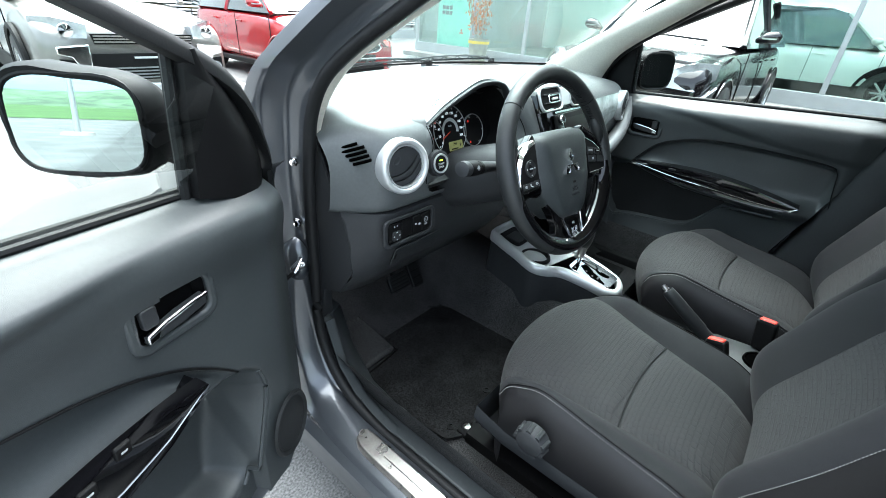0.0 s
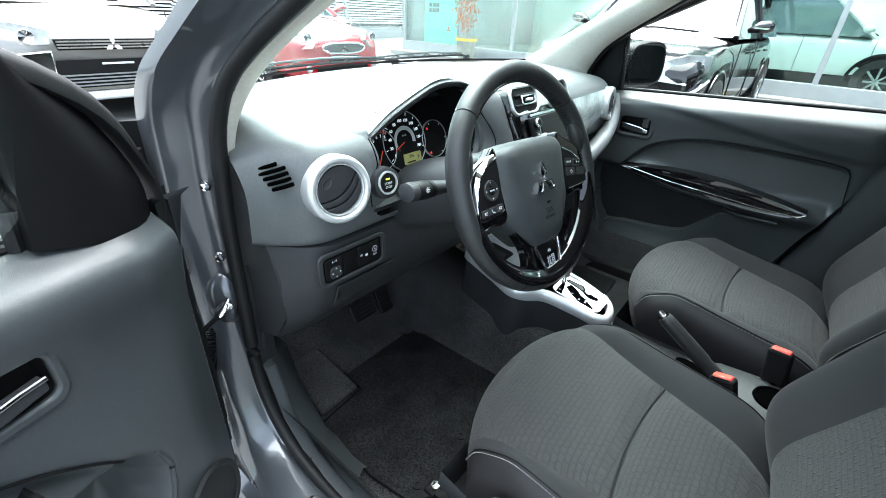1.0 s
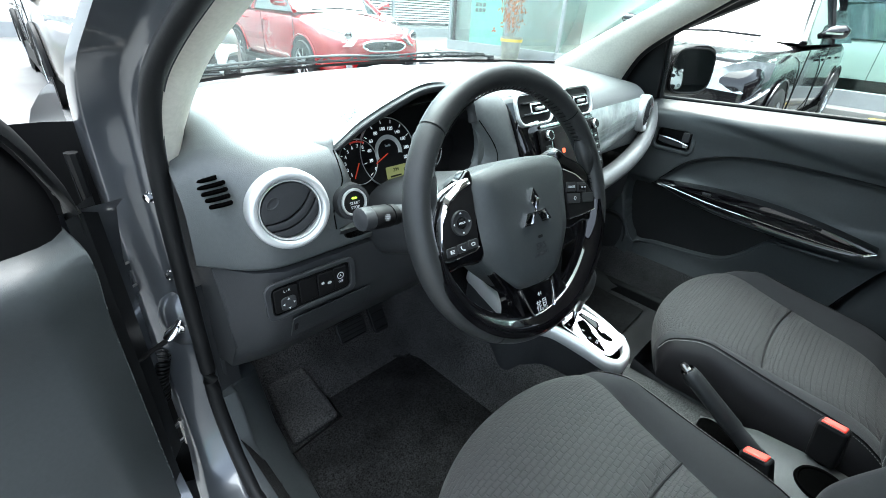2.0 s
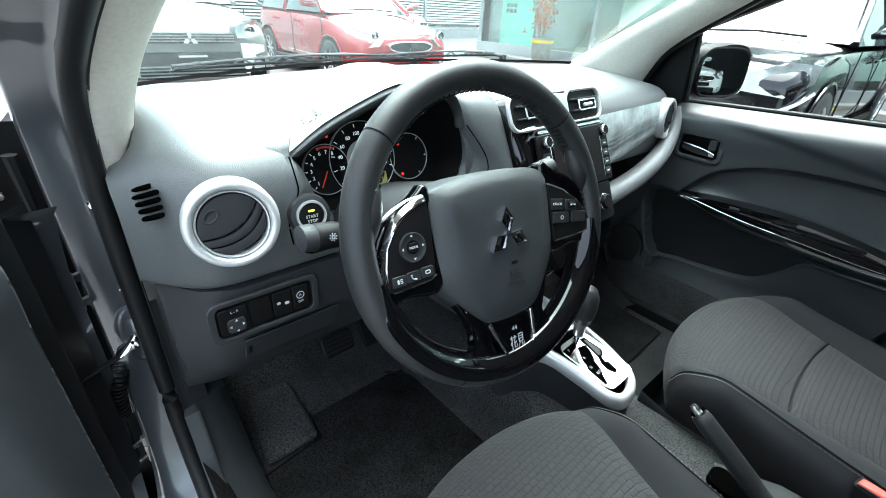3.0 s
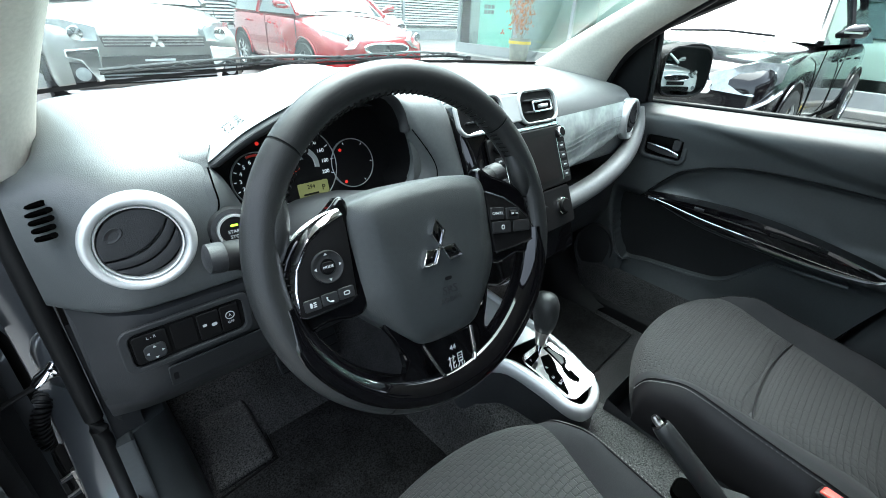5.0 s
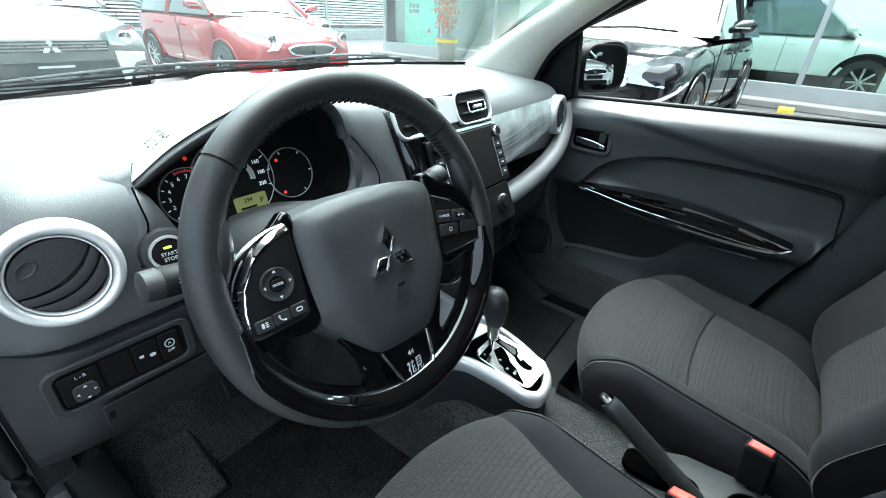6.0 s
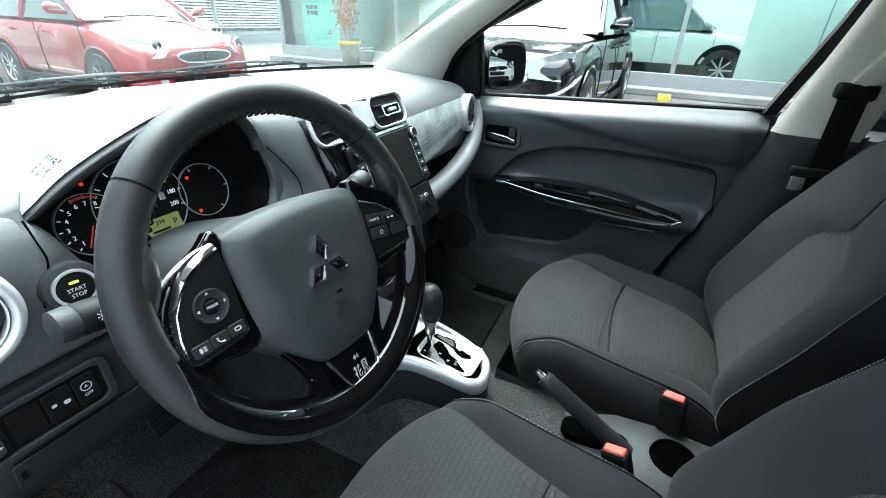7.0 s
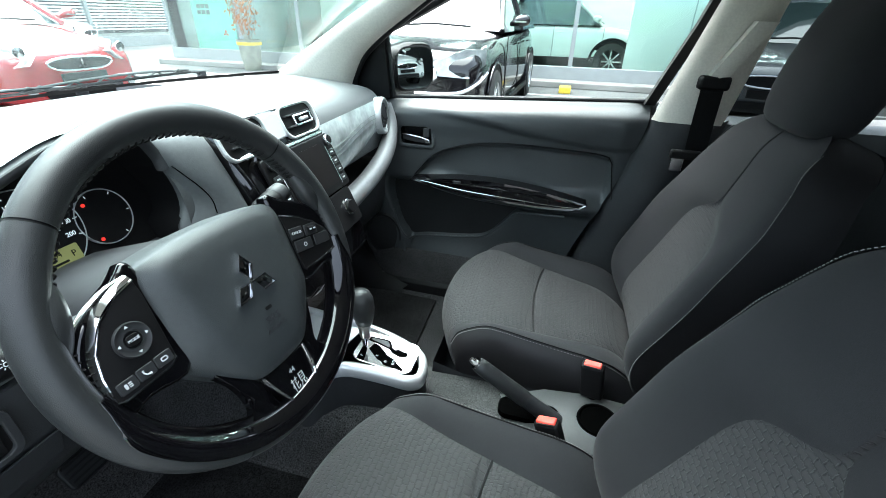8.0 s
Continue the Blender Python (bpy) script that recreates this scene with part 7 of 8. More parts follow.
# wipers
for name, pts in (("windscreen_wiper", [(-0.52, 0.752, 0.985), (-0.22, 0.812, 0.985), (0.08, 0.822, 0.985)]), ("windscreen_wiper", [(0.02, 0.826, 0.984), (0.24, 0.812, 0.987), (0.44, 0.775, 0.990)])):
    w = thing(name, "black windscreen wiper resting at the screen's base", "wiper", pts[0], "wipers")
    line = spline(pts, 6)
    part("blade", tube(line, 0.0035, 6), M_BLACK, w)
    part("bow", tube([p + Vector((0, 0.006, 0.005 + 0.007 * math.sin(math.pi * i / (len(line) - 1)))) for i, p in enumerate(line)], 0.003, 6), M_TRAY, w, "sprung steel bow")
    for i in (1, 3, 5, 7, 9, 11):
        a, b = line[i] + Vector((-0.02, 0.004, 0.001)), line[i] + Vector((0.02, 0.004, 0.001))
        part("claw", tube([a, line[i] + Vector((0, 0.006, 0.010)), b], 0.0024, 6), M_TRAY, w)
    c = line[6] + Vector((0, 0.008, 0.013))
    e = line[-1] + Vector((0.10, 0.055, -0.012))
    part("arm", tube([c, c.lerp(e, 0.35) + Vector((0, 0.01, 0.006)), c.lerp(e, 0.7) + Vector((0, 0.008, 0.004)), e], [0.004, 0.005, 0.0065, 0.009], 8, flat=0.6), M_TRAY, w, "painted wiper arm")
    part("pivot", revolve([(0.014, 0), (0.013, 0.02), (0, 0.022)], Matrix.Translation(e + Vector((0, 0, -0.016))), 14), M_LOWER, w)


# ---- parked cars ----
def car_wheel(parent, x, y, r, w=0.2):
    sy = 1 if y > 0 else -1
    m = plane_m((x, y, r), (1, 0, 0), (0, 0, 1)) if sy < 0 else plane_m((x, y, r), (-1, 0, 0), (0, 0, 1))
    wh = part("wheel", revolve([(r * 0.62, -0.02), (r * 0.62, -w), (r * 0.93, -w), (r, -w * 0.8), (r, -0.02), (r * 0.95, 0.0), (r * 0.66, 0.004)], m, 36), M_TYRE, parent, "black tyre on an alloy rim", smooth=50)
    part("rim", revolve([(r * 0.66, 0.0), (r * 0.62, -0.02), (r * 0.60, -0.05)], m, 32), M_ALLOY, wh)
    part("rim_back", revolve([(r * 0.60, -0.09), (0.0, -0.09)], m, 24), M_BLACK, wh)
    for k in range(8):
        a = 2 * math.pi * k / 8
        mm = m @ Matrix.Rotation(a, 4, "Z")
        part("spoke", box((0.03, -0.018, -0.05), (r * 0.63, 0.018, -0.015), mm), M_ALLOY, wh, bevel=0.006)
    part("hub_cap", revolve([(0.045, -0.03), (0.04, -0.008), (0, -0.006)], m, 16), M_ALLOY, wh)


for wx, wy in ((-0.66, 1.18), (0.66, 1.18), (-0.66, -1.45), (0.66, -1.45)):
    side = 1 if wx > 0 else -1
    m = plane_m((wx + side * 0.10, wy, 0.285), (0, side, 0), (0, 0, 1))
    w_ = part("wheel", revolve([(0.18, -0.02), (0.18, -0.17), (0.265, -0.17), (0.285, -0.14), (0.285, -0.03), (0.27, 0.0), (0.19, 0.004)], m, 32), M_TYRE, body, "black tyre on a steel rim", smooth=50)
    part("rim", revolve([(0.185, 0.0), (0.17, -0.02), (0.05, -0.012), (0.0, -0.01)], m, 28), M_ALLOY, w_)


def diamonds(parent, m, s, mat):
    for k in range(3):
        part("badge", plate([(0.05 * s, 0), (0.5 * s, 0.3 * s), (s, 0), (0.5 * s, -0.3 * s)], m @ Matrix.Rotation(radians(90 + 120 * k), 4, "Z"), 0.012), mat, parent, "plain three-diamond badge")


def parked_car(name, label, paint, pose_m, L, W, H, bonnet, style, r=0.32):
    """Local axes: x ahead, y to its left. The nose is at x = 0."""
    c = thing(name, label, "car", (0, 0, 0), "parked cars")
    hw = W / 2
    # lower body: nose, bonnet and flanks
    st = []
    bz, nz = bonnet
    for x, w, top, bot, shoulder in ((0.0, 0.78, nz * 0.80, 0.26, 0.0), (-0.06, 0.90, nz * 0.93, 0.20, 0.0), (-0.20, 0.97, nz, 0.19, 0.01), (-0.55, 0.985, lerp(nz, bz, 0.5), 0.19, 0.02), (-1.0, 1.0, bz * 0.97, 0.19, 0.03),
                                     (-1.35, 1.0, bz, 0.19, 0.03), (-2.2, 1.0, bz * 1.0, 0.19, 0.03), (-L + 0.6, 0.99, bz * 1.02, 0.2, 0.03), (-L + 0.15, 0.93, bz * 1.02, 0.24, 0.03), (-L, 0.82, bz * 0.95, 0.32, 0.02)):
        row = []
        for u, f in ((0.80, 0.0), (0.97, 0.08), (1.0, 0.3), (0.99, 0.55), (0.985, 0.75), (0.955, 0.9), (0.86, 0.97), (0.6, 1.0), (0.3, 1.015), (0, 1.02)):
            row.append((x + (0.03 * (1 - u) if x > -0.3 else 0), hw * w * u, lerp(bot, top, f)))
        st.append([(p[0], -p[1], p[2]) for p in row] + row[-2::-1])
    part("body", grid(st, caps=True), paint, c, "glossy paint", smooth=180, subsurf=1)
    # cabin: dark glass with painted pillars and roof
    wsx = -1.05 if style != "van" else -1.40
    cab = [(wsx, bz - 0.01, 0.90), (wsx - 0.65, H - 0.10, 0.74), (wsx - 0.95, H - 0.02, 0.70), (-L * 0.62, H, 0.69), (-L + 0.45, H - 0.06, 0.66), (-L + 0.08, bz, 0.78)]
    rows = []
    for x, z, w in cab:
        t = (z - bz) / (H - bz)
        rows.append([(x, s * hw * w * k, z + dz) for s, k, dz in ((-1, 1, -0.03 * t), (-1, 0.8, 0.0), (0, 0, 0.02 * t), (1, 0.8, 0.0), (1, 1, -0.03 * t))])
    part("windscreen", grid(rows[:2]), M_CARGLASS, c, "reflecting windscreen")
    part("roof", grid(rows[1:5]), paint, c, smooth=60)
    part("rear_window", grid(rows[4:]), M_CARGLASS, c)
    for s in (-1, 1):
        side = [(x, s * hw * w * 0.995, z - 0.03 * (z - bz) / (H - bz)) for x, z, w in cab]
        base = [(x, s * hw * 0.93, bz - 0.02) for x, z, w in cab]
        sg = part("side_window", grid([side, base]), M_CARGLASS, c, "dark side glass")
        for (x0, z0, w0), (x1, z1, w1) in ((cab[0], cab[1]), (cab[3], (cab[3][0] - 0.05, bz - 0.02, 0.93)), (cab[4], cab[5])):
            part("pillar", tube([(x0, s * hw * w0, z0), (x1, s * hw * w1, z1 - 0.02)], 0.035, 6), paint, c)
        part("mirror", tube([(wsx - 0.12, s * (hw - 0.02), bz + 0.06), (wsx - 0.12, s * (hw + 0.07), bz + 0.10), (wsx - 0.13, s * (hw + 0.15), bz + 0.11), (wsx - 0.13, s * (hw + 0.2), bz + 0.10)], [0.03, 0.075, 0.085, 0.045], 14, flat=0.75), paint, c, "painted door mirror", smooth=70)
        part("indicator", box((wsx - 0.06, s * (hw + 0.04), bz + 0.085), (wsx - 0.045, s * (hw + 0.17), bz + 0.10)), M_LAMP, c)
        for hx in (wsx - 0.75, wsx - 1.6):
            part("door_handle", tube([(hx, s * (hw + 0.005), bz - 0.16), (hx - 0.07, s * (hw + 0.02), bz - 0.155), (hx - 0.16, s * (hw + 0.005), bz - 0.16)], 0.014, 8), paint, c)
        for dx in (wsx + 0.05, wsx - 0.98):
            part("door_gap", box((dx, s * hw * 0.995 - 0.003, 0.3), (dx + 0.008, s * hw * 0.995 + 0.006, bz - 0.05)), M_BLACK, c)
        part("sill", box((-L + 0.9, s * hw * 0.985 - 0.02, 0.19), (-0.95, s * hw * 0.985 + 0.015, 0.42 if style == "suv" else 0.27)), M_BLACK, c, bevel=0.02)
        for wx in (-0.78, -L + 0.72):
            arch = [(wx + (r + 0.075) * math.cos(a), s * (hw * 0.99 + 0.004), r + (r + 0.075) * math.sin(a)) for a in [math.pi * k / 14 for k in range(15)]]
            part("arch", tube(arch, 0.03 if style == "suv" else 0.012, 6), M_BLACK if style == "suv" else paint, c)
            well = plate([(wx + (r + 0.07) * math.cos(a), r + (r + 0.07) * math.sin(a)) for a in [math.pi * 2 * k / 24 for k in range(24)]], plane_m((0, s * (hw * 0.99), 0), (1, 0, 0), (0, 0, 1)), 0.002)
            part("wheel_well", well, M_BLACK, c)
            car_wheel(c, wx, s * (hw + 0.012), r)
        # headlamp wraps round the corner
        if style == "suv":
            lamp = [(0.01, 0.50, 0.79), (0.0, 0.52, 0.68), (-0.10, 0.80, 0.67), (-0.32, 0.905, 0.76), (-0.34, 0.90, 0.83), (-0.12, 0.76, 0.84)]
        elif style == "hatch":
            lamp = [(0.0, 0.50, 0.70), (0.015, 0.62, 0.60), (-0.10, 0.84, 0.58), (-0.36, 0.93, 0.72), (-0.52, 0.93, 0.82), (-0.25, 0.80, 0.80)]
        else:
            lamp = [(0.02, 0.50, 0.75), (0.02, 0.56, 0.64), (-0.08, 0.86, 0.62), (-0.34, 0.97, 0.72), (-0.40, 0.96, 0.84), (-0.16, 0.80, 0.85)]
        bm = bmesh.new()
        f = [bm.verts.new((x + 0.03, s * hw * y, z * (bz / 0.98))) for x, y, z in lamp]
        b = [bm.verts.new((x - 0.06, s * hw * (y - 0.03), z * (bz / 0.98))) for x, y, z in lamp]
        cc = bm.verts.new((sum(v.co.x for v in f) / 6 + 0.02, sum(v.co.y for v in f) / 6, sum(v.co.z for v in f) / 6))
        for k in range(6):
            bm.faces.new((f[k], f[(k + 1) % 6], cc))
            bm.faces.new((f[k], b[k], b[(k + 1) % 6], f[(k + 1) % 6]))
        lp = part("headlamp", bm, M_LAMP, c, "clear headlamp", smooth=70)
        if style != "van":
            part("bulb", revolve([(0.06, 0), (0.055, 0.015), (0, 0.02)], plane_m((0.02, s * hw * 0.68, 0.74 * bz / 0.98), (0, 1, 0), (0, 0, 1)), 16), M_CHROME, lp)
    if style == "suv":
        gr = part("upper_grille", plate([(-0.44, 0.75), (0.44, 0.75), (0.42, 0.66), (-0.42, 0.66)], plane_m((0.042, 0, 0), (0, 1, 0), (0, 0, 1)), 0.02), M_BLACK, c, "black slatted grille")
        for k in range(3):
            part("slat", box((0.060, -0.42, 0.675 + 0.025 * k), (0.075, 0.42, 0.687 + 0.025 * k)), M_STEEL, gr)
        diamonds(c, plane_m((0.075, 0, 0.70), (0, 1, 0), (0, 0, 1)), 0.075, M_CHROME)
        lo = part("lower_grille", plate([(-0.46, 0.58), (0.46, 0.58), (0.52, 0.34), (-0.52, 0.34)], plane_m((0.042, 0, 0), (0, 1, 0), (0, 0, 1)), 0.02), M_BLACK, c, "black lower grille")
        for k in range(4):
            part("slat", box((0.058, -0.50, 0.355 + 0.03 * k), (0.075, 0.50, 0.367 + 0.03 * k)), M_GREY_MARK, lo)
        part("number_plate", box((0.065, -0.13, 0.535), (0.080, 0.13, 0.552)), M_WHITE_MARK, c)
        for s in (-1, 1):
            part("bright_flank", plate([(s * 0.47, 0.66), (s * 0.72, 0.64), (s * 0.72, 0.58), (s * 0.62, 0.55), (s * 0.53, 0.36), (s * 0.49, 0.36)], plane_m((0.035, 0, 0), (0, 1, 0), (0, 0, 1)), 0.045), M_CHROME, c, "bright bumper bracket", bevel=0.01)
            part("lamp_panel", plate([(s * 0.56, 0.52), (s * 0.71, 0.54), (s * 0.71, 0.33), (s * 0.55, 0.33)], plane_m((0.020, 0, 0), (0, 1, 0), (0, 0, 1)), 0.045), M_BLACK, c)
            part("fog_lamp", revolve([(0.06, 0), (0.058, 0.02), (0, 0.025)], plane_m((0.065, s * 0.635, 0.44), (0, 1, 0), (0, 0, 1)), 18), M_LAMP, c, "round fog lamp")
        part("skid_plate", plate([(-0.80, 0.30), (0.80, 0.30), (0.70, 0.22), (-0.70, 0.22)], plane_m((0.000, 0, 0), (0, 1, 0), (0, 0, 1)), 0.06), M_SILVER, c, "silver skid plate", bevel=0.02)
    elif style == "hatch":
        o = curve2([(-0.36, 0.60), (-0.2, 0.64), (0.2, 0.64), (0.36, 0.60), (0.30, 0.545), (0.15, 0.525), (-0.15, 0.525), (-0.30, 0.545)])
        gr = part("grille", plate(o, plane_m((0.050, 0, 0), (0, 1, 0), (0, 0, 1)), 0.025), M_BLACK, c, "black honeycomb grille in a chrome ring")
        part("grille_ring", tube([(0.075, u * 1.02, 0.583 + (v - 0.583) * 1.08) for u, v in o], 0.012, 8, True), M_CHROME, gr)
        diamonds(c, plane_m((0.080, 0, 0.575), (0, 1, 0), (0, 0, 1)), 0.06, M_CHROME)
        part("number_plate_holder", box((0.060, -0.26, 0.40), (0.080, 0.26, 0.49)), M_BLACK, c)
        part("lower_intake", plate(rounded(0.9, 0.12, 0.04, 4, 0, 0.30), plane_m((0.030, 0, 0), (0, 1, 0), (0, 0, 1)), 0.02), M_BLACK, c)
        for s in (-1, 1):
            part("fog_lamp", revolve([(0.05, 0), (0.045, 0.015), (0, 0.02)], plane_m((0.030, s * 0.58, 0.33), (0, 1, 0), (0, 0, 1)), 16), M_LAMP, c)
    else:
        part("grille", plate(rounded(1.0, 0.10, 0.03, 4, 0, 0.68), plane_m((0.040, 0, 0), (0, 1, 0), (0, 0, 1)), 0.02), M_CHROME, c, "bright grille bar", bevel=0.01)
        part("lower_intake", plate(rounded(1.1, 0.16, 0.05, 4, 0, 0.36), plane_m((0.035, 0, 0), (0, 1, 0), (0, 0, 1)), 0.02), M_BLACK, c)
        for s in (-1, 1):
            part("bumper_edge", tube(spline([(0.02, s * hw * 0.3, 0.50), (0.0, s * hw * 0.75, 0.52), (-0.12, s * hw * 0.93, 0.60), (-0.3, s * hw * 0.99, 0.68)], 4), 0.018, 6), M_CHROME, c, "bright bumper trim")
    part("wiper", tube([(wsx + 0.04, -hw * 0.6, bz + 0.02), (wsx - 0.0, 0, bz + 0.05), (wsx + 0.03, hw * 0.5, bz + 0.03)], 0.012, 6), M_BLACK, c)
    c.matrix_basis = pose_m
    return c


def heading(x, y, deg):
    return pose(x, y, 0, 0, 0, deg)


parked_car("silver_suv", "silver-bronze compact sport utility car parked nose-on", M_SUVPAINT, heading(0.52, 5.0, -92), 4.3, 1.77, 1.62, (1.02, 0.86), "suv", 0.34)
parked_car("red_hatchback", "glossy red small hatchback parked beside a white car", M_REDCAR, heading(3.38, 5.15, -91), 3.8, 1.665, 1.50, (0.96, 0.76), "hatch", 0.30)
parked_car("black_people_carrier", "glossy black people carrier parked in front of the showroom", M_BLACKCAR, heading(3.44, 1.36, 178.5), 4.5, 1.80, 1.62, (1.02, 0.88), "van", 0.33)
parked_car("white_suv", "white sport utility car inside the showroom", M_WHITECAR, heading(10.9, -1.85, -90), 4.6, 1.82, 1.70, (1.06, 0.9), "suv", 0.36)
parked_car("white_hatchback", "white hatchback parked by the window blinds", M_WHITECAR, heading(8.4, 11.2, -60), 3.9, 1.67, 1.5, (0.96, 0.76), "hatch", 0.30)
parked_car("grey_hatchback", "dark grey hatchback parked along the yard", M_BODY, heading(5.25, -2.55, 160), 3.9, 1.67, 1.5, (0.96, 0.76), "hatch", 0.30)

# ---- showroom ----
FX = 8.65
sh = thing("showroom", "glass showroom front with grey metal posts", "building", (FX, 0, 0), kind="structure")
part("plinth", box((FX - 0.03, -6, 0.10), (FX + 0.10, 9.0, 0.34)), M_FACADE, sh, "grey plinth", bevel=0.01)
part("kerb", box((FX - 0.45, -6, 0.0), (FX - 0.03, 9.05, 0.11)), M_CONCRETE, sh, "pale kerb", bevel=0.015)
for y in (-5.9, -3.1, -0.27, 2.6, 5.5, 7.0, 8.93):
    part("post", box((FX - 0.03, y - 0.04, 0.34), (FX + 0.09, y + 0.04, 4.2)), M_FACADE, sh, "grey metal post", bevel=0.006)
part("header", box((FX - 0.06, -6, 4.2), (FX + 0.2, 9.0, 5.6)), M_FACADE, sh)
part("transom", box((FX - 0.02, -6, 3.0), (FX + 0.07, 9.0, 3.07)), M_FACADE, sh)
for a, b in zip((-5.9, -3.1, -0.27, 2.6, 5.5, 7.0), (-3.1, -0.27, 2.6, 5.5, 7.0, 8.93)):
    g = part("pane", box((FX + 0.01, a + 0.04, 0.34), (FX + 0.022, b - 0.04, 4.2)), M_SHOPGLASS, sh, "green-tinted showroom pane", smooth=0)
    g.visible_shadow = False
part("showroom_floor", box((FX + 0.1, -6, 0.0), (16, 9.0, 0.12)), M_CONCRETE, sh)
part("back_wall", box((15.8, -6, 0.12), (16, 9.0, 5.6)), M_WHITECAR, sh, "white showroom wall")
# lamps out of view, added to brighten the showroom
for k in range(4):
    for y in (-4.5, -1.0, 2.5, 6.0):
        part("fill_lamp", box((9.6 + 1.6 * k, y - 0.6, 5.50), (9.75 + 1.6 * k, y + 0.6, 5.56)), glow("showroom_fill_light", (1, 1, 0.96), 13.0) if k + y == -4.5 else bpy.data.materials["showroom_fill_light"], sh, "lamp added out of view to brighten the showroom")
part("end_wall", box((FX + 0.1, 8.95, 0.12), (16, 9.05, 5.6)), M_FACADE, sh)
part("end_wall", box((FX + 0.1, -6.1, 0.12), (16, -6.0, 5.6)), M_FACADE, sh)
part("roof_slab", box((FX - 0.6, -6.1, 5.6), (16, 9.1, 5.9)), M_FACADE, sh)
pn = thing("display_panel", "tall pale display panel behind the showroom glass", "panel", (9.2, -2.4, 0.12))
part("board", box((9.0, -3.3, 0.12), (9.06, -1.25, 3.9)), M_WHITECAR, pn, bevel=0.01)
part("fold", box((8.99, -2.3, 0.12), (9.0, -2.28, 3.9)), M_FACADE, pn)
po = thing("poster", "pale green poster with a small red mark in the window", "poster", (8.9, 7.8, 0.3))
part("sheet", box((8.80, 7.25, 0.25), (8.815, 8.35, 2.1)), M_POSTER, po)
PM = plane_m((8.798, 7.8, 0.25), (0, -1, 0), (0, 0, 1))
for k in range(6):
    part("text_bar", box((-0.38, 1.52 - 0.05 * k, 0), (0.30 - 0.06 * (k % 3), 1.54 - 0.05 * k, 0.003), PM), M_GREY_MARK, po)
for i in range(3):
    for j in range(2):
        part("picture_block", box((-0.40 + 0.12 * i, 0.80 + 0.12 * j, 0), (-0.30 + 0.12 * i, 0.89 + 0.12 * j, 0.003), PM), M_GREY_MARK, po)
diamonds(po, PM @ Matrix.Translation((0.28, 0.42, 0)), 0.075, M_RED)
# planter with an autumn shrub
pl = thing("potted_shrub", "tall grey pot with a russet shrub and a yellow band", "potted plant", (8.15, 6.45, 0))
part("pot", revolve([(0.0, 0.0), (0.17, 0.0), (0.24, 0.55), (0.26, 0.60), (0.23, 0.60), (0.22, 0.5), (0, 0.5)], Matrix.Translation((8.15, 6.45, 0.0)), 24), M_POT, pl)
part("band", revolve([(0.243, 0.50), (0.252, 0.50), (0.256, 0.56), (0.246, 0.56)], Matrix.Translation((8.15, 6.45, 0.0)), 24), material("yellow_band", (0.6, 0.42, 0.03), rough=0.6), pl)
rng = random.Random(4)
stems = bmesh.new()
leaves = bmesh.new()
for k in range(16):
    a, rr = rng.uniform(0, 6.28), rng.uniform(0.05, 0.30)
    h = rng.uniform(0.6, 1.5)
    p0, p1 = Vector((8.15, 6.45, 0.5)), Vector((8.15 + rr * math.cos(a), 6.45 + rr * math.sin(a), 0.55 + h))
    pm = p0.lerp(p1, 0.5) + Vector((0.4 * rr * math.cos(a), 0.4 * rr * math.sin(a), 0.0))
    tube([p0, pm, p1], [0.012, 0.008, 0.003], 5, bm=stems)
    for j in range(26):
        t = rng.uniform(0.25, 1.02)
        c = p0.lerp(pm, t * 2) if t < 0.5 else pm.lerp(p1, t * 2 - 1)
        c = c + Vector((rng.uniform(-0.08, 0.08), rng.uniform(-0.08, 0.08), rng.uniform(-0.05, 0.05)))
        m = Matrix.Translation(c) @ Euler((rng.uniform(0, 6), rng.uniform(0, 6), rng.uniform(0, 6))).to_matrix().to_4x4()
        v = [leaves.verts.new(m @ Vector(q)) for q in ((0, 0, 0), (0.035, 0.018, 0.008), (0.08, 0, 0), (0.035, -0.018, 0.008))]
        leaves.faces.new(v)
part("stem", stems, M_POT, pl)
part("foliage", leaves, M_LEAF, pl, "russet leaves", smooth=0)
# annex with blinds behind the red car
an = thing("annex", "white annex with horizontal blinds in its windows", "building", (2, 13.5, 0), kind="structure")
part("wall", box((-14, 14.2, 0), (14, 14.4, 5.2)), M_WHITECAR, an, "white wall")
part("plinth", box((-14, 14.0, 0), (14, 14.2, 0.3)), M_FACADE, an)
bl = bmesh.new()
for k in range(44):
    add_box(bl, (3.0, 14.02, 0.5 + 0.085 * k), (13.9, 14.06, 0.545 + 0.085 * k))
tagged(part("blind_slats", bl, M_WHITECAR, an, "white horizontal blind slats"), kind="stuff")
part("blind_shade", box((3.0, 14.12, 0.4), (13.9, 14.16, 4.4)), M_CARGLASS, an)
for x in (3.0, 5.6, 8.2, 10.8, 13.9):
    part("post", box((x - 0.05, 13.95, 0.0), (x + 0.05, 14.1, 4.6)), M_FACADE, an)
ylw = material("yellow_road_paint", (0.7, 0.5, 0.05), rough=0.8, var=0.2)
wht = material("white_road_paint", (0.75, 0.75, 0.72), rough=0.8, var=0.15)
tagged(part("yellow_block", box((7.55, -0.35, 0.0), (7.85, -0.15, 0.10)), ylw, bevel=0.01), "small yellow block on the paving by the kerb", "marker block")
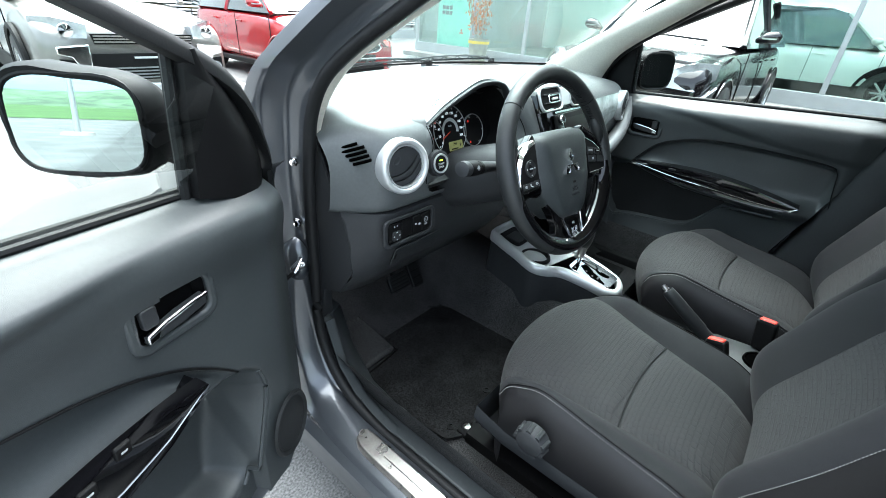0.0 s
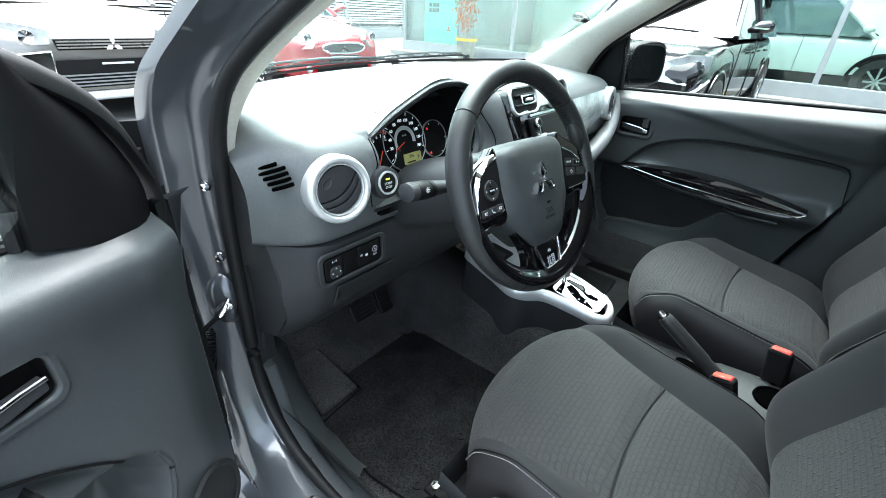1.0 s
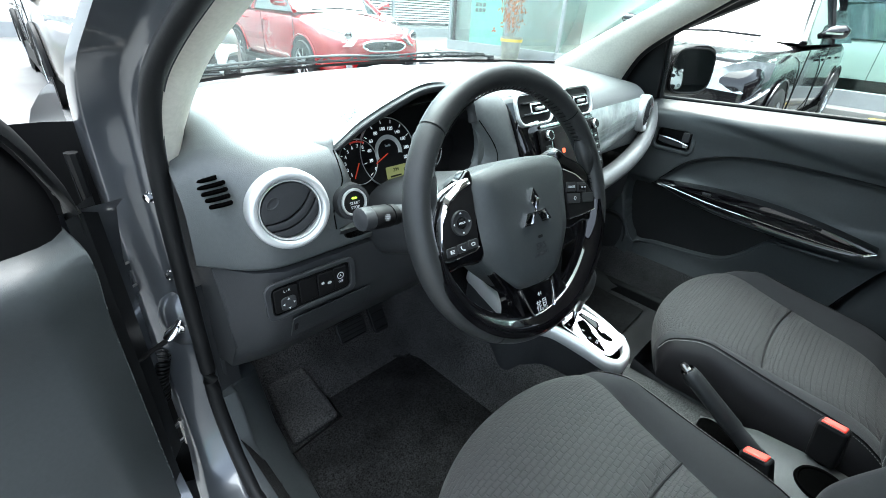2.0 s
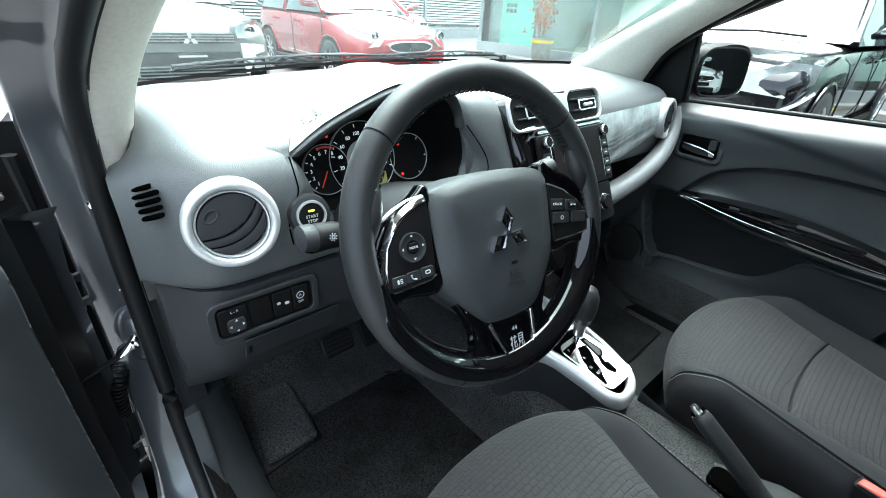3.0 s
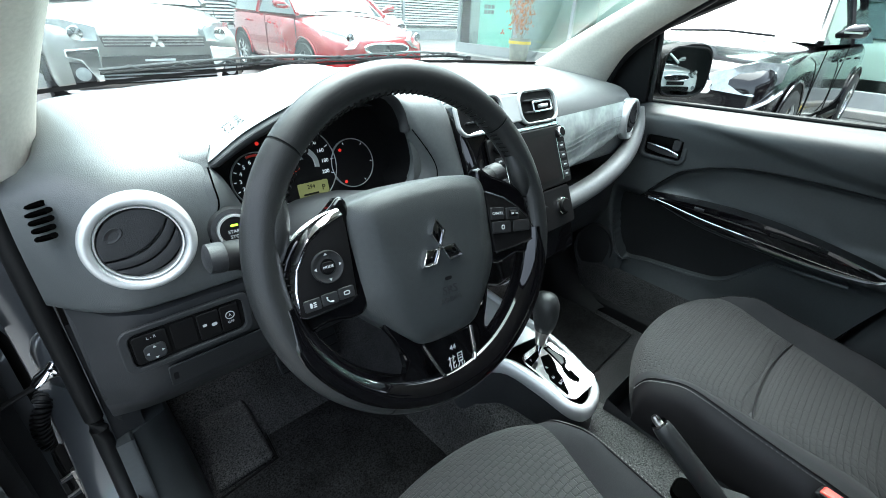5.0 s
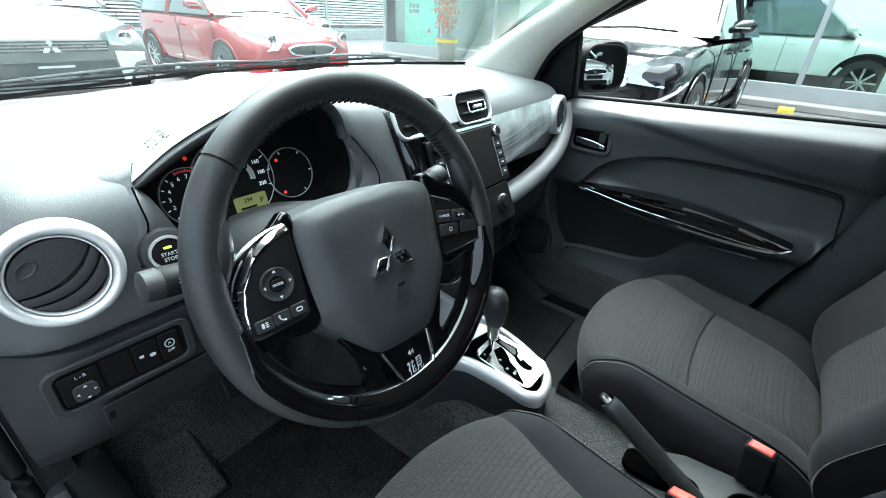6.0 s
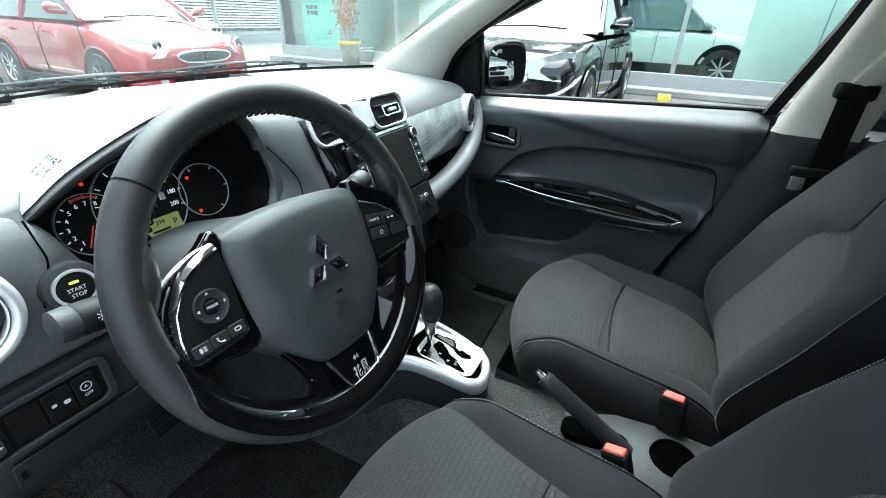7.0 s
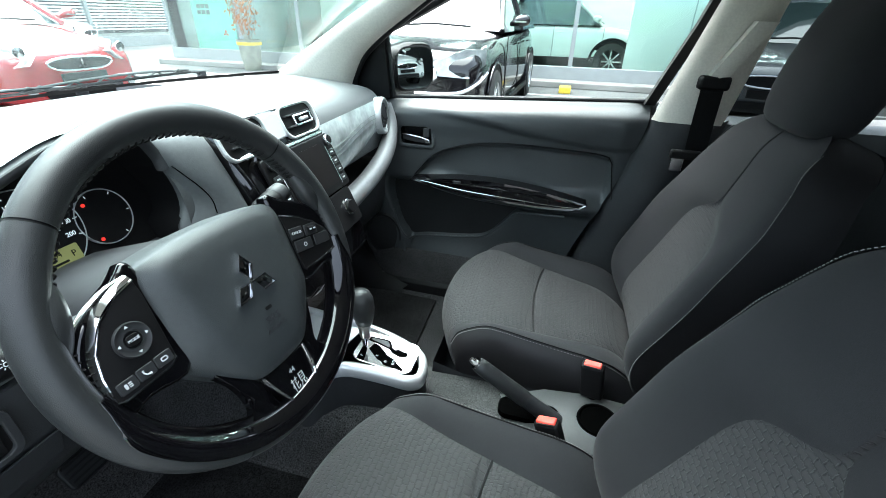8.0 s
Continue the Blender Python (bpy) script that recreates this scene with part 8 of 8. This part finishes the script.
for x0, x1, y0, y1 in ((7.2, 7.3, -9, 8.5), (-1.35, -1.25, 3.5, 9.0), (2.05, 2.15, 4.0, 9.0), (5.6, 5.7, 4.0, 9.0)):
    tagged(part("parking_line", box((x0, y0, 0.0), (x1, y1, 0.004)), wht), "worn white parking line on the asphalt", "road marking", "parking lines", "structure")


# open workshop hall behind the showroom, seen in the far mirror
wk = thing("workshop", "dark open workshop hall with a row of lamps", "building", (6, -14, 0), kind="structure")
part("floor_slab", box((-1, -19, 0.0), (15, -9, 0.02)), M_LOWER, wk)
part("back_wall", box((-1, -19.2, 0), (15, -19, 5)), M_LOWER, wk)
part("side_wall", box((-1.2, -19.2, 0), (-1, -9, 5)), M_LOWER, wk)
part("side_wall", box((15, -19.2, 0), (15.2, -9, 5)), M_LOWER, wk)
part("roof", box((-1.4, -19.4, 5), (15.4, -8.6, 5.3)), M_LOWER, wk)
part("lintel", box((-1.2, -9.2, 3.9), (15.2, -9, 5)), M_FACADE, wk)
tube_light = glow("tube_light", (1, 1, 0.95), 2.0)
for k in range(5):
    part("tube_lamp", box((1.0 + 2.6 * k, -15.0 + 0.6 * (k % 2), 2.9), (2.2 + 2.6 * k, -14.8 + 0.6 * (k % 2), 2.98)), tube_light, wk, "lit tube lamp")
parked_car("white_hatchback", "white hatchback standing in the dark workshop", M_WHITECAR, heading(5.2, -11.8, 75), 3.9, 1.67, 1.5, (0.96, 0.76), "hatch", 0.30)
# ---- meadow, hills and lamp post behind the car ----
tagged(part("meadow", grid([[(-42, -300, 0.03), (-42, 200, 0.03)], [(-600, -300, 0.03), (-600, 200, 0.03)]]), M_GRASS), "bright green meadow beyond the yard", "meadow", kind="structure")
hm_ = material("hill_woods", (0.055, 0.095, 0.05), rough=0.95, var=0.5, vscale=0.012, fine=0.4, fscale=0.08)
# blue distance haze is mixed into the far ridge's colour
far_ = material("hill_far_haze", (0.12, 0.18, 0.22), rough=0.95, var=0.3, vscale=0.006)
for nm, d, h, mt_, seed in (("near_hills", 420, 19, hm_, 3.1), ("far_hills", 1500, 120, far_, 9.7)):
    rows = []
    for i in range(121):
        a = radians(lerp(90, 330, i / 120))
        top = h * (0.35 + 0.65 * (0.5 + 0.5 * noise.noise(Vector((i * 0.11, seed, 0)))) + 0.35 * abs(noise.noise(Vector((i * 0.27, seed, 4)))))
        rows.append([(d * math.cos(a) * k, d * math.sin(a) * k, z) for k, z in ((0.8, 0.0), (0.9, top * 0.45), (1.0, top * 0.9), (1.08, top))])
    tagged(part(nm, grid(rows), mt_, smooth=180), "wooded green hills on the horizon" if d < 1000 else "mountain ridge on the horizon, blue haze in its colour", "hills", kind="structure")
lpst = thing("street_lamp", "grey steel lamp post on a round concrete foot", "lamp post", (-20.0, -3.85, 0))
part("foot", revolve([(0.0, 0.10), (0.45, 0.10), (0.5, 0.0)], Matrix.Translation((-20.0, -3.85, 0)), 24), M_CONCRETE, lpst)
part("post", tube([(-20.0, -3.85, 0.1), (-20.0, -3.85, 3.0), (-20.0, -3.85, 6.5)], [0.09, 0.075, 0.05], 14), M_FACADE, lpst)
part("head", box((-20.4, -3.95, 6.45), (-19.7, -3.75, 6.58)), M_FACADE, lpst, bevel=0.02)
